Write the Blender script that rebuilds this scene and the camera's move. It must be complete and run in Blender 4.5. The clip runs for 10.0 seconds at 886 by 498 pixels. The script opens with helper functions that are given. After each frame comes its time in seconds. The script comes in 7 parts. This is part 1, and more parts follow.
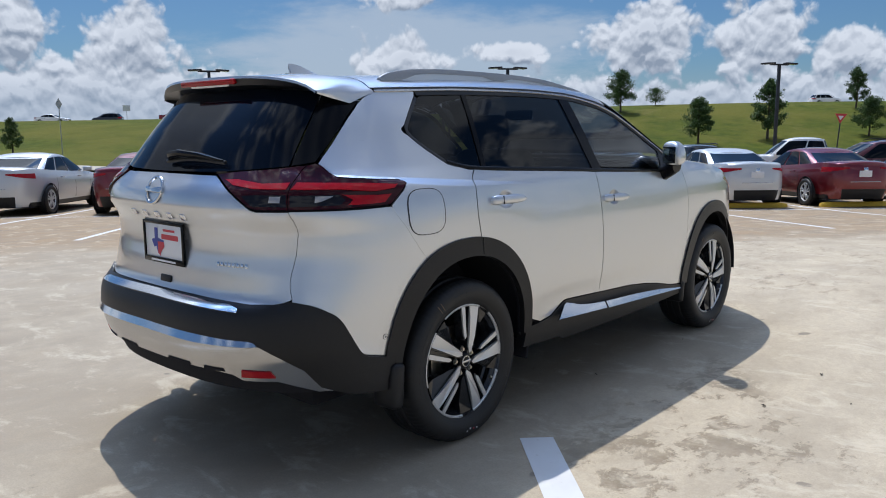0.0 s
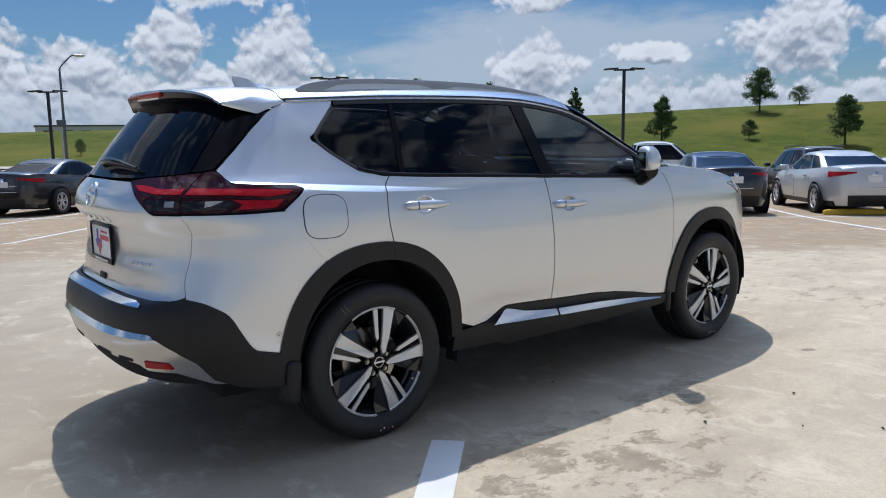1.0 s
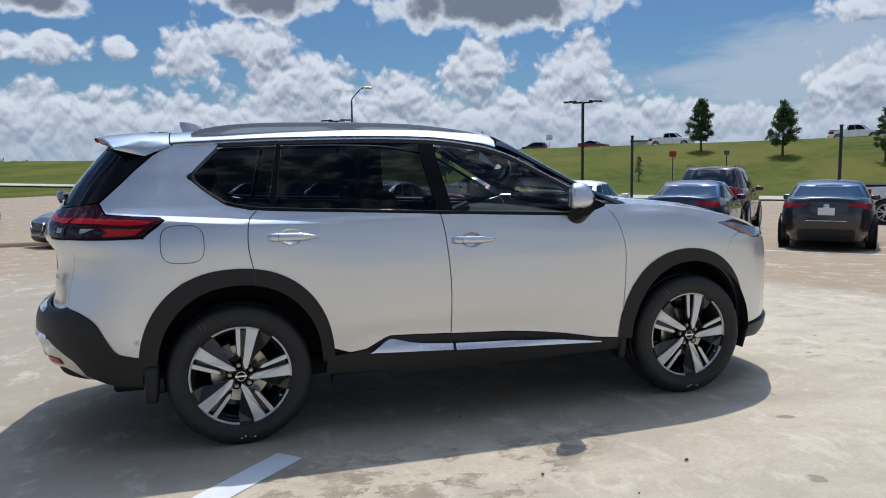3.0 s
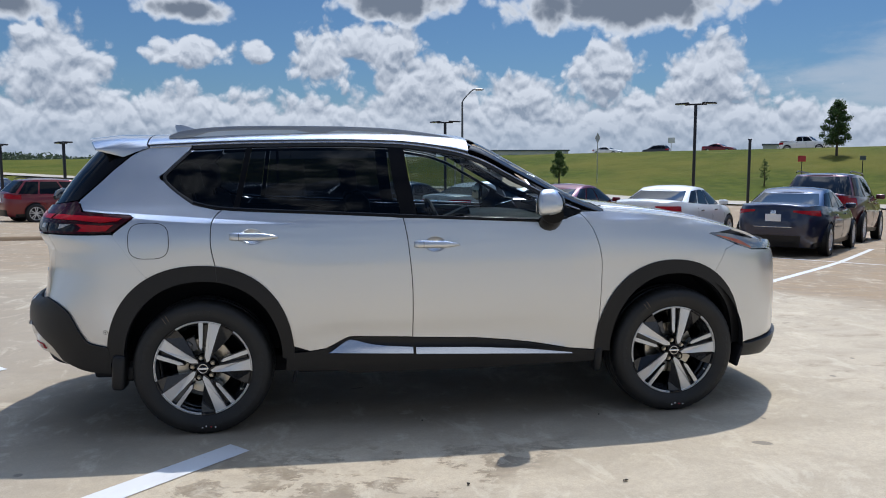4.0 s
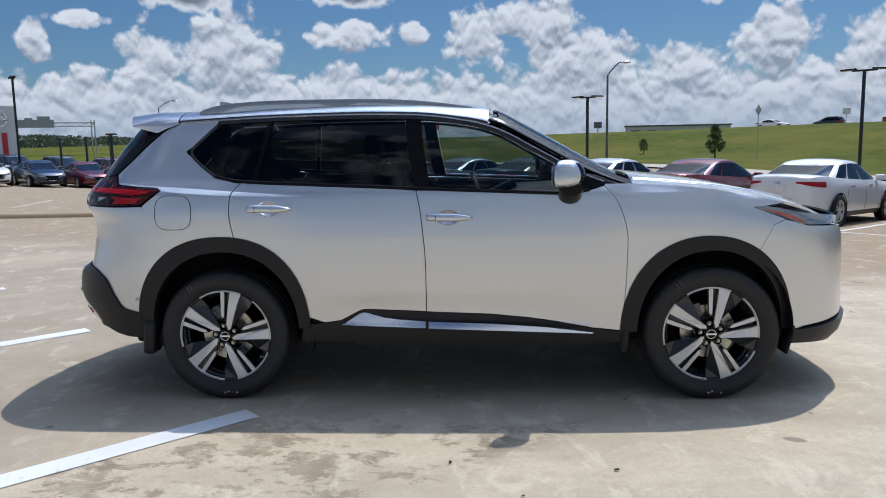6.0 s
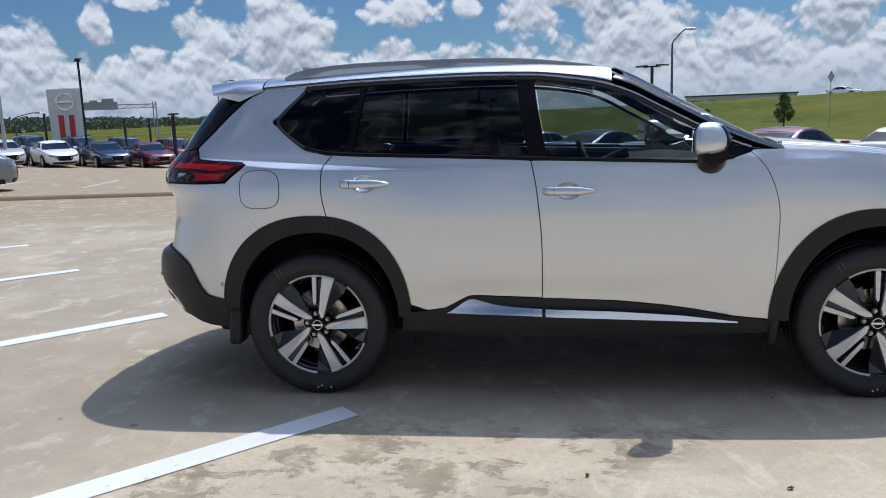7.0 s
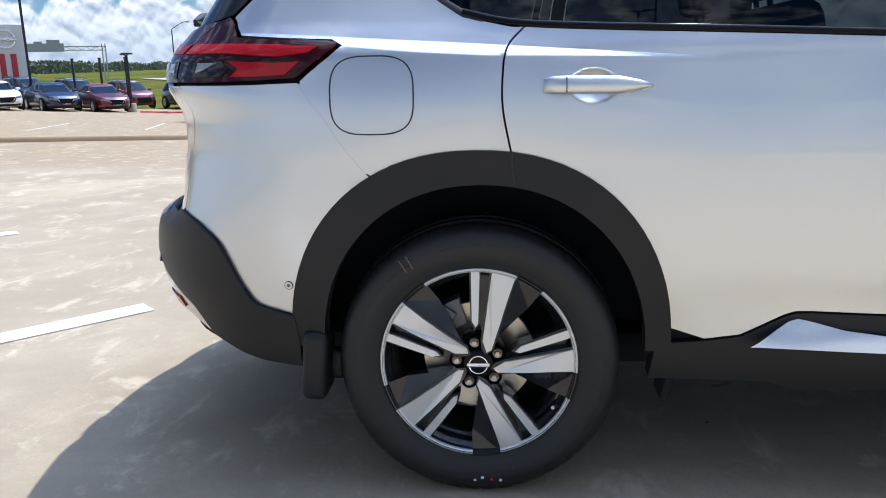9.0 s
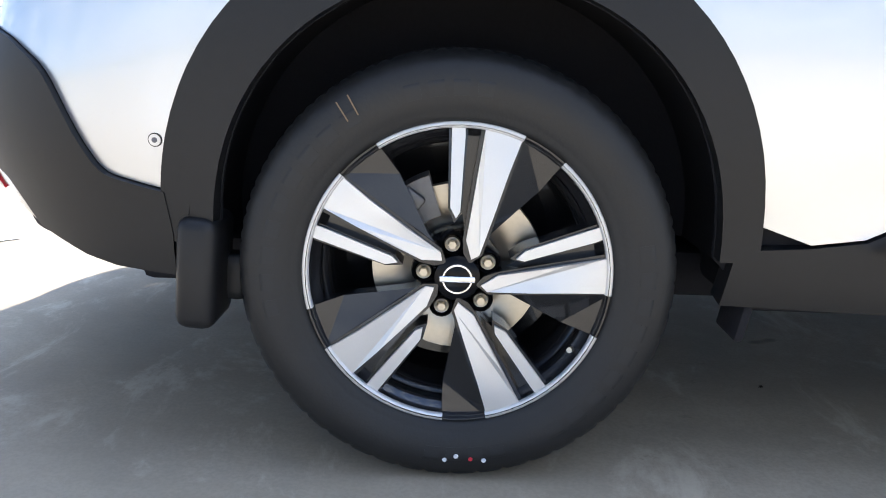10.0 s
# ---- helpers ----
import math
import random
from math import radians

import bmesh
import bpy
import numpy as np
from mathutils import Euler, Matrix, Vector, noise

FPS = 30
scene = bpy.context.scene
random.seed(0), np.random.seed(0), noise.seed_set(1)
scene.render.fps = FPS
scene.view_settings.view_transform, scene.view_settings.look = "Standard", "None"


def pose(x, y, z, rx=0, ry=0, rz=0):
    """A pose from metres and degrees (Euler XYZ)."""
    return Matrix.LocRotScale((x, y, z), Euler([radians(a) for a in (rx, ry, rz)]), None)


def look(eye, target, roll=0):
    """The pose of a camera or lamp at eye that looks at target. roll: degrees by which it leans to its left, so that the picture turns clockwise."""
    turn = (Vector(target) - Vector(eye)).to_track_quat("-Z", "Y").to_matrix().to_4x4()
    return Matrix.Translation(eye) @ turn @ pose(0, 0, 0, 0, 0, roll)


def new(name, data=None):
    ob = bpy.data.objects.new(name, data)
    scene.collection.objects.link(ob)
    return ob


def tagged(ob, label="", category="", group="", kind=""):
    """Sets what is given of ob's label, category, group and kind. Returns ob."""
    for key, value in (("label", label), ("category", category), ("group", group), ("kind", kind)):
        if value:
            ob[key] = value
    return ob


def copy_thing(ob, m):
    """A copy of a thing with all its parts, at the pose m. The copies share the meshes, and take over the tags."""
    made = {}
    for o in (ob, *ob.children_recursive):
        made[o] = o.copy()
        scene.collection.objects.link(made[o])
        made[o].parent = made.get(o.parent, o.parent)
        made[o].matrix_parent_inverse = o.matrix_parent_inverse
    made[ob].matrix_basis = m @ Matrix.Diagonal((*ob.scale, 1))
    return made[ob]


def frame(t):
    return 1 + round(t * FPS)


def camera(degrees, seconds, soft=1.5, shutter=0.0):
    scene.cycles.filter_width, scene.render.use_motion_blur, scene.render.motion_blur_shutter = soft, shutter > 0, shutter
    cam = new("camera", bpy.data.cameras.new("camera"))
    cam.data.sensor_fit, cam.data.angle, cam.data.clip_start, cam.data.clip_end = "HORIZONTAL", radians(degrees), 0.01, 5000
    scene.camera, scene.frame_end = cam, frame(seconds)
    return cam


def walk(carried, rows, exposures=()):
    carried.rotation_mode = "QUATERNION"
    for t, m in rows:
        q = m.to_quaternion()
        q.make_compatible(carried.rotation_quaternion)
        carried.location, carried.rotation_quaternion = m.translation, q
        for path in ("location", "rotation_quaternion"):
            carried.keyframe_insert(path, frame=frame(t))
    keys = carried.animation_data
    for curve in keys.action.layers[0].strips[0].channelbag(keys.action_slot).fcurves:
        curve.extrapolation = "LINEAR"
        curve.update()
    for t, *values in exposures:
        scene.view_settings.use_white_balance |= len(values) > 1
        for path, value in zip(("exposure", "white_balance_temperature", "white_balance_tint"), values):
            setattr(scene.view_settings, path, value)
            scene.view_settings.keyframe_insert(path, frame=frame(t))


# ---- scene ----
cam = camera(59.7, 10.0, soft=1.0)
PATH = [
    (0, (-2.593, -3.061, 1.393), (-1.117, -1.746, 1.089), -0.3),
    (0.5, (-2.296, -3.47, 1.416), (-0.936, -2.035, 1.113), -0.4),
    (1, (-1.928, -3.807, 1.403), (-0.698, -2.258, 1.11), -0.8),
    (1.5, (-1.519, -4.182, 1.415), (-0.44, -2.521, 1.136), -1.1),
    (2, (-1.094, -4.503, 1.414), (-0.175, -2.745, 1.155), -1.3),
    (2.5, (-0.625, -4.75, 1.439), (0.124, -2.911, 1.198), -1.2),
    (4, (0.713, -5.136, 1.465), (0.995, -3.168, 1.244), -0.2),
    (4.5, (0.996, -5.131, 1.426), (1.151, -3.15, 1.199), -0.1),
    (5, (1.24, -5.113, 1.423), (1.29, -3.128, 1.187), -0.3),
    (6.3, (1.492, -5.035, 1.418), (1.336, -3.062, 1.13), -1.3),
    (6.5, (1.401, -4.939, 1.409), (1.215, -2.97, 1.11), -1.5),
    (7, (1.146, -4.618, 1.375), (0.893, -2.662, 1.044), -2.1),
    (7.5, (0.902, -4.204, 1.33), (0.61, -2.26, 0.963), -2.6),
    (8, (0.585, -3.775, 1.285), (0.296, -1.837, 0.883), -2.8),
    (8.5, (0.281, -3.271, 1.21), (0.054, -1.332, 0.777), -2.4),
    (9, (0.059, -2.802, 1.121), (-0.089, -0.86, 0.666), -1.2),
    (9.5, (-0.041, -2.349, 0.939), (-0.111, -0.404, 0.477), 0.2),
    (10, (-0.021, -2.128, 0.722), (-0.028, -0.188, 0.233), 1.8),
]
walk(cam, [(t, look(eye, target, roll)) for t, eye, target, roll in PATH],
     exposures=[(0, -0.04, 5950, 10), (5.0, -0.08, 5950, 10), (7.0, -0.04, 5950, 10), (7.5, 0.04, 5950, 10), (8.0, 0.2, 5950, 10), (8.5, 0.42, 5950, 10), (9.0, 0.55, 5950, 10), (9.5, 0.90, 5950, 10), (10.0, 1.5, 5950, 10)])

# ---- sky, sun and exposure ----
SUN_AZ, SUN_EL = 59.0, 62.2
world = bpy.data.worlds.new("sky")
scene.world = world
world.use_nodes = True


def sky_nodes():
    nt = world.node_tree
    nt.nodes.clear()
    N, L = nt.nodes.new, nt.links.new

    def calc(op, a, b=None, c=None, clamp=False):
        n = N("ShaderNodeMath")
        n.operation, n.use_clamp = op, clamp
        for i, q in enumerate((a, b, c)):
            if q is None:
                continue
            if isinstance(q, (int, float)):
                n.inputs[i].default_value = q
            else:
                L(q, n.inputs[i])
        return n.outputs[0]

    def ramp(x, a, b):
        n = N("ShaderNodeMapRange")
        n.interpolation_type = "SMOOTHSTEP"
        n.inputs[1].default_value, n.inputs[2].default_value = a, b
        L(x, n.inputs[0])
        return n.outputs[0]

    def mixed(f, a, b):
        n = N("ShaderNodeMix")
        n.data_type = "RGBA"
        if isinstance(f, (int, float)):
            n.inputs[0].default_value = f
        else:
            L(f, n.inputs[0])
        for i, q in ((6, a), (7, b)):
            if isinstance(q, tuple):
                n.inputs[i].default_value = (*q, 1)
            else:
                L(q, n.inputs[i])
        return n.outputs[2]

    tc = N("ShaderNodeTexCoord").outputs["Generated"]
    sep = N("ShaderNodeSeparateXYZ")
    L(tc, sep.inputs[0])
    up = sep.outputs[2]

    def fbm(scale, shift, detail, rough, squash=1.0):
        m = N("ShaderNodeMapping")
        m.inputs["Location"].default_value = shift
        m.inputs["Scale"].default_value = (scale, scale, scale * squash)
        L(tc, m.inputs["Vector"])
        n = N("ShaderNodeTexNoise")
        n.inputs["Scale"].default_value = 1.0
        n.inputs["Detail"].default_value = detail
        n.inputs["Roughness"].default_value = rough
        n.inputs["Distortion"].default_value = 0.15
        L(m.outputs[0], n.inputs["Vector"])
        return n.outputs["Fac"]

    sky = N("ShaderNodeTexSky")
    sky.sky_type, sky.sun_disc = "NISHITA", False
    sky.sun_elevation, sky.sun_rotation = radians(SUN_EL), radians(90 - SUN_AZ)
    sky.air_density, sky.dust_density, sky.ozone_density = 1.0, 0.6, 2.0
    blue = N("ShaderNodeVectorMath")
    blue.operation = "SCALE"
    blue.inputs["Scale"].default_value = 0.053
    L(sky.outputs[0], blue.inputs[0])

    tint = N("ShaderNodeVectorMath")
    tint.operation = "MULTIPLY"
    tint.inputs[1].default_value = (0.72, 0.98, 1.23)
    L(blue.outputs[0], tint.inputs[0])
    blue = tint

    def vec(op, a, b):
        n = N("ShaderNodeVectorMath")
        n.operation = op
        for i, q in enumerate((a, b)):
            if isinstance(q, tuple):
                n.inputs[i].default_value = q
            elif q is not None:
                L(q, n.inputs[i])
        return n.outputs["Value" if op in ("LENGTH", "DOT_PRODUCT") else 0]

    # bearing and height over the horizon, in degrees
    az = calc("MULTIPLY", calc("ARCTAN2", sep.outputs[1], sep.outputs[0]), 180 / math.pi)
    el = calc("MULTIPLY", calc("ARCSINE", up), 180 / math.pi)

    def heap(blobs, lift, belt):
        """How deep a direction lies in the nearest of some oval heaps; positive inside."""
        c = N("ShaderNodeCombineXYZ")
        L(az, c.inputs[0])
        L(calc("ADD", el, lift), c.inputs[1])
        best = None
        if belt:
            best = calc("MULTIPLY", calc("SUBTRACT", calc("ADD", calc("MULTIPLY", ramp(az, 50.0, 64.0), 1.5), 3.7), c.inputs[1].links[0].from_socket), 0.30)
        for a0, e0, ra, re in blobs:
            d = vec("MULTIPLY", vec("SUBTRACT", c.outputs[0], (a0, e0, 0.0)), (1 / ra, 1 / re, 0.0))
            k = calc("SUBTRACT", 1.0, vec("LENGTH", d, None))
            best = k if best is None else calc("MAXIMUM", best, k)
        return best

    def billow(lift):
        """Cauliflower relief at three sizes."""
        at = vec("ADD", tc, (0.0, 0.0, lift))
        warp = N("ShaderNodeTexNoise")
        warp.inputs["Scale"].default_value, warp.inputs["Detail"].default_value = 26.0, 4
        L(at, warp.inputs["Vector"])
        moved = vec("ADD", at, vec("MULTIPLY", vec("SUBTRACT", warp.outputs["Color"], (0.5, 0.5, 0.5)), (0.030, 0.030, 0.030)))
        total = None
        for scale, weight in ((30.0, 0.70), (75.0, 0.34), (190.0, 0.10)):
            v = N("ShaderNodeTexVoronoi")
            v.feature = "SMOOTH_F1"
            v.inputs["Scale"].default_value, v.inputs["Smoothness"].default_value = scale, 0.25
            L(moved, v.inputs["Vector"])
            k = calc("MULTIPLY", calc("SUBTRACT", 0.48, v.outputs["Distance"]), weight)
            total = k if total is None else calc("ADD", total, k)
        fine = N("ShaderNodeTexNoise")
        fine.inputs["Scale"].default_value, fine.inputs["Detail"].default_value, fine.inputs["Roughness"].default_value = 95.0, 7, 0.62
        L(at, fine.inputs["Vector"])
        broad = N("ShaderNodeTexNoise")
        broad.inputs["Scale"].default_value, broad.inputs["Detail"].default_value = 15.0, 3
        L(at, broad.inputs["Vector"])
        total = calc("ADD", total, calc("MULTIPLY", calc("SUBTRACT", broad.outputs["Fac"], 0.5), 0.9))
        return total, calc("ADD", total, calc("MULTIPLY", calc("SUBTRACT", fine.outputs["Fac"], 0.5), 0.30))

    heaps = [(14.5, 4.7, 2.6, 1.5), (19.9, 5.9, 2.9, 3.2), (27.0, 6.2, 4.4, 2.9), (36.7, 5.5, 3.2, 0.8), (45.0, 5.0, 3.9, 2.2), (44.8, 9.3, 2.9, 1.0),
             (63.2, 6.0, 2.9, 2.8), (70.2, 6.3, 2.8, 2.4), (76.0, 4.6, 3.2, 1.8), (82.0, 5.3, 4.4, 2.8), (90.6, 7.3, 2.3, 2.5), (86.5, 8.4, 3.4, 1.6),
             (95.0, 7.8, 1.2, 0.85), (99.6, 7.7, 2.9, 1.1), (108.3, 6.0, 3.6, 3.1), (113.2, 5.6, 2.1, 2.6), (117.8, 8.4, 1.7, 0.6), (120.3, 6.6, 1.1, 1.5), (124.2, 4.6, 2.6, 2.2)]
    greys = [(69.0, 11.0, 9.6, 2.0), (84.8, 11.4, 4.8, 1.5), (100.0, 10.5, 3.3, 1.1), (110.7, 10.1, 2.9, 1.1), (22.0, 13.5, 7.0, 2.2), (52.0, 13.6, 6.0, 1.6), (121.0, 12.8, 5.0, 1.4)]
    (smooth, puff), (smooth_up, _) = billow(0.0), billow(0.0065)
    form, form_up = heap(heaps, 0.0, True), heap(heaps, 0.9, True)
    depth = calc("ADD", form, puff)
    mask = ramp(depth, -0.12, 0.20)
    relief = calc("ADD", calc("MULTIPLY", calc("SUBTRACT", smooth, smooth_up), 2.3), calc("MULTIPLY", calc("SUBTRACT", form, form_up), 0.60))
    shade = calc("ADD", relief, 0.56, clamp=True)
    shade = calc("SUBTRACT", shade, calc("MULTIPLY", ramp(depth, 0.35, 1.1), 0.20), clamp=True)
    # the sky away from this side: drifting heaps
    low = fbm(11.0, (3.1, 1.7, 0.4), 7, 0.56, 1.5)
    high = fbm(11.0, (3.1, 1.7, 0.68), 7, 0.56, 1.5)
    dens = calc("ADD", low, calc("MULTIPLY", ramp(up, 0.27, 0.02), 0.12))
    here = ramp(vec("DOT_PRODUCT", tc, (math.cos(radians(68)), math.sin(radians(68)), 0.0)), 0.34, 0.44)

    def either(a, b):
        return calc("ADD", calc("MULTIPLY", a, here), calc("MULTIPLY", b, calc("SUBTRACT", 1.0, here)))

    mask = either(mask, ramp(dens, 0.49, 0.64))
    shade = either(shade, calc("ADD", calc("MULTIPLY", calc("SUBTRACT", low, high), 4.6), 0.55, clamp=True))
    cloud = mixed(shade, (0.285, 0.330, 0.400), (0.73, 0.75, 0.785))
    # pale veil
    c = N("ShaderNodeCombineXYZ")
    L(az, c.inputs[0])
    L(el, c.inputs[1])
    wide = calc("SUBTRACT", 1.0, vec("LENGTH", vec("MULTIPLY", vec("SUBTRACT", c.outputs[0], (44.0, 5.6, 0.0)), (1 / 17.0, 1 / 4.2, 0.0)), None))
    streaks = fbm(7.0, (7.7, 0.9, 2.0), 6, 0.62, 3.4)
    veil = calc("MULTIPLY", ramp(calc("ADD", wide, calc("MULTIPLY", calc("SUBTRACT", streaks, 0.5), 1.3)), 0.0, 0.55), 0.80)
    col = mixed(veil, blue.outputs[0], (0.46, 0.52, 0.59))
    col = mixed(mask, col, cloud)
    # broad grey-bottomed clouds with bright fringes, and more of them overhead
    bank = calc("ADD", heap(greys, 0.0, False), calc("MULTIPLY", calc("ADD", smooth, puff), 0.38))
    m1 = calc("MULTIPLY", ramp(bank, -0.10, 0.22), here)
    col = mixed(m1, col, mixed(ramp(bank, 0.05, 0.60), (0.74, 0.76, 0.79), (0.185, 0.215, 0.265)))
    flat = N("ShaderNodeVectorMath")
    flat.operation = "DIVIDE"
    den = N("ShaderNodeCombineXYZ")
    d = calc("ADD", calc("MAXIMUM", up, 0.0), 0.10)
    for i in range(3):
        L(d, den.inputs[i])
    L(tc, flat.inputs[0])
    L(den.outputs[0], flat.inputs[1])
    over = N("ShaderNodeTexNoise")
    over.inputs["Scale"].default_value, over.inputs["Detail"].default_value, over.inputs["Roughness"].default_value = 0.95, 8, 0.55
    L(flat.outputs[0], over.inputs["Vector"])
    m2 = calc("MULTIPLY", ramp(over.outputs["Fac"], 0.53, 0.60), ramp(up, 0.215, 0.27))
    grey = mixed(ramp(over.outputs["Fac"], 0.55, 0.66), (0.66, 0.68, 0.71), (0.36, 0.39, 0.44))
    col = mixed(m2, col, grey)
    # haze at the horizon
    col = mixed(calc("MULTIPLY", ramp(up, 0.085, 0.0), 0.62), col, (0.365, 0.435, 0.525))
    # cloud and haze are far brighter round the sun
    dot = N("ShaderNodeVectorMath")
    dot.operation = "DOT_PRODUCT"
    dot.inputs[1].default_value = (math.cos(radians(SUN_AZ)) * math.cos(radians(SUN_EL)), math.sin(radians(SUN_AZ)) * math.cos(radians(SUN_EL)), math.sin(radians(SUN_EL)))
    L(tc, dot.inputs[0])
    halo = calc("MULTIPLY", calc("POWER", calc("MAXIMUM", dot.outputs["Value"], 0.0), 6.0), ramp(up, 0.36, 0.80))
    glow = calc("ADD", calc("MULTIPLY", halo, 8.0), 1.0)
    lit = N("ShaderNodeVectorMath")
    lit.operation = "SCALE"
    L(col, lit.inputs[0])
    L(glow, lit.inputs["Scale"])
    col = lit.outputs[0]
    bg = N("ShaderNodeBackground")
    L(col, bg.inputs["Color"])
    bg.inputs["Strength"].default_value = 1.0
    out = N("ShaderNodeOutputWorld")
    L(bg.outputs[0], out.inputs[0])


sky_nodes()
sun = new("sun", bpy.data.lights.new("sun", "SUN"))
sun.data.energy, sun.data.angle, sun.data.color = 4.1, radians(0.55), (1.0, 0.94, 0.845)
sun.matrix_world = look((0, 0, 30), Vector((0, 0, 30)) - Vector((math.cos(radians(SUN_AZ)) * math.cos(radians(SUN_EL)),
                        math.sin(radians(SUN_AZ)) * math.cos(radians(SUN_EL)), math.sin(radians(SUN_EL)))))

# ---- materials ----
def material(name, color=(0.5, 0.5, 0.5), rough=0.5, metal=0.0, coat=0.0, spread=0.0, grain=60.0, bump=0.0, blotch=0.0, spec=0.5):
    """A plain surface with variation at two scales: grain and blotches."""
    m = bpy.data.materials.new(name)
    m.use_nodes = True
    nt = m.node_tree
    p = nt.nodes["Principled BSDF"]
    p.inputs["Base Color"].default_value = (*color, 1)
    p.inputs["Roughness"].default_value, p.inputs["Metallic"].default_value = rough, metal
    p.inputs["Coat Weight"].default_value, p.inputs["Coat Roughness"].default_value = coat, 0.03
    p.inputs["Specular IOR Level"].default_value = spec
    m.diffuse_color = (*color, 1)
    if spread or bump or blotch:
        tc = nt.nodes.new("ShaderNodeTexCoord")
        n1, n2 = nt.nodes.new("ShaderNodeTexNoise"), nt.nodes.new("ShaderNodeTexNoise")
        n1.inputs["Scale"].default_value, n1.inputs["Detail"].default_value = grain, 6
        n2.inputs["Scale"].default_value, n2.inputs["Detail"].default_value = grain / 14, 4
        nt.links.new(tc.outputs["Object"], n1.inputs["Vector"])
        nt.links.new(tc.outputs["Object"], n2.inputs["Vector"])
        f = nt.nodes.new("ShaderNodeMath")
        f.operation = "MULTIPLY_ADD"
        nt.links.new(n1.outputs["Fac"], f.inputs[0])
        f.inputs[1].default_value, f.inputs[2].default_value = spread, 1 - spread / 2 - blotch / 2
        g = nt.nodes.new("ShaderNodeMath")
        g.operation = "MULTIPLY_ADD"
        nt.links.new(n2.outputs["Fac"], g.inputs[0])
        g.inputs[1].default_value = blotch
        nt.links.new(f.outputs[0], g.inputs[2])
        mul = nt.nodes.new("ShaderNodeVectorMath")
        mul.operation = "SCALE"
        mul.inputs[0].default_value = color
        nt.links.new(g.outputs[0], mul.inputs["Scale"])
        nt.links.new(mul.outputs[0], p.inputs["Base Color"])
        if bump:
            b = nt.nodes.new("ShaderNodeBump")
            b.inputs["Strength"].default_value, b.inputs["Distance"].default_value = bump, 0.01
            nt.links.new(n1.outputs["Fac"], b.inputs["Height"])
            nt.links.new(b.outputs[0], p.inputs["Normal"])
    return m


def glass(name, tint, gloss_rough=0.0, ior=1.5):
    """A pane: what is behind it shows tinted, and it mirrors by Fresnel."""
    m = bpy.data.materials.new(name)
    m.use_nodes = True
    nt = m.node_tree
    nt.nodes.clear()
    clear, shine, mix = nt.nodes.new("ShaderNodeBsdfTransparent"), nt.nodes.new("ShaderNodeBsdfGlossy"), nt.nodes.new("ShaderNodeMixShader")
    clear.inputs[0].default_value = (*tint, 1)
    shine.inputs["Roughness"].default_value = gloss_rough
    shine.inputs["Color"].default_value = (1, 1, 1, 1)
    fr, out = nt.nodes.new("ShaderNodeFresnel"), nt.nodes.new("ShaderNodeOutputMaterial")
    fr.inputs["IOR"].default_value = ior
    nt.links.new(fr.outputs[0], mix.inputs[0])
    nt.links.new(clear.outputs[0], mix.inputs[1])
    nt.links.new(shine.outputs[0], mix.inputs[2])
    nt.links.new(mix.outputs[0], out.inputs[0])
    m.diffuse_color = (*tint, 1)
    return m


def paint(name, color, metal=0.0, rough=0.35):
    m = material(name, color, rough, metal, coat=1.0)
    nt = m.node_tree
    p = nt.nodes["Principled BSDF"]
    tc, n = nt.nodes.new("ShaderNodeTexCoord"), nt.nodes.new("ShaderNodeTexNoise")
    n.inputs["Scale"].default_value, n.inputs["Detail"].default_value = 900, 2
    nt.links.new(tc.outputs["Object"], n.inputs["Vector"])
    r = nt.nodes.new("ShaderNodeMapRange")
    r.inputs[3].default_value, r.inputs[4].default_value = rough - 0.05, rough + 0.06
    nt.links.new(n.outputs["Fac"], r.inputs[0])
    nt.links.new(r.outputs[0], p.inputs["Roughness"])
    # a film of dust, uneven
    d = nt.nodes.new("ShaderNodeTexNoise")
    d.inputs["Scale"].default_value, d.inputs["Detail"].default_value = 3.5, 7
    nt.links.new(tc.outputs["Object"], d.inputs["Vector"])
    r2 = nt.nodes.new("ShaderNodeMapRange")
    r2.inputs[1].default_value, r2.inputs[2].default_value, r2.inputs[3].default_value, r2.inputs[4].default_value = 0.4, 0.75, 0.02, 0.10
    nt.links.new(d.outputs["Fac"], r2.inputs[0])
    nt.links.new(r2.outputs[0], p.inputs["Coat Roughness"])
    return m


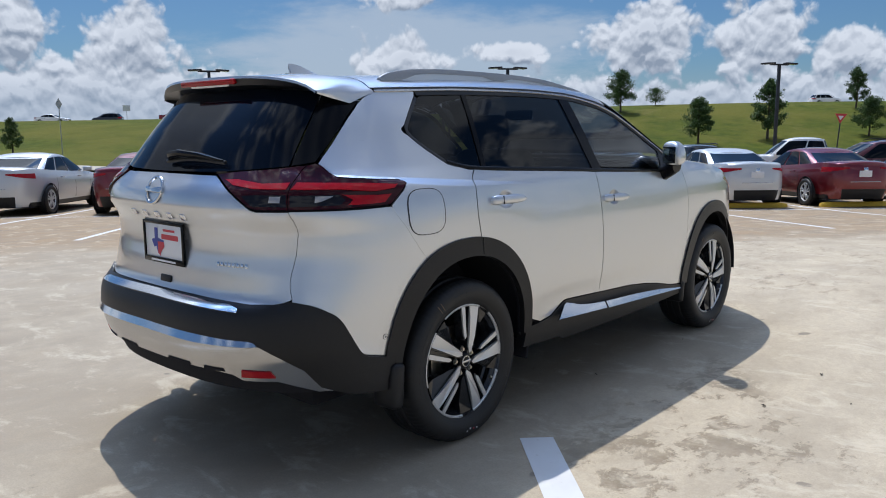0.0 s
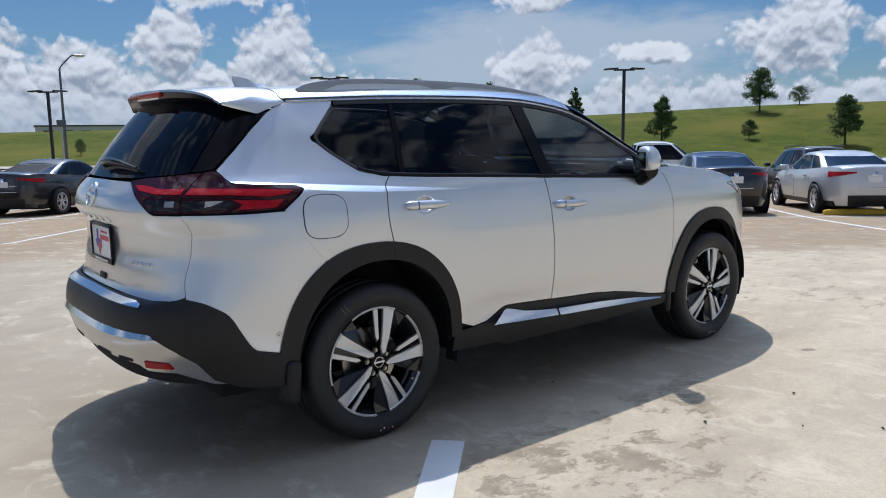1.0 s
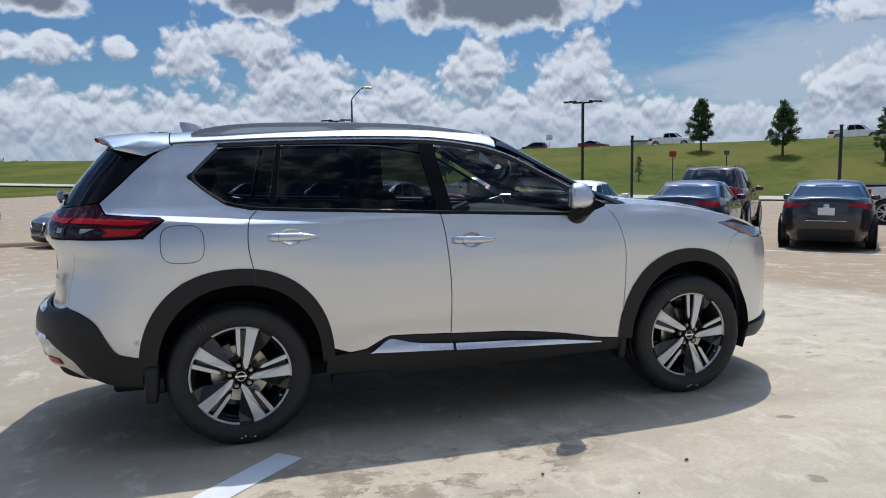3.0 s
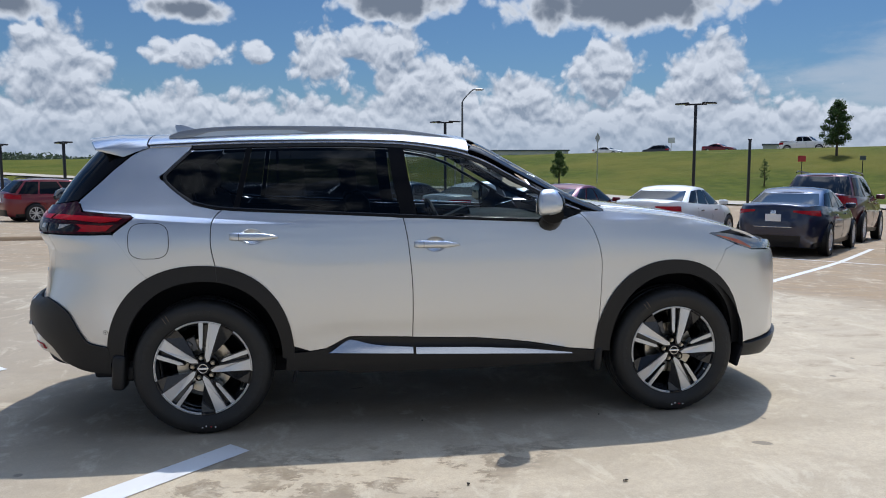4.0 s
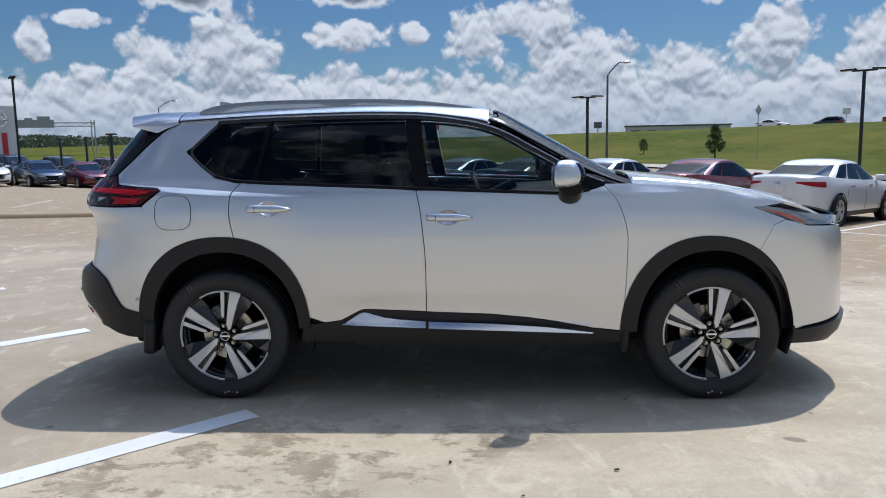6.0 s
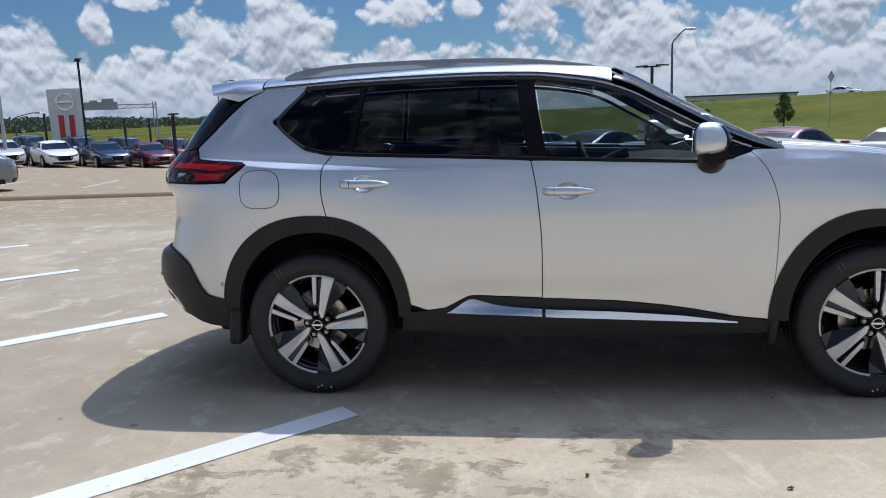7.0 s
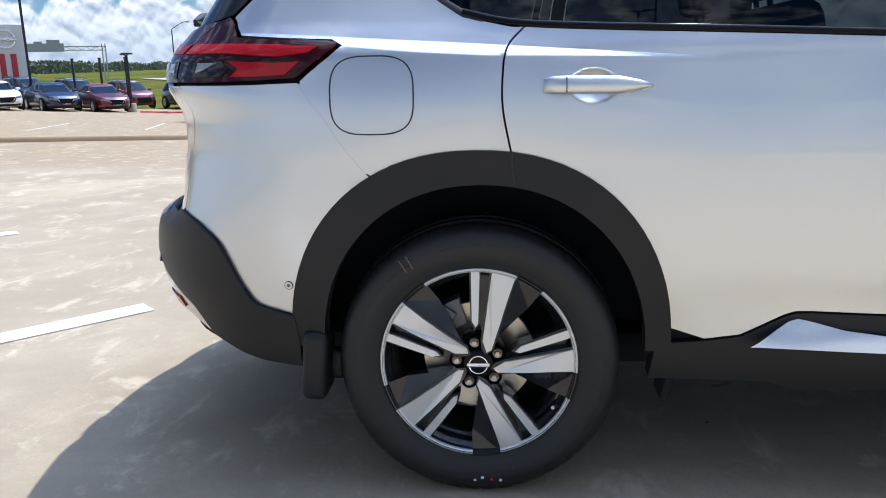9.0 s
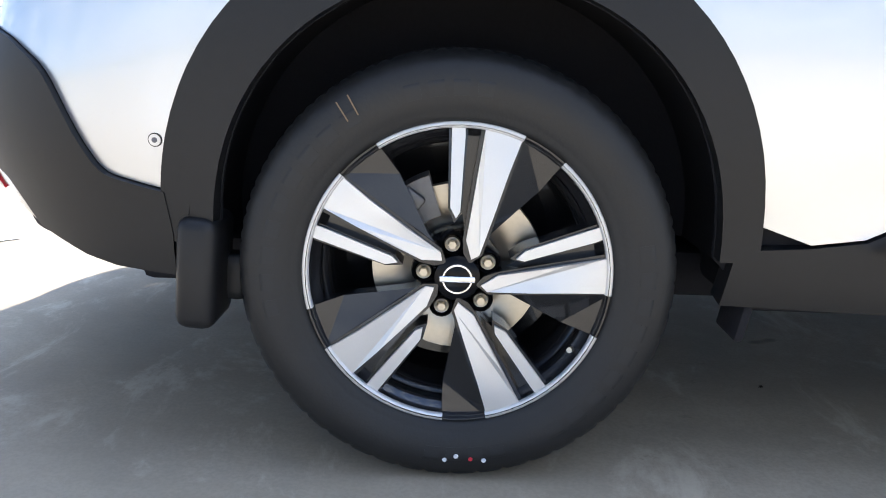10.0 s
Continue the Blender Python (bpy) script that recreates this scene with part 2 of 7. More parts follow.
M = {
    "silver": paint("silver_paint", (0.635, 0.650, 0.672), 0.90, 0.30),
    "white": paint("white_paint", (0.78, 0.78, 0.77), 0.0, 0.4),
    "black": paint("black_paint", (0.010, 0.011, 0.014), 0.1, 0.3),
    "navy": paint("navy_paint", (0.007, 0.012, 0.042), 0.3, 0.3),
    "red": paint("red_paint", (0.16, 0.008, 0.014), 0.4, 0.3),
    "maroon": paint("maroon_paint", (0.085, 0.012, 0.018), 0.4, 0.3),
    "grey": paint("grey_paint", (0.24, 0.255, 0.275), 0.7, 0.33),
    "cladding": material("black_plastic_cladding", (0.0115, 0.0115, 0.0125), 0.42, spec=0.32, spread=0.3, grain=900, bump=0.05, blotch=0.25),
    "gloss_black": material("gloss_black_trim", (0.005, 0.005, 0.006), 0.12, spec=0.16),
    "satin_black": material("satin_black_metal", (0.016, 0.016, 0.018), 0.32, 0.2, spread=0.2, grain=200),
    "rubber": material("tyre_rubber", (0.0126, 0.0126, 0.0129), 0.52, spec=0.42, spread=0.35, grain=160, bump=0.06, blotch=0.5),
    "rubber_letter": material("tyre_raised_rubber", (0.019, 0.019, 0.0195), 0.56, spec=0.38, spread=0.2, grain=200),
    "seal": material("rubber_seal", (0.012, 0.012, 0.013), 0.5, spread=0.2, grain=300),
    "liner": material("wheel_arch_liner", (0.016, 0.016, 0.019), 0.85, spec=0.2, spread=0.3, grain=120, bump=0.1),
    "corner_black": material("corner_panel_black", (0.004, 0.004, 0.005), 0.16, spec=0.13),
    # navy base paints in the blue sky's reflection; real gloss kept low
    "rear_glass": material("rear_window_glass", (0.003, 0.005, 0.010), 0.06, spec=0.10),
    "pearl": paint("silver_white_paint", (0.60, 0.61, 0.62), 0.35, 0.36),
    "kerb": material("stained_kerb_concrete", (0.23, 0.165, 0.105), 0.9, spread=0.3, grain=8, bump=0.2, blotch=0.3, spec=0.2),
    "dry_leaf": material("dry_leaf", (0.06, 0.045, 0.03), 0.8, spread=0.4, grain=60),
    "chrome": material("chrome", (0.80, 0.81, 0.83), 0.13, 1.0),
    "satin_chrome": material("satin_chrome", (0.50, 0.50, 0.505), 0.24, 1.0, spread=0.08, grain=70, blotch=0.1),
    "machined": material("machined_aluminium", (0.70, 0.69, 0.675), 0.42, 0.6, spread=0.06, grain=400, coat=0.3),
    "wheel_dark": material("dark_wheel_enamel", (0.020, 0.0205, 0.023), 0.22, 0.35, coat=0.5, spec=0.45),
    "rail": material("satin_grey_rail", (0.36, 0.365, 0.375), 0.35, 0.8, spread=0.1, grain=60),
    "steel": material("brushed_steel", (0.47, 0.435, 0.37), 0.33, 1.0, spread=0.2, grain=90),
    "iron": material("cast_iron", (0.16, 0.16, 0.165), 0.5, 0.8, spread=0.3, grain=120, bump=0.1),
    "red_lens": material("red_lens", (0.33, 0.005, 0.010), 0.10, spec=0.3, spread=0.5, grain=45, blotch=0.5),
    "dark_red_lens": material("dark_red_lens", (0.030, 0.002, 0.004), 0.07, spec=0.28),
    "smoke_lens": material("smoked_lens", (0.012, 0.011, 0.013), 0.06, spec=0.35),
    "clear_lens": material("clear_lens", (0.36, 0.35, 0.35), 0.08, 0.3, coat=1.0),
    "amber_lens": material("amber_lens", (0.42, 0.09, 0.03), 0.1, coat=1.0),
    "headlight": material("headlight_lens", (0.22, 0.235, 0.25), 0.06, 0.4, coat=1.0),
    "leather": material("dark_leather", (0.020, 0.019, 0.019), 0.45, spread=0.3, grain=220, bump=0.1),
    "cabin": material("dark_cabin_plastic", (0.022, 0.022, 0.024), 0.6, spread=0.2, grain=150),
    "headliner": material("grey_headliner", (0.16, 0.155, 0.15), 0.9, spread=0.1, grain=200),
    "plate": material("plate_white", (0.78, 0.78, 0.79), 0.35, spread=0.04, grain=50),
    "ink_red": material("ink_red", (0.55, 0.03, 0.05), 0.4),
    "ink_blue": material("ink_blue", (0.03, 0.05, 0.32), 0.4),
    "ink_grey": material("ink_grey", (0.12, 0.12, 0.14), 0.5),
    "badge": material("badge_chrome", (0.70, 0.71, 0.73), 0.15, 1.0),
    "privacy": glass("privacy_glass", (0.105, 0.113, 0.122), 0.0, 1.33),
    "clear": glass("clear_glass", (0.50, 0.56, 0.55)),
    "dark_glass": material("dark_car_glass", (0.004, 0.006, 0.009), 0.03, spec=0.2),
    "lamp_metal": material("dark_bronze_metal", (0.022, 0.024, 0.030), 0.5, 0.3, spread=0.2, grain=20),
    "galvanised": material("galvanised_steel", (0.42, 0.43, 0.44), 0.45, 0.8, spread=0.2, grain=12, blotch=0.2),
    "sign_back": material("sign_back_metal", (0.10, 0.115, 0.13), 0.5, 0.4, spread=0.1, grain=8),
    "board_grey": material("weathered_grey_board", (0.36, 0.38, 0.40), 0.6, spread=0.2, grain=2),
    "sign_red": material("sign_red", (0.50, 0.03, 0.04), 0.4, spread=0.08, grain=6),
    "sign_white": material("sign_white_panel", (0.74, 0.75, 0.77), 0.4, spread=0.06, grain=4),
    "yellow": material("yellow_kerb_paint", (0.62, 0.40, 0.03), 0.7, spread=0.25, grain=18, blotch=0.35, bump=0.2),
    "bark": material("bark", (0.085, 0.065, 0.05), 0.9, spread=0.6, grain=14, bump=0.4),
    "building": material("far_wall_panel", (0.60, 0.60, 0.60), 0.7, spread=0.1, grain=0.6),
    "flag_red": material("flag_red", (0.45, 0.03, 0.05), 0.7), "flag_white": material("flag_white", (0.75, 0.75, 0.76), 0.7),
    "flag_blue": material("flag_blue", (0.03, 0.04, 0.18), 0.7),
    "mirror": material("mirror_glass", (0.42, 0.44, 0.46), 0.01, 1.0),
}


def leaf_material(name, dark, light):
    m = bpy.data.materials.new(name)
    m.use_nodes = True
    nt = m.node_tree
    p = nt.nodes["Principled BSDF"]
    g, r = nt.nodes.new("ShaderNodeNewGeometry"), nt.nodes.new("ShaderNodeValToRGB")
    r.color_ramp.elements[0].color, r.color_ramp.elements[1].color = (*dark, 1), (*light, 1)
    nt.links.new(g.outputs["Random Per Island"], r.inputs[0])
    nt.links.new(r.outputs[0], p.inputs["Base Color"])
    p.inputs["Roughness"].default_value = 0.6
    tr, mix = nt.nodes.new("ShaderNodeBsdfTranslucent"), nt.nodes.new("ShaderNodeMixShader")
    nt.links.new(r.outputs[0], tr.inputs["Color"])
    mix.inputs[0].default_value = 0.3
    out = nt.nodes["Material Output"]
    nt.links.new(p.outputs[0], mix.inputs[1])
    nt.links.new(tr.outputs[0], mix.inputs[2])
    nt.links.new(mix.outputs[0], out.inputs[0])
    m.diffuse_color = (*light, 1)
    return m


M["leaf"] = leaf_material("oak_leaf", (0.028, 0.058, 0.014), (0.090, 0.150, 0.042))
# distance haze painted into the colour: paler and greyer than the near leaves
M["leaf_hazed"] = leaf_material("hazed_foliage", (0.050, 0.075, 0.045), (0.095, 0.125, 0.075))


class Nodes:
    """Helpers for a ground shader."""
    def __init__(self, name):
        self.m = bpy.data.materials.new(name)
        self.m.use_nodes = True
        self.nt = self.m.node_tree
        self.p = self.nt.nodes["Principled BSDF"]
        self.pos = self.nt.nodes.new("ShaderNodeNewGeometry").outputs["Position"]

    def link(self, a, b):
        self.nt.links.new(a, b)

    def noise(self, scale, detail=5, rough=0.55, stretch=(1, 1, 1), turn=0.0, distort=0.0, shift=(0, 0, 0)):
        mp, n = self.nt.nodes.new("ShaderNodeMapping"), self.nt.nodes.new("ShaderNodeTexNoise")
        mp.inputs["Scale"].default_value = [scale * q for q in stretch]
        mp.inputs["Rotation"].default_value = (0, 0, radians(turn))
        mp.inputs["Location"].default_value = shift
        n.inputs["Scale"].default_value, n.inputs["Detail"].default_value = 1.0, detail
        n.inputs["Roughness"].default_value, n.inputs["Distortion"].default_value = rough, distort
        self.link(self.pos, mp.inputs["Vector"])
        self.link(mp.outputs[0], n.inputs["Vector"])
        return n.outputs["Fac"]

    def calc(self, op, a, b=0.0, clamp=False):
        n = self.nt.nodes.new("ShaderNodeMath")
        n.operation, n.use_clamp = op, clamp
        for i, q in enumerate((a, b)):
            if isinstance(q, (int, float)):
                n.inputs[i].default_value = q
            else:
                self.link(q, n.inputs[i])
        return n.outputs[0]

    def ramp(self, x, a, b, lo=0.0, hi=1.0):
        n = self.nt.nodes.new("ShaderNodeMapRange")
        n.interpolation_type = "SMOOTHSTEP"
        for i, q in enumerate((a, b, lo, hi), 1):
            n.inputs[i].default_value = q
        self.link(x, n.inputs[0])
        return n.outputs[0]

    def mix(self, f, a, b):
        n = self.nt.nodes.new("ShaderNodeMix")
        n.data_type = "RGBA"
        if isinstance(f, (int, float)):
            n.inputs[0].default_value = f
        else:
            self.link(f, n.inputs[0])
        for i, q in ((6, a), (7, b)):
            if isinstance(q, tuple):
                n.inputs[i].default_value = (*q, 1)
            else:
                self.link(q, n.inputs[i])
        return n.outputs[2]

    def along(self, dx, dy, off=0.0):
        """Distance along a level direction."""
        d = self.nt.nodes.new("ShaderNodeVectorMath")
        d.operation = "DOT_PRODUCT"
        d.inputs[1].default_value = (dx, dy, 0)
        self.link(self.pos, d.inputs[0])
        return self.calc("ADD", d.outputs["Value"], off)

    def finish(self, color, rough, height=None, strength=0.3, distance=0.01, spec=0.25):
        self.p.inputs["Specular IOR Level"].default_value = spec
        self.link(color, self.p.inputs["Base Color"])
        if isinstance(rough, (int, float)):
            self.p.inputs["Roughness"].default_value = rough
        else:
            self.link(rough, self.p.inputs["Roughness"])
        if height is not None:
            b = self.nt.nodes.new("ShaderNodeBump")
            b.inputs["Strength"].default_value, b.inputs["Distance"].default_value = strength, distance
            self.link(height, b.inputs["Height"])
            self.link(b.outputs[0], self.p.inputs["Normal"])
        return self.m


R2 = math.sqrt(0.5)


def concrete():
    n = Nodes("stained_concrete")
    fine, mid, big = n.noise(38, 6, 0.6), n.noise(3.2, 7, 0.6), n.noise(0.35, 5, 0.55)
    a, b = n.along(R2, R2), n.along(-R2, R2)
    col = n.mix(n.ramp(mid, 0.3, 0.72), (0.240, 0.208, 0.166), (0.350, 0.308, 0.250))
    col = n.mix(n.calc("MULTIPLY", n.ramp(big, 0.42, 0.62), 0.6), col, (0.322, 0.284, 0.232))
    # worn brownish drifts
    drift = n.ramp(n.noise(0.8, 8, 0.62, (1, 2.0, 1), 35, 0.6), 0.44, 0.66)
    col = n.mix(n.calc("MULTIPLY", drift, 0.5), col, (0.235, 0.192, 0.144))
    # clay-tinted concrete further off
    wob = n.calc("MULTIPLY", n.calc("SUBTRACT", n.noise(0.45, 5), 0.5), 5.0)
    clay = n.ramp(n.calc("ADD", a, wob), 5.2, 7.6)
    clay2 = n.ramp(n.calc("ADD", n.along(0, 1), wob), 6.0, 9.0)
    clay = n.calc("MAXIMUM", clay, clay2)
    tone = n.mix(n.ramp(n.noise(0.9, 7, 0.6, (1, 3.0, 1), 12, 0.4), 0.40, 0.66), (0.245, 0.165, 0.090), (0.192, 0.135, 0.083))
    col = n.mix(n.calc("MULTIPLY", clay, 0.85), col, tone)
    # brownish soiling behind the car
    soil = n.calc("MULTIPLY", n.ramp(n.along(-1, 0), 0.2, 1.6), n.ramp(n.noise(0.7, 8, 0.65, (1, 1.8, 1), 50, 0.5, (2, 2, 0)), 0.30, 0.62))
    col = n.mix(n.calc("MULTIPLY", soil, 0.62), col, (0.228, 0.192, 0.150))
    # pale dried mud film; in one band beside the stall line it flakes off
    zone = n.noise(0.55, 3, 0.5, shift=(4.2, 1.3, 0))
    edge = n.calc("MULTIPLY", n.calc("SUBTRACT", n.noise(1.7, 6, 0.6, shift=(2, 8, 0)), 0.5), 1.6)
    east = n.ramp(n.calc("ADD", n.along(1, 0), edge), 2.2, 3.6)
    strip = n.calc("MULTIPLY", n.ramp(n.calc("ADD", n.along(0, 1), n.calc("MULTIPLY", edge, 0.3)), -0.8, -1.4), n.ramp(n.calc("ADD", n.along(1.0, -1.0), edge), 0.6, 1.6))
    patch = n.calc("MAXIMUM", n.calc("MULTIPLY", east, n.ramp(clay, 0.7, 0.2)), strip)
    patch = n.calc("MAXIMUM", patch, n.calc("MULTIPLY", n.calc("MULTIPLY", n.ramp(n.along(-1, 0), 2.2, 3.8), 0.5), n.calc("MULTIPLY", n.ramp(zone, 0.47, 0.56), n.ramp(clay, 0.5, 0.1))))
    wave_b = n.calc("ADD", b, n.calc("MULTIPLY", edge, 0.22))
    band = n.calc("MULTIPLY", n.calc("MULTIPLY", n.ramp(wave_b, -0.92, -1.05), n.ramp(wave_b, -2.42, -2.20)), n.calc("MULTIPLY", n.ramp(n.calc("ADD", a, edge), 1.6, 0.4), n.ramp(n.along(0, 1), -1.0, -1.45)))
    far_scuff = n.calc("MULTIPLY", n.ramp(n.calc("ADD", n.along(1, 0), edge), 3.4, 4.4), n.ramp(n.noise(0.8, 4, 0.5, shift=(3, 3, 0)), 0.34, 0.54))
    many = n.ramp(n.noise(1.5, 4, 0.5, shift=(1, 5, 2)), 0.36, 0.60)
    flake = n.ramp(n.calc("ADD", n.noise(4.6, 12, 0.74, (1, 1.5, 1), 20, 0.35), n.calc("MULTIPLY", many, 0.12)), 0.565, 0.625)
    crumbs = n.ramp(n.noise(24, 6, 0.7, (1, 1.6, 1), 20, 0.5), 0.58, 0.66)
    mud = n.calc("MULTIPLY", band, n.calc("MAXIMUM", flake, n.calc("MULTIPLY", crumbs, n.calc("MULTIPLY", many, 0.4))))
    streak = n.ramp(n.noise(3.4, 12, 0.76, (0.8, 1.9, 1), -28, 0.35, (5, 1, 0)), 0.53, 0.62)
    mud = n.calc("MAXIMUM", mud, n.calc("MULTIPLY", n.calc("MULTIPLY", far_scuff, streak), 0.85))
    faint = n.calc("MULTIPLY", n.calc("MULTIPLY", patch, n.ramp(n.noise(2.4, 8, 0.7, (1, 2.0, 1), -25, 0.5, (8, 3, 0)), 0.50, 0.70)), 0.28)
    mud = n.calc("MAXIMUM", mud, faint)
    col = n.mix(n.calc("MULTIPLY", n.calc("MAXIMUM", patch, band), 0.85), col, (0.418, 0.362, 0.282))
    brown = n.mix(n.ramp(n.noise(9.0, 6, 0.6, shift=(2, 4, 1)), 0.35, 0.65), (0.155, 0.124, 0.088), (0.262, 0.220, 0.165))
    col = n.mix(n.calc("MULTIPLY", mud, 0.92), col, brown)
    # small dark stains
    spots = n.ramp(n.noise(4.3, 2, 0.4, shift=(9, 2, 0)), 0.735, 0.76)
    col = n.mix(n.calc("MULTIPLY", spots, 0.75), col, (0.10, 0.09, 0.08))
    smear = n.ramp(n.noise(0.9, 7, 0.65, (1, 2.2, 1), 60), 0.58, 0.74)
    col = n.mix(n.calc("MULTIPLY", smear, 0.42), col, (0.225, 0.200, 0.168))
    col = n.mix(n.calc("MULTIPLY", n.ramp(fine, 0.3, 0.75), 0.32), col, (0.235, 0.212, 0.18))
    speck = n.ramp(n.noise(120, 3, 0.7), 0.40, 0.62)
    col = n.mix(n.calc("MULTIPLY", speck, 0.20), col, (0.16, 0.135, 0.105))
    cloudy = n.ramp(n.noise(1.4, 9, 0.68, (1, 1.5, 1), -18, 0.7, (7, 7, 0)), 0.38, 0.68)
    col = n.mix(n.calc("MULTIPLY", cloudy, 0.40), col, (0.215, 0.186, 0.148))
    pale = n.ramp(n.noise(2.2, 11, 0.74, (1.6, 1, 1), 30, 0.5, (1, 9, 0)), 0.52, 0.64)
    col = n.mix(n.calc("MULTIPLY", pale, 0.50), col, (0.445, 0.400, 0.328))
    scab = n.calc("MULTIPLY", n.ramp(n.noise(7.5, 12, 0.78, (1, 1.8, 1), 15, 0.3, (3, 6, 0)), 0.60, 0.66), n.ramp(n.noise(1.1, 4, 0.5, shift=(8, 1, 4)), 0.48, 0.60))
    col = n.mix(n.calc("MULTIPLY", scab, 0.55), col, (0.175, 0.150, 0.118))
    vor = n.nt.nodes.new("ShaderNodeTexVoronoi")
    vor.feature = "DISTANCE_TO_EDGE"
    vor.inputs["Scale"].default_value = 0.42
    warp = n.nt.nodes.new("ShaderNodeVectorMath")
    warp.operation = "ADD"
    wn = n.nt.nodes.new("ShaderNodeTexNoise")
    wn.inputs["Scale"].default_value, wn.inputs["Detail"].default_value = 1.7, 6
    n.link(n.pos, wn.inputs["Vector"])
    n.link(n.pos, warp.inputs[0])
    n.link(wn.outputs["Color"], warp.inputs[1])
    n.link(warp.outputs[0], vor.inputs["Vector"])
    crack = n.calc("MULTIPLY", n.ramp(vor.outputs["Distance"], 0.0045, 0.0015), n.ramp(n.noise(0.5, 3, 0.5, shift=(4, 0, 3)), 0.52, 0.60))
    crack = n.calc("MULTIPLY", crack, n.ramp(n.along(-1, 0), 2.5, 4.0))
    col = n.mix(n.calc("MULTIPLY", crack, 0.4), col, (0.12, 0.10, 0.08))
    warm = n.nt.nodes.new("ShaderNodeVectorMath")
    warm.operation = "MULTIPLY"
    warm.inputs[1].default_value = (1.19, 1.145, 1.05)
    n.link(col, warm.inputs[0])
    col = warm.outputs[0]
    h = n.calc("ADD", n.calc("MULTIPLY", fine, 0.35), n.calc("MULTIPLY", n.calc("SUBTRACT", 1.0, mud), 0.45))
    return n.finish(col, n.ramp(mid, 0.3, 0.7, 0.78, 0.92), h, 0.4, 0.006)


def grass():
    n = Nodes("mown_grass")
    fine, mid, big = n.noise(9, 6, 0.65), n.noise(0.7, 6, 0.6, (1, 1, 1)), n.noise(0.06, 5, 0.6)
    col = n.mix(n.ramp(mid, 0.3, 0.7), (0.048, 0.064, 0.008), (0.090, 0.104, 0.012))
    col = n.mix(n.ramp(big, 0.40, 0.66), col, (0.128, 0.116, 0.020))
    col = n.mix(n.calc("MULTIPLY", n.ramp(fine, 0.35, 0.7), 0.45), col, (0.036, 0.050, 0.006))
    dry = n.ramp(n.noise(0.22, 6, 0.62, (1, 1, 1), 20, 0.5), 0.56, 0.70)
    col = n.mix(n.calc("MULTIPLY", dry, 0.5), col, (0.14, 0.12, 0.035))
    return n.finish(col, 0.85, n.calc("ADD", fine, mid), 0.8, 0.08, 0.05)


def asphalt_pale():
    n = Nodes("pale_road")
    fine, mid = n.noise(20, 5, 0.6), n.noise(0.8, 5, 0.6)
    col = n.mix(mid, (0.33, 0.29, 0.23), (0.45, 0.40, 0.33))
    col = n.mix(n.calc("MULTIPLY", fine, 0.3), col, (0.25, 0.23, 0.20))
    return n.finish(col, 0.85, fine, 0.2, 0.01)


def road_marking():
    n = Nodes("worn_white_marking")
    wear = n.ramp(n.noise(14, 7, 0.65), 0.60, 0.72)
    dirt = n.ramp(n.noise(2.2, 6, 0.6), 0.40, 0.75)
    col = n.mix(n.calc("MULTIPLY", dirt, 0.35), (0.60, 0.595, 0.585), (0.44, 0.42, 0.385))
    col = n.mix(n.calc("MULTIPLY", wear, 0.6), col, (0.36, 0.32, 0.265))
    return n.finish(col, 0.7, n.noise(40, 4), 0.15, 0.004)


M["concrete"], M["grass"], M["pale_road"], M["marking"] = concrete(), grass(), asphalt_pale(), road_marking()
# ---- shape of the silver SUV's body: right half, v is the distance from the centre plane ----
def curve(*pairs):
    """A smooth function through pairs of (argument, value)."""
    xs, ys = [p[0] for p in pairs], [p[1] for p in pairs]
    n = len(xs)
    d = [(ys[i + 1] - ys[i]) / (xs[i + 1] - xs[i]) for i in range(n - 1)]
    m = [d[0]] + [0.0 if d[i - 1] * d[i] <= 0 else 2 * d[i - 1] * d[i] / (d[i - 1] + d[i]) for i in range(1, n - 1)] + [d[-1]]

    def f(x):
        if x <= xs[0]:
            return ys[0] + m[0] * (x - xs[0])
        if x >= xs[-1]:
            return ys[-1] + m[-1] * (x - xs[-1])
        i = 0
        while x > xs[i + 1]:
            i += 1
        h = xs[i + 1] - xs[i]
        t = (x - xs[i]) / h
        return ((1 + 2 * t) * (1 - t) ** 2 * ys[i] + t * (1 - t) ** 2 * h * m[i]
                + t * t * (3 - 2 * t) * ys[i + 1] + t * t * (t - 1) * h * m[i + 1])
    return f


def step(a, b, x):
    t = min(1.0, max(0.0, (x - a) / (b - a)))
    return t * t * (3 - 2 * t)


SIDE = curve((0.20, 0.86), (0.36, 0.890), (0.46, 0.898), (0.60, 0.912), (0.75, 0.917), (0.90, 0.914), (1.0, 0.906),
             (1.10, 0.893), (1.15, 0.884), (1.20, 0.862), (1.25, 0.838), (1.40, 0.768), (1.55, 0.684), (1.62, 0.640), (1.72, 0.57))
TAIL = curve((0.20, -0.90), (0.34, -0.97), (0.45, -1.02), (0.56, -1.055), (0.64, -1.05), (0.695, -1.035), (0.712, -1.01), (0.732, -0.972), (0.76, -0.958), (0.84, -0.948), (0.93, -0.932),
             (1.0, -0.938), (1.05, -0.968), (1.085, -0.988), (1.15, -0.975), (1.22, -0.925), (1.38, -0.815), (1.58, -0.64), (1.70, -0.53))
NOSE = curve((0.20, 3.48), (0.32, 3.62), (0.42, 3.635), (0.6, 3.63), (0.8, 3.62), (0.95, 3.585), (1.05, 3.49), (1.20, 3.27), (1.7, 2.6))
TAPER = curve((0.2, 0.012), (0.8, 0.012), (1.15, 0.022), (1.25, 0.04), (1.4, 0.055), (1.7, 0.06))
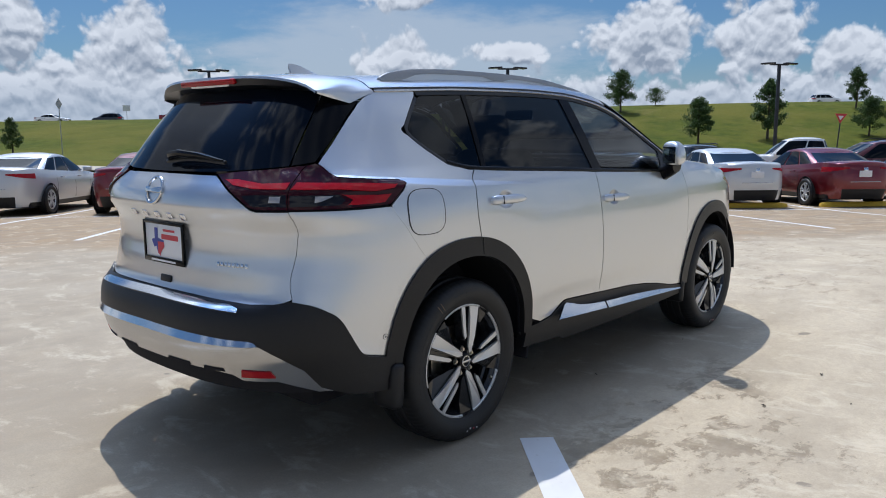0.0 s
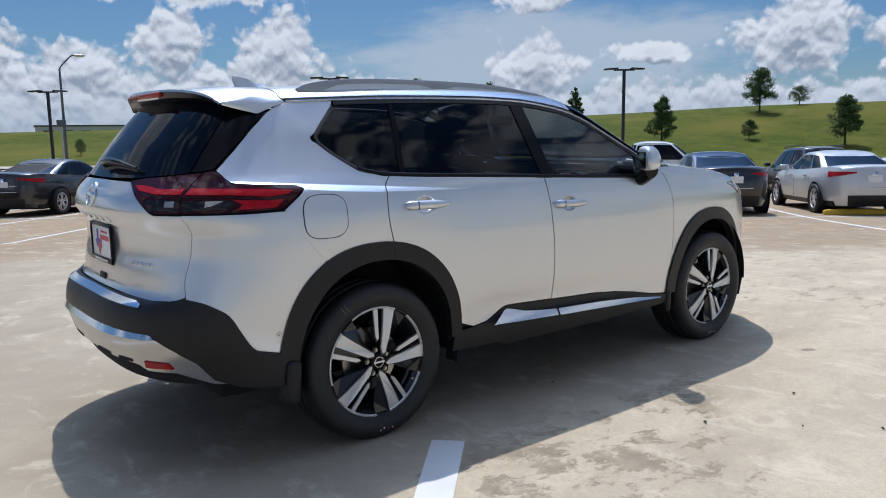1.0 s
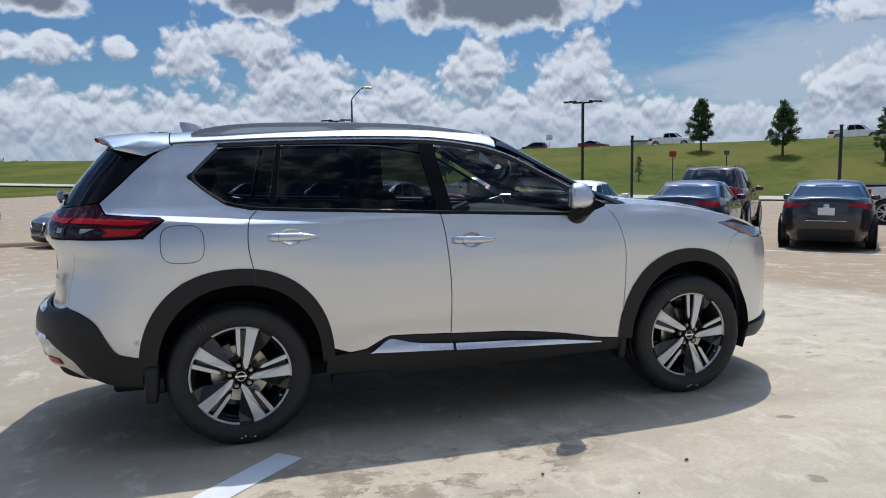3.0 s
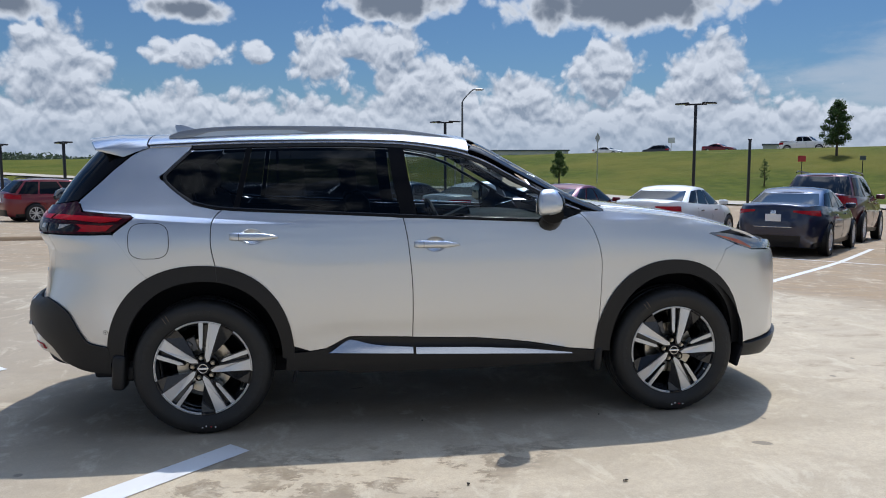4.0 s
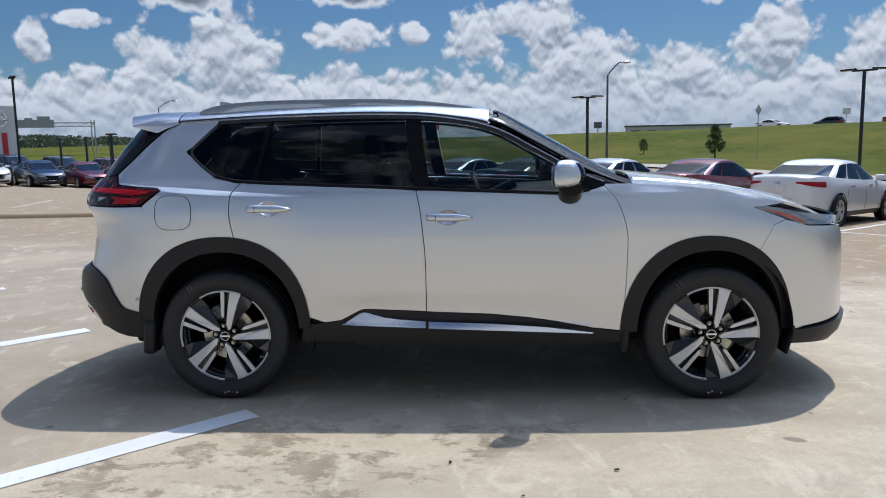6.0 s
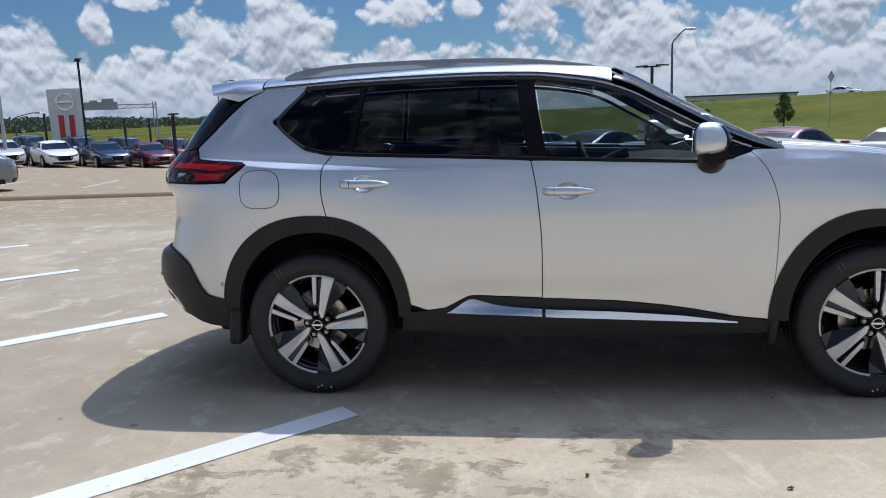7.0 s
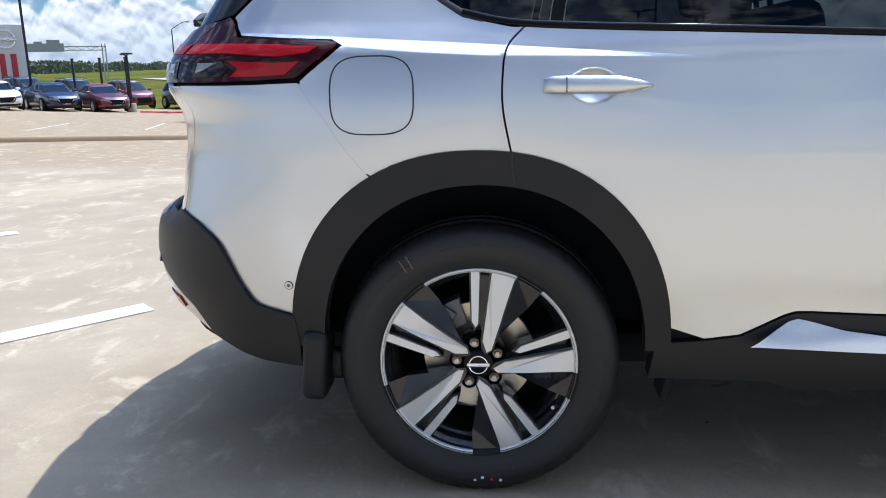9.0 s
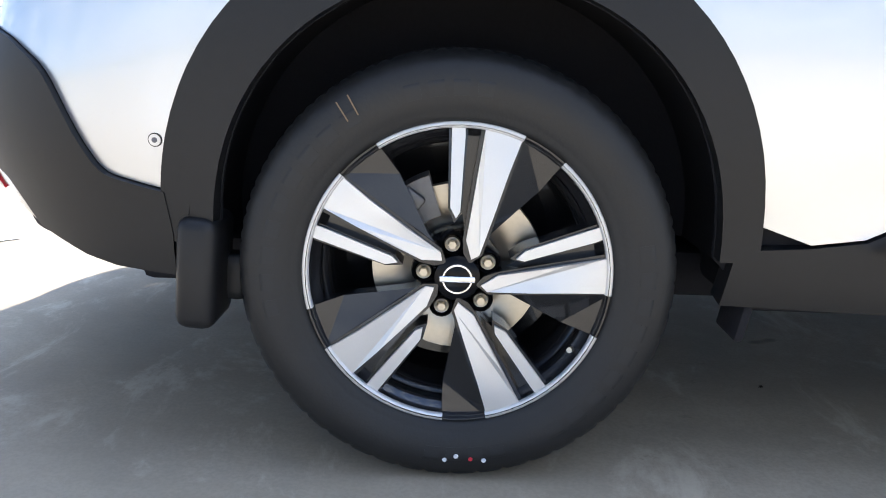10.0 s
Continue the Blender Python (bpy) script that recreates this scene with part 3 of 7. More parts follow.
FLUSH = curve((0.20, -0.90), (0.34, -0.97), (0.45, -1.02), (0.56, -1.055), (0.66, -1.040), (0.74, -1.005), (0.84, -0.962), (0.93, -0.937),
              (1.0, -0.938), (1.05, -0.968), (1.085, -0.988), (1.15, -0.975), (1.22, -0.925), (1.38, -0.815), (1.58, -0.64), (1.70, -0.53))
X_REAR, X_FRONT, TURN = -0.20, 2.40, 0.90
S_REAR, S_FRONT = X_REAR - TURN * math.pi / 2, X_FRONT + TURN * math.pi / 2


def shoulder(x):
    """Height of the shoulder crease's upper edge, and its width, which runs out along the rear door."""
    fade = 1 - min(1.0, max(0.0, (x - 0.02) / 0.52))
    return 1.222 - 0.072 * (x + 0.6), 0.003 + 0.025 * fade * (0.45 + 0.55 * step(-0.62, -0.1, x))


def body(s, z, dished=True):
    """The body's surface at the way s round it (along the flank s is x) and the height z: x, v, z."""
    w = SIDE(z)
    if s < X_REAR:
        a = (X_REAR - s) / TURN
        c, k = math.cos(a), max(0.0, math.sin(a))
        end = FLUSH(z) + (TAIL(z) - FLUSH(z)) * step(0.62, 0.90, k)
        x = X_REAR - (X_REAR - end) * k ** (2 / 3)
        q = math.copysign(abs(c) ** (2 / 3), c)
    elif s > X_FRONT:
        a = (s - X_FRONT) / TURN
        c, k = math.cos(a), max(0.0, math.sin(a))
        x = X_FRONT + (NOSE(z) - X_FRONT) * k ** (2 / 3.1)
        q = math.copysign(abs(c) ** (2 / 3.1), c)
    else:
        x, q = s, 1.0
    v = w - TAPER(z) * ((x - 1.2) / 1.4) ** 2
    # shoulder that fades out along the rear door
    edge, wide = shoulder(x)
    v += (0.001 + 0.6 * (wide - 0.002)) * (1 - step(0.50, 0.60, x)) * min(1.0, max(0.0, (edge - z) / wide)) * step(0.85, 1.1, z)
    # fender shoulder
    edge = 1.165 - 0.06 * (x - 2.1)
    v += 0.010 * step(1.9, 2.3, x) * step(edge + 0.01, edge - 0.02, z) * step(0.8, 1.05, z)
    # hollow above the sill
    v -= 0.007 * math.exp(-((z - 0.53) / 0.07) ** 2) * step(0.45, 0.75, x) * step(2.25, 1.7, x)
    # hollows behind the door handles
    for hx, hz in ((0.282, 1.075), (1.275, 1.018)) if dished else ():
        d = ((x - hx) / 0.064) ** 2 + ((z - hz) / 0.044) ** 2
        if d < 1.0:
            v -= 0.020 * (1 - d) ** 1.5
    return x, v * q, z


def way(x, z):
    """The s of the point of the flank or of its rounded ends at x."""
    if x < X_REAR:
        k = min(1.0, (X_REAR - x) / (X_REAR - FLUSH(z)))
        return X_REAR - TURN * math.asin(k ** 1.5)
    if x > X_FRONT:
        k = min(1.0, (x - X_FRONT) / (NOSE(z) - X_FRONT))
        return X_FRONT + TURN * math.asin(k ** 1.55)
    return x


def across(v, z):
    """The s of the point of the tail at the distance v from the centre plane."""
    w = SIDE(z) - TAPER(z) * 2.2
    c = max(-1.0, min(1.0, v / w))
    return X_REAR - TURN * math.acos(math.copysign(abs(c) ** 1.5, c))

# ---- mesh helpers ----
random.seed(7)

def mesh_object(name, verts, faces, mats, parent=None, smooth=True, label="", normals=None, slots=None, flat_from=None):
    me = bpy.data.meshes.new(name)
    me.from_pydata([tuple(v) for v in verts], [], [tuple(f) for f in faces])
    for m in (mats if isinstance(mats, (list, tuple)) else [mats]):
        me.materials.append(m)
    n = len(me.polygons)
    flags = np.full(n, bool(smooth))
    if flat_from is not None:
        flags[flat_from:] = False
    me.polygons.foreach_set("use_smooth", flags)
    if slots is not None:
        me.polygons.foreach_set("material_index", np.array(slots, dtype=np.int32))
    me.update()
    if normals is not None:
        me.normals_split_custom_set(normals)
    ob = new(name, me)
    if parent is not None:
        ob.parent = parent
    if label:
        tagged(ob, label)
    return ob


def part(name, bm, mat, parent, label="", smooth=None, angle=35):
    """Links a bmesh as one mesh object under a thing or a part."""
    me = bpy.data.meshes.new(name)
    bmesh.ops.recalc_face_normals(bm, faces=bm.faces)
    lim = math.cos(radians(angle))
    for f in bm.faces:
        f.smooth = smooth is not False
    if smooth is None:
        bm.normal_update()
        for e in bm.edges:
            if len(e.link_faces) == 2 and e.link_faces[0].normal.dot(e.link_faces[1].normal) < lim:
                e.smooth = False
    bm.to_mesh(me)
    bm.free()
    for m in (mat if isinstance(mat, (list, tuple)) else [mat]):
        me.materials.append(m)
    ob = new(name, me)
    if parent is not None:
        ob.parent = parent
    if label:
        tagged(ob, label)
    return ob


def add_box(bm, sx, sy, sz, m=None, bevel=0.0, segs=2):
    r = bmesh.ops.create_cube(bm, size=1.0, matrix=(m or Matrix()) @ Matrix.Diagonal((sx, sy, sz, 1)))
    if bevel:
        es = list({e for v in r["verts"] for e in v.link_edges})
        bmesh.ops.bevel(bm, geom=es, offset=bevel, segments=segs, profile=0.5, affect="EDGES")
    return bm


def box(sx, sy, sz, m=None, bevel=0.0, segs=2):
    return add_box(bmesh.new(), sx, sy, sz, m, bevel, segs)


def add_tube(bm, pts, radii, n=10, caps=True, squash=1.0):
    """A tube along points; radii: one or one each. squash flattens it across its own binormal."""
    pts = [Vector(p) for p in pts]
    if isinstance(radii, (int, float)):
        radii = [radii] * len(pts)
    rings, ref = [], None
    for i, p in enumerate(pts):
        d = (pts[min(i + 1, len(pts) - 1)] - pts[max(i - 1, 0)]).normalized()
        if ref is None:
            ref = d.cross(Vector((0, 0, 1)))
            if ref.length < 1e-4:
                ref = Vector((1, 0, 0))
        ref = (ref - d * ref.dot(d)).normalized()
        bi = d.cross(ref)
        rings.append([bm.verts.new(p + (ref * math.cos(2 * math.pi * k / n) + bi * math.sin(2 * math.pi * k / n) * squash) * radii[i]) for k in range(n)])
    for a, b in zip(rings, rings[1:]):
        for k in range(n):
            bm.faces.new((a[k], a[(k + 1) % n], b[(k + 1) % n], b[k]))
    if caps:
        bm.faces.new(rings[0][::-1])
        bm.faces.new(rings[-1])
    return bm


def tube(pts, radii, n=10, squash=1.0):
    return add_tube(bmesh.new(), pts, radii, n, True, squash)


def add_lathe(bm, profile, n=32, m=None, closed=False, a0=0.0, a1=2 * math.pi):
    """Turns a profile of (radius, y) about the y axis."""
    m = m or Matrix()
    full = abs(a1 - a0 - 2 * math.pi) < 1e-6
    cnt = n if full else n + 1
    rings = []
    for i in range(cnt):
        a = a0 + (a1 - a0) * i / n
        rings.append([bm.verts.new(m @ Vector((r * math.cos(a), y, r * math.sin(a)))) for r, y in profile])
    k = len(profile)
    for i in range(n):
        p, q = rings[i], rings[(i + 1) % cnt]
        for j in range(k if closed else k - 1):
            bm.faces.new((p[j], p[(j + 1) % k], q[(j + 1) % k], q[j]))
    return bm


def lathe(profile, n=32, m=None, closed=False):
    return add_lathe(bmesh.new(), profile, n, m, closed)


def catmull(pts, per=6, closed=False):
    """A smooth line through 2D or 3D points."""
    P = [Vector(p) for p in pts]
    n = len(P)
    if n < 3:
        return P
    out = []
    for i in range(n if closed else n - 1):
        p0, p1, p2, p3 = (P[(i + k) % n] if closed else P[min(max(i + k, 0), n - 1)] for k in (-1, 0, 1, 2))
        for j in range(per):
            t = j / per
            out.append(0.5 * (2 * p1 + (p2 - p0) * t + (2 * p0 - 5 * p1 + 4 * p2 - p3) * t * t + (3 * p1 - p0 - 3 * p2 + p3) * t ** 3))
    if not closed:
        out.append(P[-1])
    return out


def empty(name, m, label, category, group="", kind=""):
    ob = new(name)
    ob.matrix_basis = m
    return tagged(ob, label, category, group, kind)


# ---- ground: a runs to the north-east across the stalls' ends, b to the north-west ----
def ab(a, b, z=0.0):
    return Vector(((a - b) * R2, (a + b) * R2, z))


CREST = curve((-480, 5.7), (-142, 5.7), (-65, 5.35), (-33, 4.85), (-9, 3.9), (7, 3.55), (27, 3.3), (44, 3.1), (72, 2.6), (133, 1.4), (200, 0.6), (300, 0.2), (500, 0.0))


def rise(a, b):
    """Height of the ground without its kerbs: level round the car, falling gently away from it, then the bank."""
    z = -0.55 * (1 - (1 - step(2, 17, a)) * (1 - step(8, 36, b)))
    z -= 0.60 * step(15, 31, a) * (1 - step(14, 30, b))
    h = CREST(min(max(b, -480), 500))
    z += (h - z) * step(66, 106, a)
    z -= 0.5 * step(103, 109, a) * (1 - step(126, 136, a))
    if a > 138:
        z *= 1 - 0.8 * step(138, 500, a)
    # the western part of the lot tilts across
    x, y = (a - b) * R2 - 1.15, (a + b) * R2 + 4.6
    u, w = 0.8526 * x + 0.5225 * y, -0.5225 * x + 0.8526 * y
    k = step(5, 17, w) * step(15, 7, u) * step(80, 56, w)
    if k > 0:
        w = min(w, 48)
        f = 0.060 * (1 - (1 - w / 48) ** 2)
        tilt = -0.0102 * w * step(0, 18, w) - 0.0015 * max(0.0, w - 21) - f * min(8.0, max(-9.0, u + 0.3))
        z += (tilt - z) * k
    # low rise of the fields further west
    w = -0.5225 * x + 0.8526 * y
    if w > 60:
        z += 2.5 * step(62, 240, w) * step(130, 60, u) * (1 - step(500, 1500, w))
    return z


def lines(*runs):
    out = []
    for lo, hi, n in runs:
        out += [lo + (hi - lo) * i / n for i in range(n)]
    return out + [runs[-1][1]]


def sheet(name, la, lb, mat, lift, label="", keep=None, kind="structure", category="ground"):
    verts, faces, index = [], [], {}
    for i, a in enumerate(la):
        for j, b in enumerate(lb):
            index[i, j] = len(verts)
            verts.append(ab(a, b, rise(a, b) + lift))
    for i in range(len(la) - 1):
        for j in range(len(lb) - 1):
            if keep is None or keep((la[i] + la[i + 1]) / 2, (lb[j] + lb[j + 1]) / 2):
                faces.append((index[i, j], index[i + 1, j], index[i + 1, j + 1], index[i, j + 1]))
    ob = mesh_object(name, verts, faces, mat)
    return tagged(ob, label, category, kind=kind)


sheet("ground", lines((-2500, -60, 8), (-60, 30, 20), (30, 140, 66), (140, 500, 12), (500, 2500, 5)),
      lines((-2500, -300, 5), (-300, -100, 10), (-100, 130, 60), (130, 500, 12), (500, 2500, 5)), M["grass"], -0.12,
      "mown green and straw-coloured grass bank rising to a highway")
sheet("pavement", lines((-40, -6, 12), (-6, 20, 52), (20, 45, 20)), lines((-60, -20, 12), (-20, 46, 80)), M["concrete"], -0.010,
      "stained tan concrete parking lot with dried mud")
sheet("road", [46.0, 47.5, 49, 50.5], lines((-140, 60, 60), (60, 130, 20)), M["pale_road"], 0.03, "pale frontage road at the foot of the grass bank", category="road")
sheet("highway", [108, 114, 120, 126], lines((-240, 170, 50)), M["pale_road"], 0.03, "highway along the top of the grass bank", category="road")

# ---- the silver SUV ----
from mathutils import geometry as geo


def on_body(s, z, off=0.0, mirror=False, dished=True):
    h = 1e-3
    p = Vector(body(s, z, dished))
    du = Vector(body(s + h, z, dished)) - Vector(body(s - h, z, dished))
    dz = Vector(body(s, z + h, dished)) - Vector(body(s, z - h, dished))
    n = du.cross(dz)
    n = -n if n.length > 0 else Vector((0, 1, 0))
    n.normalize()
    q = p + n * off
    k = 1 if mirror else -1
    return Vector((q.x, k * q.y, q.z)), Vector((n.x, k * n.y, n.z))


def tilted(s, z, off=0.0, mirror=False):
    """The sill's bright strip leans outwards towards its foot, so that it faces upwards."""
    def f(s, z):
        return on_body(s, z, 0.009 + (0.498 - z) * 0.62, mirror)[0]
    h = 1e-3
    n = (f(s + h, z) - f(s - h, z)).cross(f(s, z + h) - f(s, z - h)).normalized()
    n = -n if mirror else n
    return f(s, z) + n * off, n


def gutter(x):
    return GUTTER(x)


GUTTER = curve((-0.80, 1.530), (-0.28, 1.562), (-0.04, 1.573), (0.26, 1.584), (0.753, 1.589), (1.075, 1.581), (1.396, 1.540), (1.556, 1.492),
               (1.73, 1.400), (1.93, 1.290), (2.06, 1.222), (2.25, 1.165), (2.5, 1.12))
CROWN = curve((-0.8, 0.075), (0.4, 0.085), (1.2, 0.09), (1.6, 0.125), (2.0, 0.12), (2.25, 0.075), (2.4, 0.05))


def on_roof(x, q, off=0.0, mirror=False):
    def f(x, q):
        g = gutter(x)
        v = abs(body(x, g)[1])
        k = min(1.0, abs(q))
        return Vector((x, -v * q, g + CROWN(x) * (1 - k ** 4.2) ** 0.58))
    h = 2e-3
    q = max(-0.995, min(0.995, q))
    n = (f(x + h, q) - f(x - h, q)).cross(f(x, q - h) - f(x, q + h)).normalized()
    return f(x, q) + n * off, n


HOOD = curve((2.10, 1.200), (2.258, 1.192), (2.734, 1.143), (3.082, 1.075), (3.241, 1.03), (3.40, 0.95), (3.5, 0.87))


def on_hood(x, q, off=0.0, mirror=False):
    def f(x, q):
        g = HOOD(x)
        v = abs(body(way(x, min(g, 1.19)), min(g, 1.19))[1])
        k = min(1.0, abs(q))
        return Vector((x, -v * q, g + 0.035 * (1 - k ** 3)))
    h = 2e-3
    q = max(-0.995, min(0.995, q))
    n = (f(x + h, q) - f(x - h, q)).cross(f(x, q - h) - f(x, q + h)).normalized()
    return f(x, q) + n * off, n


def panel(name, outline, mat, parent, surface=on_body, off=0.0, depth=0.014, gap=0.0025, pitch=0.03, mirror=False, label="", flip=False, dense=(), creases=()):
    """A sheet of the body cut along an outline on its surface, with turned-in edges."""
    P = [Vector((p[0], p[1])) for p in outline]
    area = sum(P[i - 1].x * P[i].y - P[i].x * P[i - 1].y for i in range(len(P)))
    if area < 0:
        P.reverse()
    B = []
    for i, p in enumerate(P):
        q = P[(i + 1) % len(P)]
        n = max(1, int((q - p).length / pitch + 0.5))
        B += [p + (q - p) * (k / n) for k in range(n)]
    B = [p for i, p in enumerate(B) if (p - B[i - 1]).length > 1e-4]
    S = []
    for i, p in enumerate(B):
        a, b = (p - B[i - 1]).normalized(), (B[(i + 1) % len(B)] - p).normalized()
        n = Vector((-a.y, a.x)) + Vector((-b.y, b.x))
        n = n.normalized() if n.length > 1e-3 else Vector((-a.y, a.x))
        k = gap / max(0.5, math.sqrt(max(0.05, (1 + a.dot(b)) / 2)))
        S.append(p + n * k)
    n = len(S)
    arr = np.array([(p.x, p.y) for p in S])
    lo, hi = arr.min(0), arr.max(0)
    gx, gy = np.meshgrid(np.arange(lo[0] + pitch / 2, hi[0], pitch), np.arange(lo[1] + pitch / 2, hi[1], pitch))
    pts = np.column_stack((gx.ravel(), gy.ravel()))
    run = np.arange(lo[0], hi[0], pitch * 0.8)
    marks = [np.array([(x, line(x)) for x in run]) for line in creases]
    for mark in marks:
        pts = pts[np.abs(pts[:, 1] - np.interp(pts[:, 0], mark[:, 0], mark[:, 1])) > 0.0045]
    pts = np.vstack([pts] + marks)
    for cx, cy, ra, rb in dense:
        pts = pts[((pts[:, 0] - cx) / (ra + 0.008)) ** 2 + ((pts[:, 1] - cy) / (rb + 0.008)) ** 2 > 1]
        rings = [(cx + ra * k / 9 * math.cos(2 * math.pi * i / 36), cy + rb * k / 9 * math.sin(2 * math.pi * i / 36)) for k in range(1, 10) for i in range(36)] + [(cx, cy)]
        pts = np.vstack((pts, np.array(rings)))
    if len(pts):
        inside = np.zeros(len(pts), bool)
        near = np.full(len(pts), 1e9)
        for i in range(n):
            p, q = arr[i - 1], arr[i]
            c = (p[1] > pts[:, 1]) != (q[1] > pts[:, 1])
            if p[1] != q[1]:
                inside ^= c & (pts[:, 0] < (q[0] - p[0]) * (pts[:, 1] - p[1]) / (q[1] - p[1]) + p[0])
            d = q - p
            t = np.clip(((pts - p) @ d) / max(d @ d, 1e-12), 0, 1)
            near = np.minimum(near, np.linalg.norm(pts - p - t[:, None] * d, axis=1))
        pts = pts[inside & (near > pitch * 0.45)]
    v2 = [Vector(p) for p in arr] + [Vector(p) for p in pts]
    out = geo.delaunay_2d_cdt(v2, [], [list(range(n))], 1, 1e-6)
    V2, F2 = out[0], [tuple(f) for f in out[2]]
    verts, norms = [], []
    for p in V2:
        a, b = surface(p.x, p.y, off, mirror)
        verts.append(a)
        norms.append(b)
    turned = mirror != flip
    faces, loops = [], []
    for f in F2:
        a, b, c = (V2[i] for i in f)
        if ((b - a).cross(c - a) < 0) != turned:
            f = f[::-1]
        faces.append(f)
        loops += [norms[i] for i in f]
    top = len(faces)
    base = len(verts)
    rim = [surface(p.x, p.y, off, mirror) for p in S]
    for p, m in rim:
        verts.append(p)
    for p, m in rim:
        verts.append(p - m * depth)
    for i in range(n):
        j = (i + 1) % n
        f = (base + i, base + n + i, base + n + j, base + j)
        if turned:
            f = f[::-1]
        faces.append(f)
        a, b, c = verts[f[0]], verts[f[1]], verts[f[2]]
        m = (b - a).cross(c - a)
        loops += [m.normalized() if m.length > 0 else Vector((0, 0, 1))] * 4
    return mesh_object(name, verts, faces, mat, parent, True, label, normals=loops)


def ribbon(name, line, width, mat, parent, surface=on_body, off=0.003, depth=0.008, mirror=False, label="", pitch=0.03, taper=None, side=0.0):
    """A moulding of a set width along a line on the body. side shifts it across the line."""
    P = [Vector((p[0], p[1])) for p in line]
    B = []
    for p, q in zip(P, P[1:]):
        n = max(1, int((q - p).length / pitch + 0.5))
        B += [p + (q - p) * (k / n) for k in range(n)]
    B.append(P[-1])
    bm = bmesh.new()
    rows = []
    for i, p in enumerate(B):
        d = (B[min(i + 1, len(B) - 1)] - B[max(i - 1, 0)]).normalized()
        nrm = Vector((-d.y, d.x))
        w = width * (taper(i / (len(B) - 1)) if taper else 1.0)
        row = []
        for k, o in ((-0.5, -depth), (-0.5, off * 0.4), (-0.36, off), (0.36, off), (0.5, off * 0.4), (0.5, -depth)):
            q = p + nrm * (w * (k + side))
            row.append(bm.verts.new(surface(q.x, q.y, o, mirror)[0]))
        rows.append(row)
    for a, b in zip(rows, rows[1:]):
        for k in range(5):
            bm.faces.new((a[k], a[k + 1], b[k + 1], b[k]))
    bm.faces.new(rows[0])
    bm.faces.new(rows[-1][::-1])
    return part(name, bm, mat, parent, label, angle=50)


def arch(cx, hw, z0, h, power, x_from, x_to, n=26):
    """Points along a wheel arch from x_from to x_to, or down to its foot where these are None."""
    ta = 0.0 if x_from is None else math.acos(max(-1, min(1, (x_from - cx) / hw)))
    tb = math.pi if x_to is None else math.acos(max(-1, min(1, (x_to - cx) / hw)))
    out = []
    for i in range(n + 1):
        t = ta + (tb - ta) * i / n
        c, k = math.cos(t), math.sin(t)
        x = cx + hw * math.copysign(abs(c) ** (2 / power), c) if x_from is None and x_to is None else cx + hw * c
        u = abs((x - cx) / hw)
        z = z0 + h * max(0.0, 1 - u ** power) ** (1 / power)
        out.append((way(x, z), z))
    return out


ARCH_R, ARCH_R_IN = (-0.001, 0.490, 0.40, 0.520, 2.25), (0.011, 0.418, 0.40, 0.440, 2.15)
ARCH_F, ARCH_F_IN = (2.683, 0.468, 0.36, 0.537, 2.15), (2.698, 0.396, 0.37, 0.452, 2.12)
car = empty("suv", Matrix(), "silver compact SUV with black cladding parked across the marked stalls", "car")
mid = S_REAR


def both(pts):
    """An outline on the tail's right half, from the centre to the centre, closed over the left half."""
    return [Vector(p[:2]) for p in pts] + [Vector((2 * mid - p[0], p[1])) for p in reversed(pts) if abs(p[0] - mid) > 1e-4]


BELT = catmull([(-0.033, 1.25), (0.083, 1.223), (0.267, 1.209), (0.7, 1.189), (1.101, 1.169), (1.5, 1.150), (1.886, 1.132)], 5)
DLO_TOP = [(x, gutter(x) - 0.016) for x in np.linspace(-0.05, 2.10, 60)]
GAP_REAR = catmull([(0.122, 1.219), (0.078, 1.170), (0.066, 1.10), (0.067, 1.019), (0.087, 0.915)], 5)
GAP_MID = catmull([(1.101, 1.166), (1.122, 1.06), (1.135, 0.946), (1.146, 0.82), (1.149, 0.694), (1.147, 0.494)], 5)
GAP_FRONT = catmull([(2.120, 1.178), (2.185, 1.10), (2.225, 0.999), (2.243, 0.90), (2.243, 0.806), (2.235, 0.60), (2.219, 0.40)], 5)
SILL_TOP = [(0.488, 0.428), (0.577, 0.434), (0.665, 0.446), (0.690, 0.458), (0.770, 0.500), (0.797, 0.509), (0.83, 0.5095), (1.124, 0.497), (1.50, 0.479),
            (1.70, 0.459), (1.859, 0.436), (2.055, 0.397), (2.219, 0.378)]


def at_x(pts, lo, hi):
    return [p for p in pts if lo <= p[0] <= hi]


SEAM = catmull([(-0.765, 1.258), (-0.843, 1.206), (-0.883, 1.155), (-0.885, 1.097), (-0.880, 1.04), (-0.906, 0.954), (-0.931, 0.824), (-0.899, 0.757)], 4)
SEAM_LOW = [p for p in SEAM if p[1] < 1.094]
BUMP_TOP = catmull([(-0.379, 0.491), (-0.44, 0.504), (-0.482, 0.515), (-0.503, 0.534)], 3) + catmull([(-0.554, 0.604), (-0.620, 0.676), (-0.72, 0.716), (-0.80, 0.735), (-0.899, 0.747)], 4)


def FLAP(t):
    x = -0.255 + 0.104 * math.copysign(abs(math.cos(t)) ** 0.62, math.cos(t))
    z = 1.060 + 0.094 * math.copysign(abs(math.sin(t)) ** 0.62, math.sin(t))
    return way(x, z), z


def crease(k):
    """A line near the shoulder's upper edge (k 0) or its lower one (k 1)."""
    def line(s):
        e, w = shoulder(body(s, 1.2, False)[0])
        return e - w * k
    return line


CREASES = tuple(crease(k) for k in (-0.08, 0.08, 0.92, 1.08))


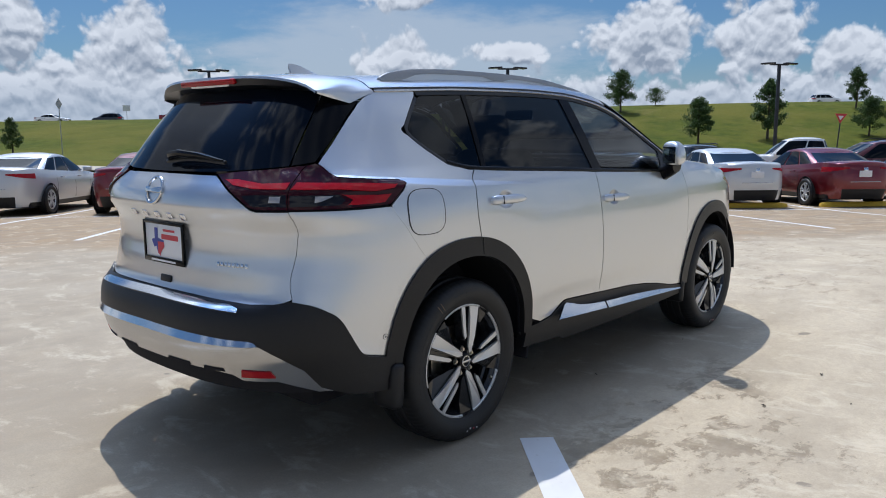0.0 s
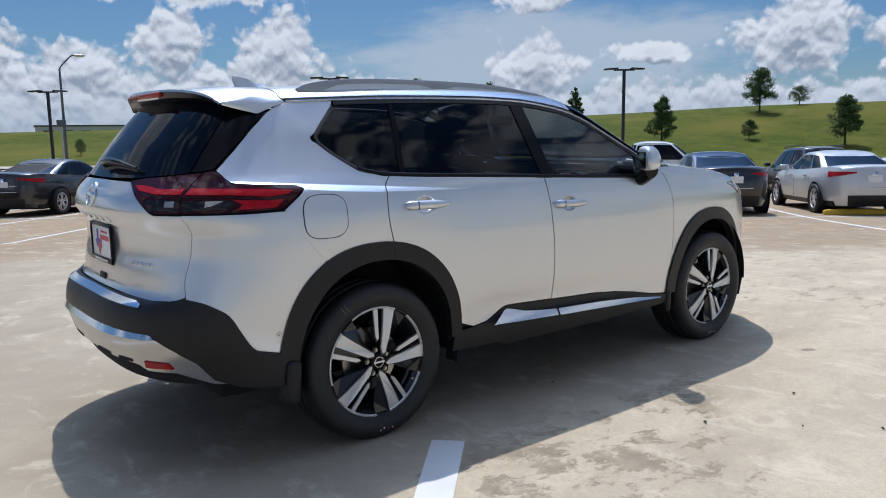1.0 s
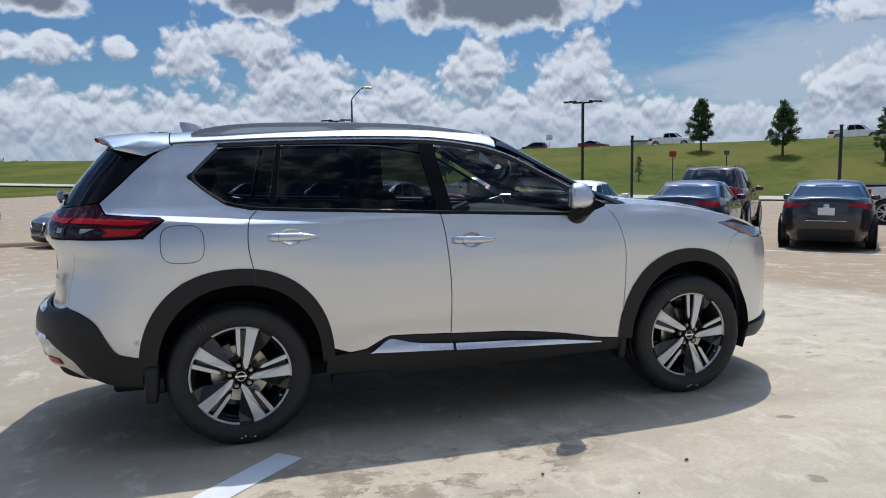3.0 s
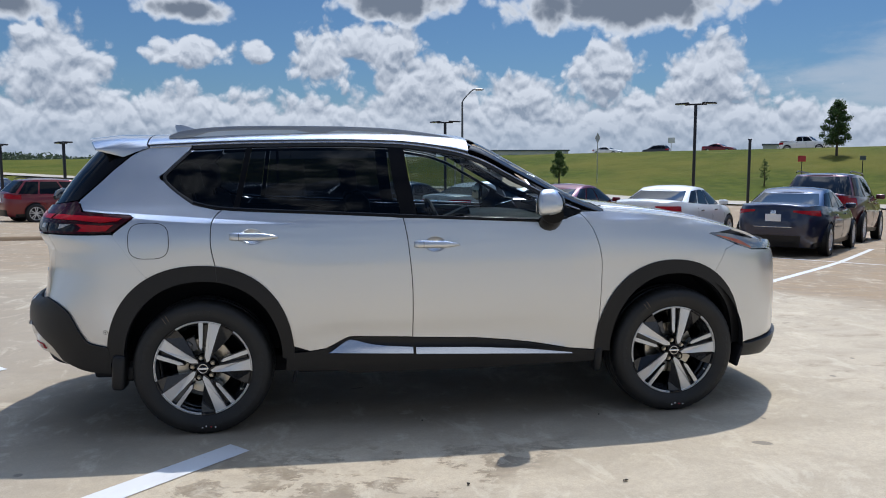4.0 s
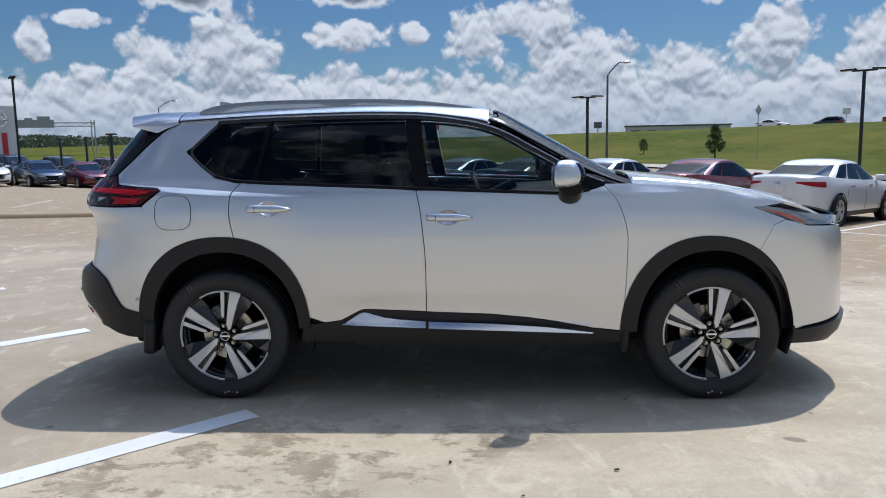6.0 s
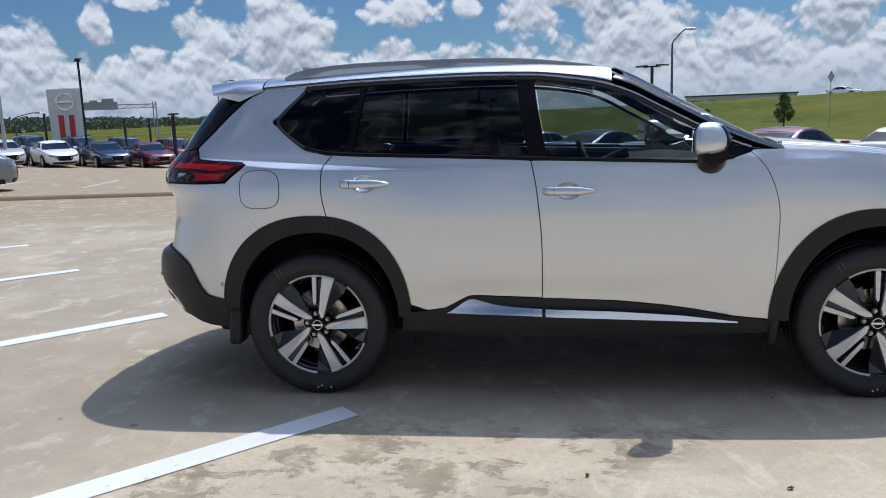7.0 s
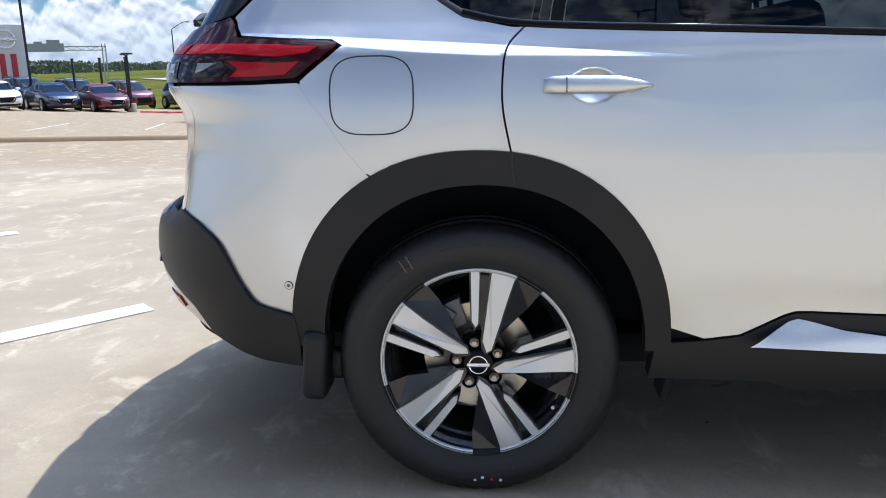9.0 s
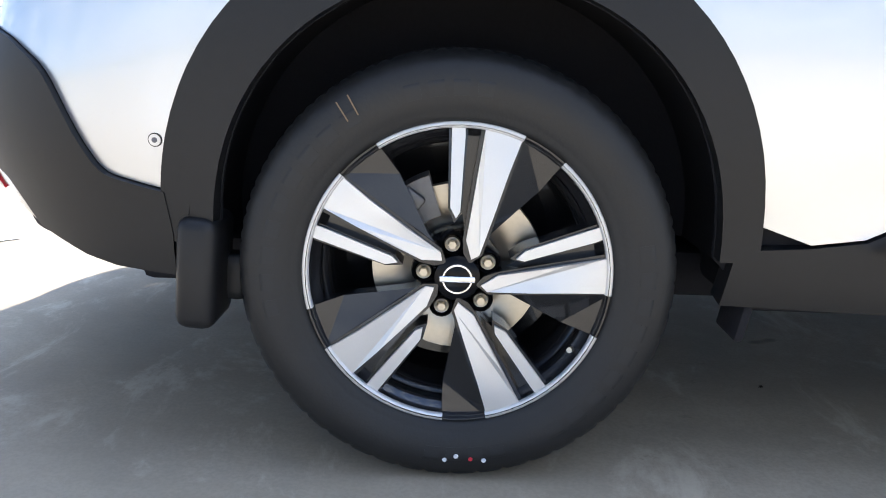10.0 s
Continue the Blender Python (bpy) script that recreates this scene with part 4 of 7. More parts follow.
def flank(mirror):
    k = dict(mirror=mirror)
    rear_arch = arch(*ARCH_R, 0.490, None)
    # doors
    o = [tuple(p) for p in GAP_REAR] + arch(*ARCH_R, 0.087, 0.487)[1:] + at_x(SILL_TOP, 0.5, 1.14) + [tuple(p) for p in reversed(GAP_MID)] \
        + [tuple(p) for p in reversed(at_x(BELT, 0.14, 1.09))]
    door = panel("rear_door", [(p[0], p[1]) for p in o], M["silver"], car, pitch=0.010, dense=((0.282, 1.075, 0.065, 0.045),), creases=CREASES, **k)
    o = [tuple(p) for p in GAP_MID] + at_x(SILL_TOP, 1.16, 2.2) + [(2.215, 0.380)] + [tuple(p) for p in reversed(GAP_FRONT)] + [(2.06, 1.160), (1.98, 1.134)] \
        + [tuple(p) for p in reversed(at_x(BELT, 1.12, 1.93))]
    door_f = panel("front_door", o, M["silver"], car, pitch=0.016, dense=((1.275, 1.018, 0.065, 0.045),), **k)
    # fender and nose
    top = [(way(x, HOOD(x)), min(HOOD(x), 1.19) - 0.004) for x in np.linspace(3.10, 2.13, 14)]
    o = [tuple(p) for p in GAP_FRONT] + [(2.225, 0.375)] + arch(*ARCH_F, 2.224, 2.95) + [(way(3.03, 0.952), 0.952), (way(3.10, 0.979), 0.979), (way(2.92, 1.046), 1.046)] + [p for p in top if p[1] > 1.06]
    panel("fender", o, M["silver"], car, gap=0.0008, **k)
    low = [(way(3.14, 0.40), 0.40), (way(3.20, 0.37), 0.372), (S_FRONT - 0.42, 0.40), (S_FRONT, 0.42)]
    o = [(p[0], p[1]) for p in arch(*ARCH_F, 2.95, 3.14)] + low + [(S_FRONT, 0.88), (S_FRONT - 0.30, 0.905), (way(3.237, 0.937), 0.937), (way(3.115, 0.972), 0.972), (way(3.10, 0.977), 0.977), (way(3.03, 0.951), 0.951)]
    panel("front_bumper", o, M["silver"], car, gap=0.0006, **k)
    o = [(way(3.15, 0.395), 0.395), (way(3.14, 0.29), 0.29), (S_FRONT - 0.42, 0.26), (S_FRONT, 0.26), (S_FRONT, 0.41), (S_FRONT - 0.42, 0.39), (way(3.20, 0.364), 0.364)]
    panel("front_lip", o, M["cladding"], car, off=0.022, depth=0.035, **k)
    o = catmull([(way(2.912, 1.050), 1.050), (way(3.05, 1.044), 1.044), (way(3.22, 1.008), 1.008), (S_FRONT - 0.42, 0.968), (S_FRONT - 0.38, 0.93), (way(3.237, 0.940), 0.940), (way(3.12, 0.976), 0.976)], 3, True)
    lamp = panel("headlight", o, M["headlight"], car, off=0.002, label="slim grey headlight with an amber strip", **k)
    o = [(way(2.96, 1.038), 1.038), (way(3.12, 1.004), 1.004), (way(3.22, 0.956), 0.956), (way(3.225, 0.946), 0.946), (way(3.12, 0.982), 0.982)]
    panel("amber_strip", o, M["amber_lens"], lamp, off=0.005, gap=0, depth=0.004, pitch=0.015, **k)
    # quarter panel
    o = [tuple(p) for p in reversed(GAP_REAR)] + [(0.09, 1.219), (0.06, 1.226)] + catmull([(-0.033, 1.247), (-0.12, 1.307), (-0.185, 1.362), (-0.203, 1.392), (-0.185, 1.425), (-0.064, 1.545)], 3) \
        + [(-0.05, gutter(-0.05) - 0.002), (-0.265, gutter(-0.28) - 0.002), (-0.33, 1.545), (-0.404, 1.508), (-0.50, 1.437), (-0.592, 1.353), (-0.70, 1.266), (-0.665, 1.250), (-0.643, 1.235),
           (-0.602, 1.214), (-0.422, 1.203), (-0.29, 1.196), (-0.268, 1.182), (-0.29, 1.155), (-0.352, 1.098), (-0.338, 1.060), (-0.2265, 0.866)] + arch(*ARCH_R, 0.087, -0.262)[::-1]
    panel("quarter_panel", [(p[0], p[1]) for p in o], M["silver"], car, pitch=0.010, creases=CREASES, **k)
    o = [(-0.2265, 0.866), (-0.338, 1.060), (-0.356, 1.094), (-0.5, 1.0905), (-0.621, 1.090), (-0.884, 1.0905)] + [tuple(p) for p in SEAM_LOW] + [tuple(p) for p in reversed(BUMP_TOP)] \
        + arch(*ARCH_R, -0.264, -0.474)[::-1]
    panel("rear_bumper_cover", [(p[0], p[1]) for p in o], M["silver"], car, gap=0.0007, **k)
    ribbon("seam_strip", [(-0.2275, 0.868), (-0.338, 1.060), (-0.354, 1.090)], 0.016, M["silver"], car, off=-0.0014, depth=0.004, **k)
    # arch cladding
    for name, out_, in_, foot in (("rear_arch_trim", ARCH_R, ARCH_R_IN, 0.405), ("front_arch_trim", ARCH_F, ARCH_F_IN, 0.375)):
        a, b = arch(out_[0], out_[1] + 0.004, out_[2], out_[3] + 0.005, out_[4], None, None, 40), arch(*in_, None, None, 40)
        o = [(p[0], max(p[1], foot)) for p in a] + [(p[0], max(p[1], foot)) for p in reversed(b)]
        panel(name, o, M["cladding"], car, off=0.010, depth=0.045, gap=0.0, pitch=0.024, label="matt black plastic wheel arch trim", **k)
    ribbon("trim_joint", [(0.087, 0.918), (0.0935, 0.842)], 0.0065, M["seal"], car, off=0.0122, depth=-0.004, **k)
    # sill with its chrome strip
    o = [(p[0], p[1] - 0.001) for p in SILL_TOP] + [(2.235, 0.372), (2.235, 0.315), (1.50, 0.297), (0.800, 0.297), (0.760, 0.318), (0.44, 0.327), (0.455, 0.426)]
    sill = panel("sill", o, M["cladding"], car, off=0.006, depth=0.05, gap=0.001, label="black plastic side sill", **k)
    o = [(0.676, 0.4325), (0.70, 0.444), (0.775, 0.489), (0.800, 0.496), (0.835, 0.489), (0.91, 0.470), (1.0, 0.459), (1.146, 0.449), (1.146, 0.416), (0.9, 0.424)]
    panel("chrome_strip", o, M["chrome"], sill, surface=tilted, gap=0.001, pitch=0.02, **k)
    o = [(1.160, 0.448), (1.5, 0.437), (1.8, 0.420), (2.055, 0.395), (2.055, 0.388), (1.16, 0.414)]
    panel("chrome_strip", o, M["chrome"], sill, surface=tilted, gap=0.001, pitch=0.02, **k)
    # glass, pillars and mouldings
    top = [p for p in DLO_TOP]
    q_pts = catmull([(-0.02, 1.250), (-0.11, 1.309), (-0.172, 1.362), (-0.188, 1.392), (-0.172, 1.422), (-0.056, 1.538)], 4)
    o = [(0.183, 1.228)] + [(0.083, 1.236)] + [tuple(p) for p in q_pts] + at_x(top, -0.03, 0.23) + [(0.245, gutter(0.245) - 0.018)]
    panel("quarter_glass", o, M["privacy"], car, off=-0.004, gap=0.004, depth=0.004, label="dark privacy glass", **k).visible_shadow = True
    o = [(0.211, 1.224)] + [(p[0], p[1] + 0.014) for p in at_x(BELT, 0.25, 1.08)] + [(1.092, 1.182)] + [(1.052, 1.40), (1.035, gutter(1.035) - 0.018)] + at_x(top, 0.30, 1.03)[::-1] + [(0.273, gutter(0.273) - 0.018)]
    panel("rear_door_glass", o, M["privacy"], car, off=-0.004, gap=0.004, depth=0.004, label="dark privacy glass", **k)
    o = [(1.175, 1.182)] + [(p[0], p[1] + 0.014) for p in at_x(BELT, 1.2, 1.86)] + [(1.90, 1.148), (1.945, 1.24)] + [p for p in reversed(top) if 1.13 < p[0] < 1.935] + [(1.115, gutter(1.1) - 0.018), (1.135, 1.40)]
    panel("front_door_glass", o, M["clear"], car, off=-0.004, gap=0.012, depth=0.004, label="clear door glass", **k)
    o = [(0.180, 1.226), (0.214, 1.223), (0.276, gutter(0.276) - 0.014), (0.243, gutter(0.243) - 0.014)]
    panel("pillar_trim", o, M["corner_black"], car, off=0.0, gap=0.002, **k)
    o = [(1.088, 1.180), (1.182, 1.176), (1.142, 1.40), (1.122, gutter(1.12) - 0.014), (1.030, gutter(1.03) - 0.014), (1.047, 1.40)]
    panel("pillar_trim", o, M["corner_black"], car, off=0.0, gap=0.002, **k)
    o = [(1.885, 1.141), (1.96, 1.146), (2.04, 1.158), (2.125, 1.182), (2.135, 1.192), (2.06, gutter(2.06) - 0.017), (1.94, gutter(1.94) - 0.017), (1.93, 1.235)]
    panel("mirror_patch", o, M["gloss_black"], car, gap=0.001, **k)
    ribbon("window_seal", [(p[0], p[1] + 0.008) for p in BELT] + [(1.95, 1.140), (2.04, 1.155)], 0.016, M["gloss_black"], car, off=0.004, **k)
    ribbon("window_seal", [(0.02, 1.238)] + [(p[0] - 0.004, p[1]) for p in q_pts], 0.015, M["seal"], car, off=0.001, **k)
    ribbon("window_seal", [(p[0], p[1] + 0.001) for p in top if p[0] < 2.02], 0.020, M["seal"], car, off=0.001, **k)
    if not mirror:
        ribbon("roof_moulding", [(x, gutter(x) - 0.0035) for x in np.linspace(-0.27, 2.12, 60)], 0.010, M["satin_chrome"], car, off=0.006, label="bright window frame moulding", **k)
    ribbon("roof_joint", [(x, gutter(x) + 0.005) for x in np.linspace(-0.27, 1.50, 50)], 0.008, M["seal"], car, off=0.003, **k)
    # fuel flap only on the right flank
    if not mirror:
        o = [FLAP(t) for t in np.linspace(0, 2 * math.pi, 49)[:-1]]
        panel("fuel_flap", o, M["silver"], car, off=0.0022, gap=0.001, depth=0.004, pitch=0.02, **k)
        ribbon("flap_gap", o + [o[0]], 0.0038, M["seal"], car, off=0.0028, depth=0.002, pitch=0.012, **k)
    # tail lamp, outer half
    o = catmull([(-0.885, 1.096), (-0.62, 1.095), (-0.36, 1.102)], 3) + catmull([(-0.345, 1.113), (-0.29, 1.16), (-0.272, 1.182), (-0.30, 1.192), (-0.43, 1.199), (-0.600, 1.208)], 3) \
        + [(-0.640, 1.230), (-0.668, 1.25), (-0.715, 1.266), (-0.757, 1.258)] + [tuple(p) for p in SEAM if p[1] > 1.10]
    tail = panel("tail_light", [(p[0], p[1]) for p in o], M["dark_red_lens"], car, off=0.007, gap=0.002, label="dark red tail light wrapping round the corner", **k)
    panel("lens", [(-0.875, 1.166), (-0.60, 1.163), (-0.42, 1.152), (-0.33, 1.160), (-0.305, 1.178), (-0.43, 1.187), (-0.60, 1.192), (-0.835, 1.196)], M["red_lens"], tail, off=0.0095, gap=0.003, depth=0.004, pitch=0.018, **k)
    panel("lens", [(-0.60, 1.150), (-0.42, 1.143), (-0.345, 1.145), (-0.385, 1.110), (-0.47, 1.107), (-0.575, 1.107), (-0.545, 1.128)], M["red_lens"], tail, off=0.0095, gap=0.002, depth=0.004, pitch=0.018, **k)
    panel("lens", [(-0.875, 1.150), (-0.615, 1.150), (-0.575, 1.128), (-0.61, 1.108), (-0.875, 1.105)], M["smoke_lens"], tail, off=0.0095, gap=0.002, depth=0.004, pitch=0.018, **k)
    panel("lens", [(-0.74, 1.146), (-0.625, 1.146), (-0.70, 1.124), (-0.745, 1.118)], M["clear_lens"], tail, off=0.0115, gap=0.002, depth=0.003, pitch=0.015, **k)
    # inner half, on the tailgate
    o = catmull([(-0.885, 1.096), (-1.0, 1.095), (-1.074, 1.098), (-1.105, 1.108), (-1.173, 1.142), (-1.30, 1.209)], 3) + [(-1.322, 1.224), (-1.2, 1.234), (-1.026, 1.242), (-0.87, 1.252), (-0.772, 1.258)] \
        + [tuple(p) for p in SEAM if p[1] > 1.10]
    tail = panel("tail_light", [(p[0], p[1]) for p in o], M["dark_red_lens"], car, off=0.007, gap=0.002, label="dark red tail light on the tailgate", **k)
    panel("lens", [(-0.892, 1.166), (-1.08, 1.168), (-1.20, 1.180), (-1.270, 1.205), (-1.18, 1.207), (-1.03, 1.192), (-0.865, 1.196)], M["red_lens"], tail, off=0.0095, gap=0.003, depth=0.004, pitch=0.018, **k)
    panel("lens", [(-0.892, 1.152), (-1.08, 1.152), (-1.15, 1.148), (-1.085, 1.108), (-0.892, 1.105)], M["smoke_lens"], tail, off=0.0095, gap=0.002, depth=0.004, pitch=0.018, **k)
    panel("lens", [(-0.92, 1.147), (-0.985, 1.147), (-0.99, 1.120), (-0.925, 1.120)], M["clear_lens"], tail, off=0.0115, gap=0.002, depth=0.003, pitch=0.015, **k)
    # black corner piece of the tailgate window
    o = [(-0.715, 1.271), (-0.60, 1.358), (-0.506, 1.442), (-0.412, 1.510), (-0.47, 1.545), (-0.56, 1.568), (-0.69, 1.56), (-0.72, 1.50), (-0.80, 1.36), (-0.865, 1.258), (-0.80, 1.262)]
    panel("window_corner", o, M["corner_black"], car, off=0.001, gap=0.002, label="gloss black corner panel beside the rear window", **k)
    # parking sensors
    for s, z, mat in ((-0.385, 0.574, "silver"), (-0.78, 0.655, "cladding"), (-1.30, 0.655, "cladding")):
        for r, off, m in ((0.0115, 0.0015, "seal"), (0.0098, 0.0022, mat), (0.0045, 0.003, "ink_grey" if mat == "silver" else "seal")):
            o = [(s + r * math.cos(t), z + r * math.sin(t)) for t in np.linspace(0, 2 * math.pi, 17)[:-1]]
            panel("parking_sensor", o, M[m], car, off=off, gap=0, depth=0.003, pitch=0.01, **k)
    # door handles
    for x0, z0 in ((0.292, 1.073), (1.285, 1.016)):
        bm = bmesh.new()
        rows = []
        for i in range(15):
            u = i / 14
            x = x0 - 0.128 + 0.256 * u
            z = z0 - 0.005 * (u - 0.5)
            w = 0.0200 * min(1.0, 0.80 + 5 * u) * (1 if u < 0.62 else 1 - 0.72 * ((u - 0.62) / 0.38) ** 1.6)
            o_ = 0.020 * (1 - abs(2 * u - 1) ** 6) + 0.008
            row = []
            for t in range(10):
                an = 2 * math.pi * t / 10
                row.append(bm.verts.new(on_body(x, z + w * math.cos(an), o_ + 0.010 * math.sin(an), mirror, False)[0]))
            rows.append(row)
        for a, b in zip(rows, rows[1:]):
            for t in range(10):
                bm.faces.new((a[t], a[(t + 1) % 10], b[(t + 1) % 10], b[t]))
        bm.faces.new(rows[0])
        bm.faces.new(rows[-1])
        part("door_handle", bm, M["silver"], car, "silver pull handle", angle=60)
        ribbon("handle_joint", [(x0 - 0.076, z0 - 0.017), (x0 - 0.076, z0 + 0.018)], 0.003, M["seal"], car, off=0.0385, depth=-0.02, **k)
    # mud flaps
    y = 1 if mirror else -1
    for x, z, w, h in ((-0.438, 0.352, 0.070, 0.195), (2.236, 0.325, 0.05, 0.15)):
        bm = box(w, 0.13, h, pose(x, y * 0.838, z, 0, 4, 0), 0.022, 3)
        add_box(bm, w * 0.9, 0.05, h * 0.45, pose(x + w * 0.55, y * 0.80, z - h * 0.12, 0, 4, 0), 0.018, 3)
        part("mud_flap", bm, M["cladding"], car, "black moulded mud flap")
    part("mud_flap", box(0.018, 0.10, 0.09, pose(0.492, y * 0.83, 0.302, 0, 10, 0), 0.008), M["liner"], car)
    part("mud_flap", box(0.02, 0.13, 0.13, pose(3.135, y * 0.80, 0.30, 0, 16, 0), 0.008), M["liner"], car)
    # mirror
    bm = bmesh.new()
    bmesh.ops.create_uvsphere(bm, u_segments=24, v_segments=14, radius=1.0)
    for v in bm.verts:
        p = v.co
        p = Vector([math.copysign(abs(c) ** 0.72, c) for c in p])
        p.x = p.x if p.x > 0 else p.x * 0.35
        v.co = Vector((1.890 + 0.118 * p.x * (1 - 0.22 * max(0.0, p.z)) - 0.028 * p.y, y * (0.950 + 0.072 * p.y - 0.010 * p.z), 1.236 + (0.083 if p.z > 0 else 0.066) * p.z + 0.010 * p.x))
    for f in bm.faces:
        c = f.calc_center_median()
        f.normal_update()
        f.material_index = 1 if c.z < 1.180 or c.x < 1.822 or f.normal.x < -0.55 else 0
    bm.faces.ensure_lookup_table()
    house = part("door_mirror", bm, [M["silver"], M["gloss_black"]], car, "silver door mirror with a black foot", smooth=True)
    part("mirror_glass", box(0.004, 0.104, 0.098, pose(1.847, y * 0.950, 1.238, 0, 0, y * 21), 0.0015), M["mirror"], house)
    part("indicator", box(0.012, 0.085, 0.010, pose(1.985, y * 0.952, 1.228, 0, 0, y * -12), 0.003), M["smoke_lens"], house)
    bm = bmesh.new()
    rows = []
    for u in np.linspace(0, 1, 6):
        cy, cz = 0.862 + 0.10 * u, 1.122 + 0.03 * u + 0.02 * u * u
        rows.append([bm.verts.new((1.935 + 0.066 * math.cos(t) * (1 - 0.05 * u), y * cy, cz + 0.056 * math.sin(t) * (1.0 - 0.2 * u))) for t in np.linspace(0, 2 * math.pi, 13)[:-1]])
    for a, b in zip(rows, rows[1:]):
        for t in range(12):
            bm.faces.new((a[t], a[(t + 1) % 12], b[(t + 1) % 12], b[t]))
    bm.faces.new(rows[0])
    bm.faces.new(rows[-1])
    part("mirror_foot", bm, M["gloss_black"], house)
    # roof rail
    path = catmull([(-0.19, 1.628), (-0.13, 1.652), (0.02, 1.674), (0.272, 1.685), (0.752, 1.684), (1.076, 1.670), (1.36, 1.634), (1.47, 1.606), (1.54, 1.575)], 4)
    pts = [Vector((p[0], y * (0.555 - 0.012 * (p[0] - 0.6) ** 2 + 0.02 * step(1.2, 1.55, p[0])), p[1] - 0.014)) for p in path]
    n = len(pts)
    bm = bmesh.new()
    rows = []
    for i, p in enumerate(pts):
        foot = on_roof(p.x, 0.86)[0].z - 0.01
        w = 0.015
        t = p.z + 0.010
        ends = max(step(0.05, -0.10, p.x), step(1.22, 1.42, p.x), step(0.10, 0.05, abs(p.x - 0.62)))
        low = t - 0.024
        low = min(low + (foot - low) * ends, t - 0.01)
        rows.append([bm.verts.new((p.x, p.y + dy, z)) for dy, z in ((-w, low), (-w, t - 0.012), (-w * 0.5, t), (w * 0.5, t), (w, t - 0.012), (w, low))])
    for a, b in zip(rows, rows[1:]):
        for i in range(5):
            bm.faces.new((a[i], a[i + 1], b[i + 1], b[i]))
    bm.faces.new(rows[0])
    bm.faces.new(rows[-1][::-1])
    rail = part("roof_rail", bm, M["rail"], car, "satin grey roof rail")
    bm = bmesh.new()
    rows = []
    for p in pts[2:-2]:
        foot = on_roof(p.x, 0.86)[0].z - 0.012
        t = max(p.z - 0.010, foot + 0.002)
        rows.append([bm.verts.new((p.x, p.y + dy, z)) for dy, z in ((-0.013, foot), (-0.011, t), (0.011, t), (0.013, foot))])
    for a, b in zip(rows, rows[1:]):
        for i in range(3):
            bm.faces.new((a[i], a[i + 1], b[i + 1], b[i]))
    part("rail_foot", bm, M["silver"], rail, "silver base under the rail")


flank(False)
flank(True)

def numeric(place):
    """A surface for panel() from a function of place alone."""
    def f(s, z, off=0.0, mirror=False):
        h = 1e-3
        n = (place(s + h, z) - place(s - h, z)).cross(place(s, z + h) - place(s, z - h)).normalized()
        return place(s, z) + n * off, n
    return f


on_bar = numeric(lambda s, z: on_body(s, 0.600, 0.006 + (0.614 - z) * 0.45)[0] + Vector((0, 0, z - 0.600)))
# tailgate, window and bumper across the tail
o = [(mid, 1.224), (-1.335, 1.222), (-1.30, 1.204), (-1.173, 1.136), (-1.10, 1.098), (-1.07, 1.0905), (-0.884, 1.0905)] + [tuple(p) for p in SEAM_LOW] \
    + catmull([(-0.905, 0.752), (-0.98, 0.736), (-1.131, 0.727), (-1.457, 0.735), (mid, 0.735)], 3)
tailgate = panel("tailgate", both([(p[0], p[1]) for p in o]), M["silver"], car, label="silver tailgate")
o = [(mid, 1.229), (-1.34, 1.234), (-1.15, 1.243), (-0.875, 1.257), (-0.81, 1.36), (-0.73, 1.50), (-0.70, 1.565), (-0.9, 1.585), (mid, 1.60)]
panel("rear_window", both(o), M["rear_glass"], car, off=-0.002, label="dark tinted rear window")
o = [(mid, 0.7335)] + [(-1.457, 0.733), (-1.131, 0.724), (-0.98, 0.733), (-0.902, 0.7485)] + [tuple(p) for p in reversed(BUMP_TOP)][1:] + [(way(-0.474, 0.42), 0.42), (way(-0.474, 0.345), 0.345), (-0.522, 0.352), (-0.60, 0.365), (-0.732, 0.405),
    (-0.80, 0.484), (-0.905, 0.536), (-1.02, 0.580), (-1.08, 0.598), (-1.366, 0.607), (mid, 0.612)]
panel("lower_bumper", both([(p[0], p[1]) for p in o]), M["cladding"], car, off=0.012, depth=0.04, gap=0.001, label="matt black lower bumper")
o = [(mid, 0.724), (-1.457, 0.722), (-1.23, 0.717), (-1.168, 0.708), (-1.155, 0.698), (-1.45, 0.703), (mid, 0.705)]
panel("bumper_strip", both(o), M["chrome"], car, off=0.0145, depth=0.02, gap=0, label="chrome step strip")
o = [(mid, 0.614), (-1.366, 0.609), (-1.08, 0.601), (-1.045, 0.596), (-1.025, 0.583), (-1.09, 0.579), (-1.366, 0.577), (mid, 0.582)]
panel("chrome_bar", both(o), M["chrome"], car, surface=on_bar, off=0.0, depth=0.03, gap=0, label="chrome bumper bar")
def under(s, z):
    """The lower plate turns under towards the bumper's corners."""
    side = step(-1.16, -0.90, s) + step(2 * mid + 1.16, 2 * mid + 0.90, s)
    return on_body(s, z, 0.004 - 0.12 * side * max(0.0, 0.53 - z))[0]


